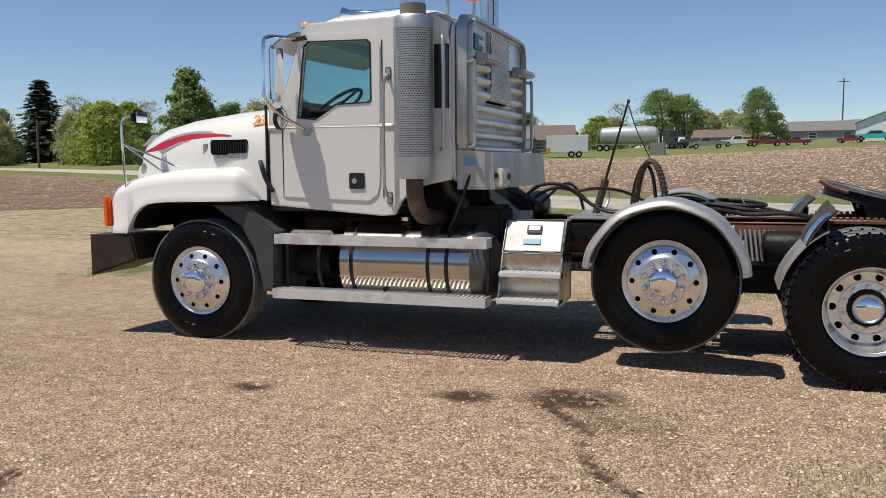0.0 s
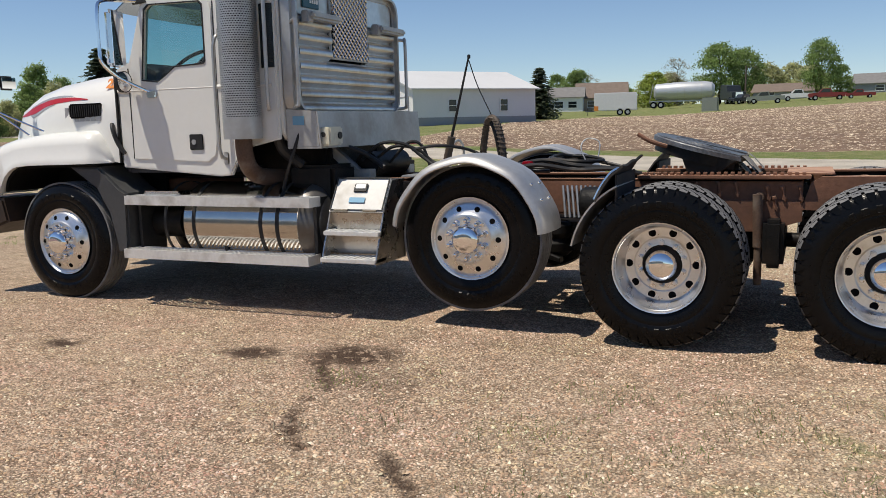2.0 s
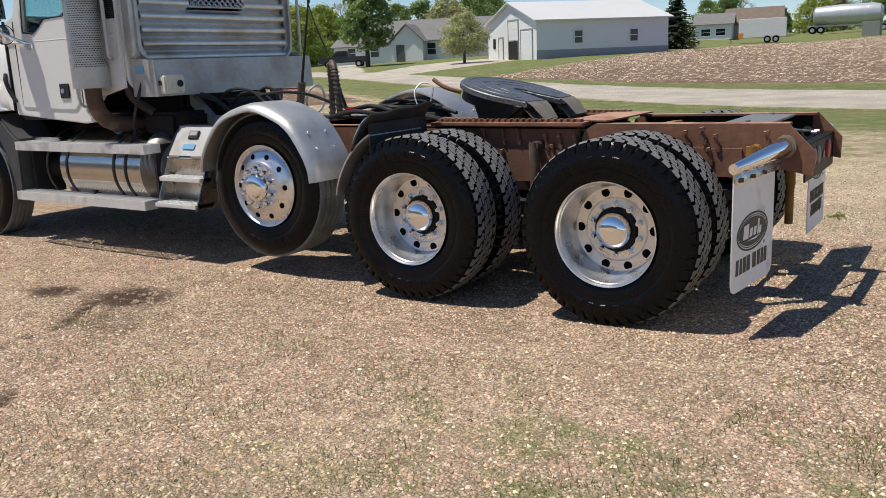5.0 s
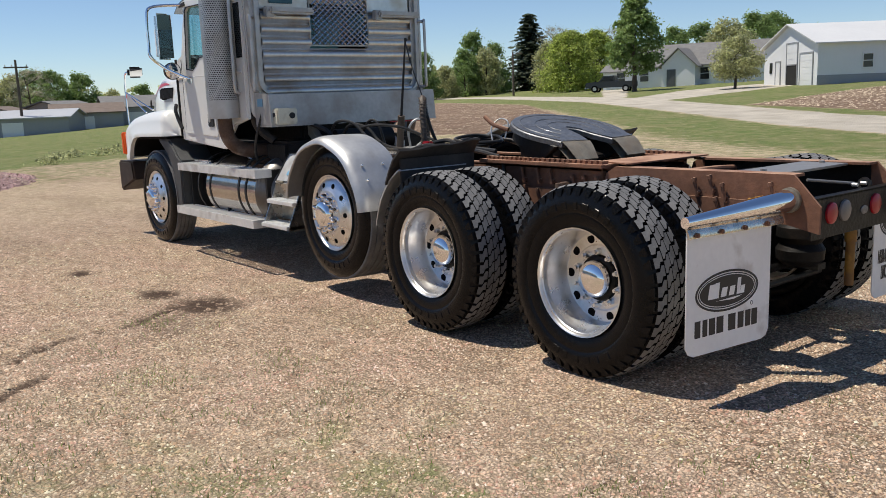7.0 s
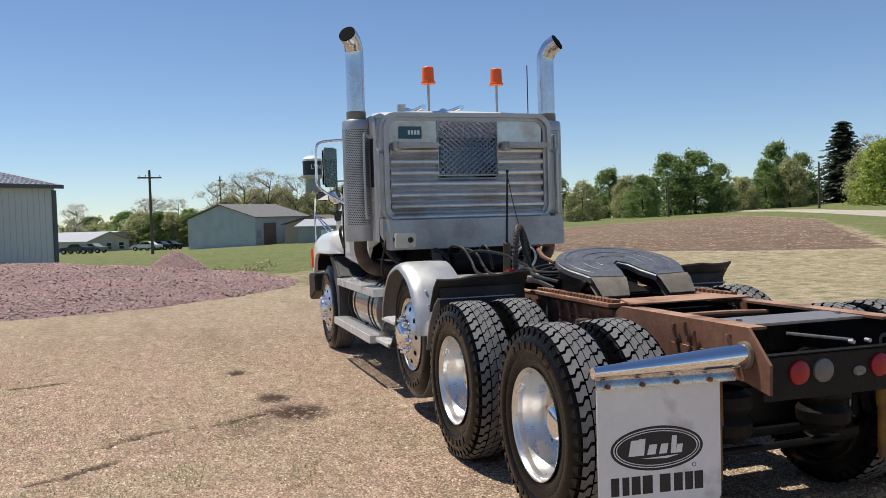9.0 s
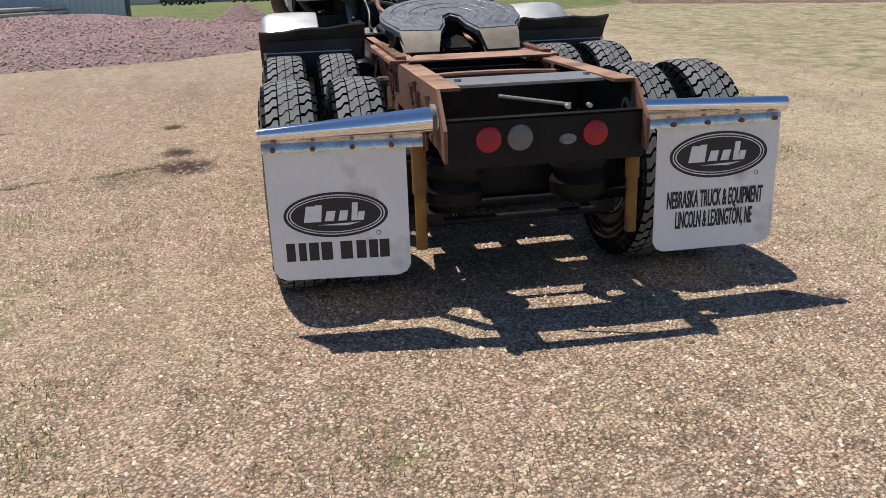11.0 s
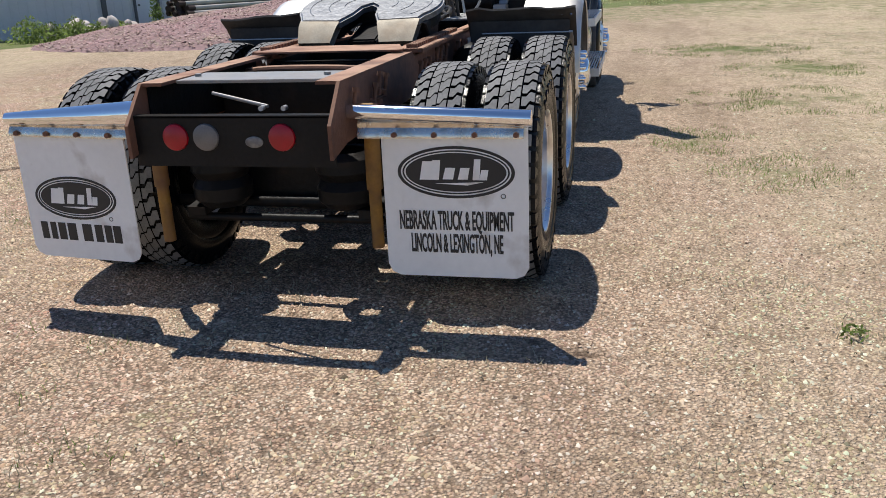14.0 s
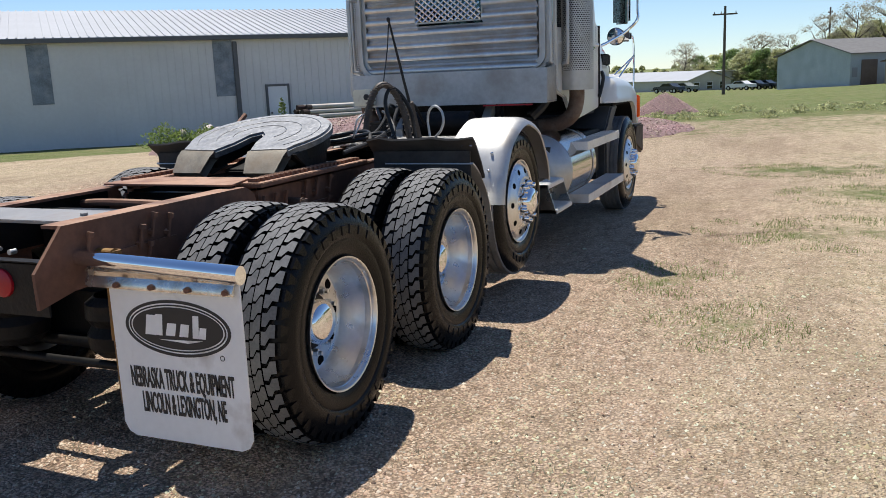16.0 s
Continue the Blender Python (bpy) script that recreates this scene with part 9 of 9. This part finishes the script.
tufts("grass_tufts", 17000, 51, ((3.3, 3.6, 3.0, 1.6, 0.45), (4.4, 6.3, 1.2, 1.4, 0.2), (1.2, 4.8, 2.4, 0.6, 0.15), (4.2, 5.2, 1.0, 0.6, 0.2)), 0.028, "weed", "thin grass sprouting through the gravel")
tufts("green_grass", 16000, 53, ((-3.2, 10.8, 0.9, 1.3, 0.3), (-5.8, 11.2, 1.0, 1.0, 0.25), (-8.3, 10.4, 1.1, 1.4, 0.3), (-1.1, 9.7, 0.7, 0.5, 0.08), (0.1, 10.1, 0.6, 0.5, 0.07)), 0.035, "weed", "green grass patches in the gravel")
tufts("dry_grass", 60000, 52, ((3.0, 3.0, 4.5, 2.6, 0.5), (-6, 12.5, 5, 2.5, 0.25), (5, 9, 3, 3, 0.25)), 0.03, "pale", "dry straw and grass in the gravel")


# ---- cut maize straw on the fields ----
def stubble(name, count, seed, x0, x1, y0, y1, label, straw, long=1.0):
    """Pale straw pieces strewn over a field, uncountable."""
    rng = np.random.default_rng(seed)
    x, y = rng.uniform(x0, x1, count), rng.uniform(y0, y1, count)
    row = np.sin((x * 0.25 + y) * 2 * np.pi / 0.76) + rng.normal(size=count) * 0.7
    keep = (masks(x, y)[1] > 0.6) & (row > -0.2)
    x, y = x[keep], y[keep]
    n = len(x)
    a, ln, w = rng.normal(size=n) * 0.7 + 0.2, rng.uniform(0.05, 0.24, n) * long, rng.uniform(0.005, 0.011, n)
    z = ground_z(x, y) + 0.008 * np.sin(y * 3.0) + rng.uniform(0.02, 0.06, n)
    u, v = np.stack([np.cos(a) * ln, np.sin(a) * ln, rng.uniform(-0.15, 0.35, n) * ln], 1), np.stack([-np.sin(a) * w, np.cos(a) * w, w * 0.5], 1)
    c = np.stack([x, y, z], 1)
    co = np.stack([c - u - v, c + u - v, c + u + v, c - u + v], 1).reshape(-1, 3)
    me = bpy.data.meshes.new(name)
    me.vertices.add(4 * n), me.loops.add(4 * n), me.polygons.add(n)
    me.vertices.foreach_set("co", co.ravel().astype(np.float32))
    me.loops.foreach_set("vertex_index", np.arange(4 * n, dtype=np.int32))
    me.polygons.foreach_set("loop_start", np.arange(0, 4 * n, 4, dtype=np.int32))
    me.update(calc_edges=True)
    me.materials.append(straw)
    return tagged(new(name, me), label, "stubble", kind="stuff")


STRAW = mat("dry_maize_straw", (0.66, 0.54, 0.39), 0.75, var=0.2, scale=0.6, island=0.4)
FADED = mat("faded_straw", (0.40, 0.31, 0.215), 0.8, var=0.15, scale=0.3, island=0.25)
stubble("field_stubble", 60000, 61, -24, 30, 34, 104, "pale cut maize straw on the bare field", STRAW, 0.42)
stubble("field_stubble", 40000, 62, -76, -16, 18, 68, "short straw on the small brown field", FADED, 0.45)
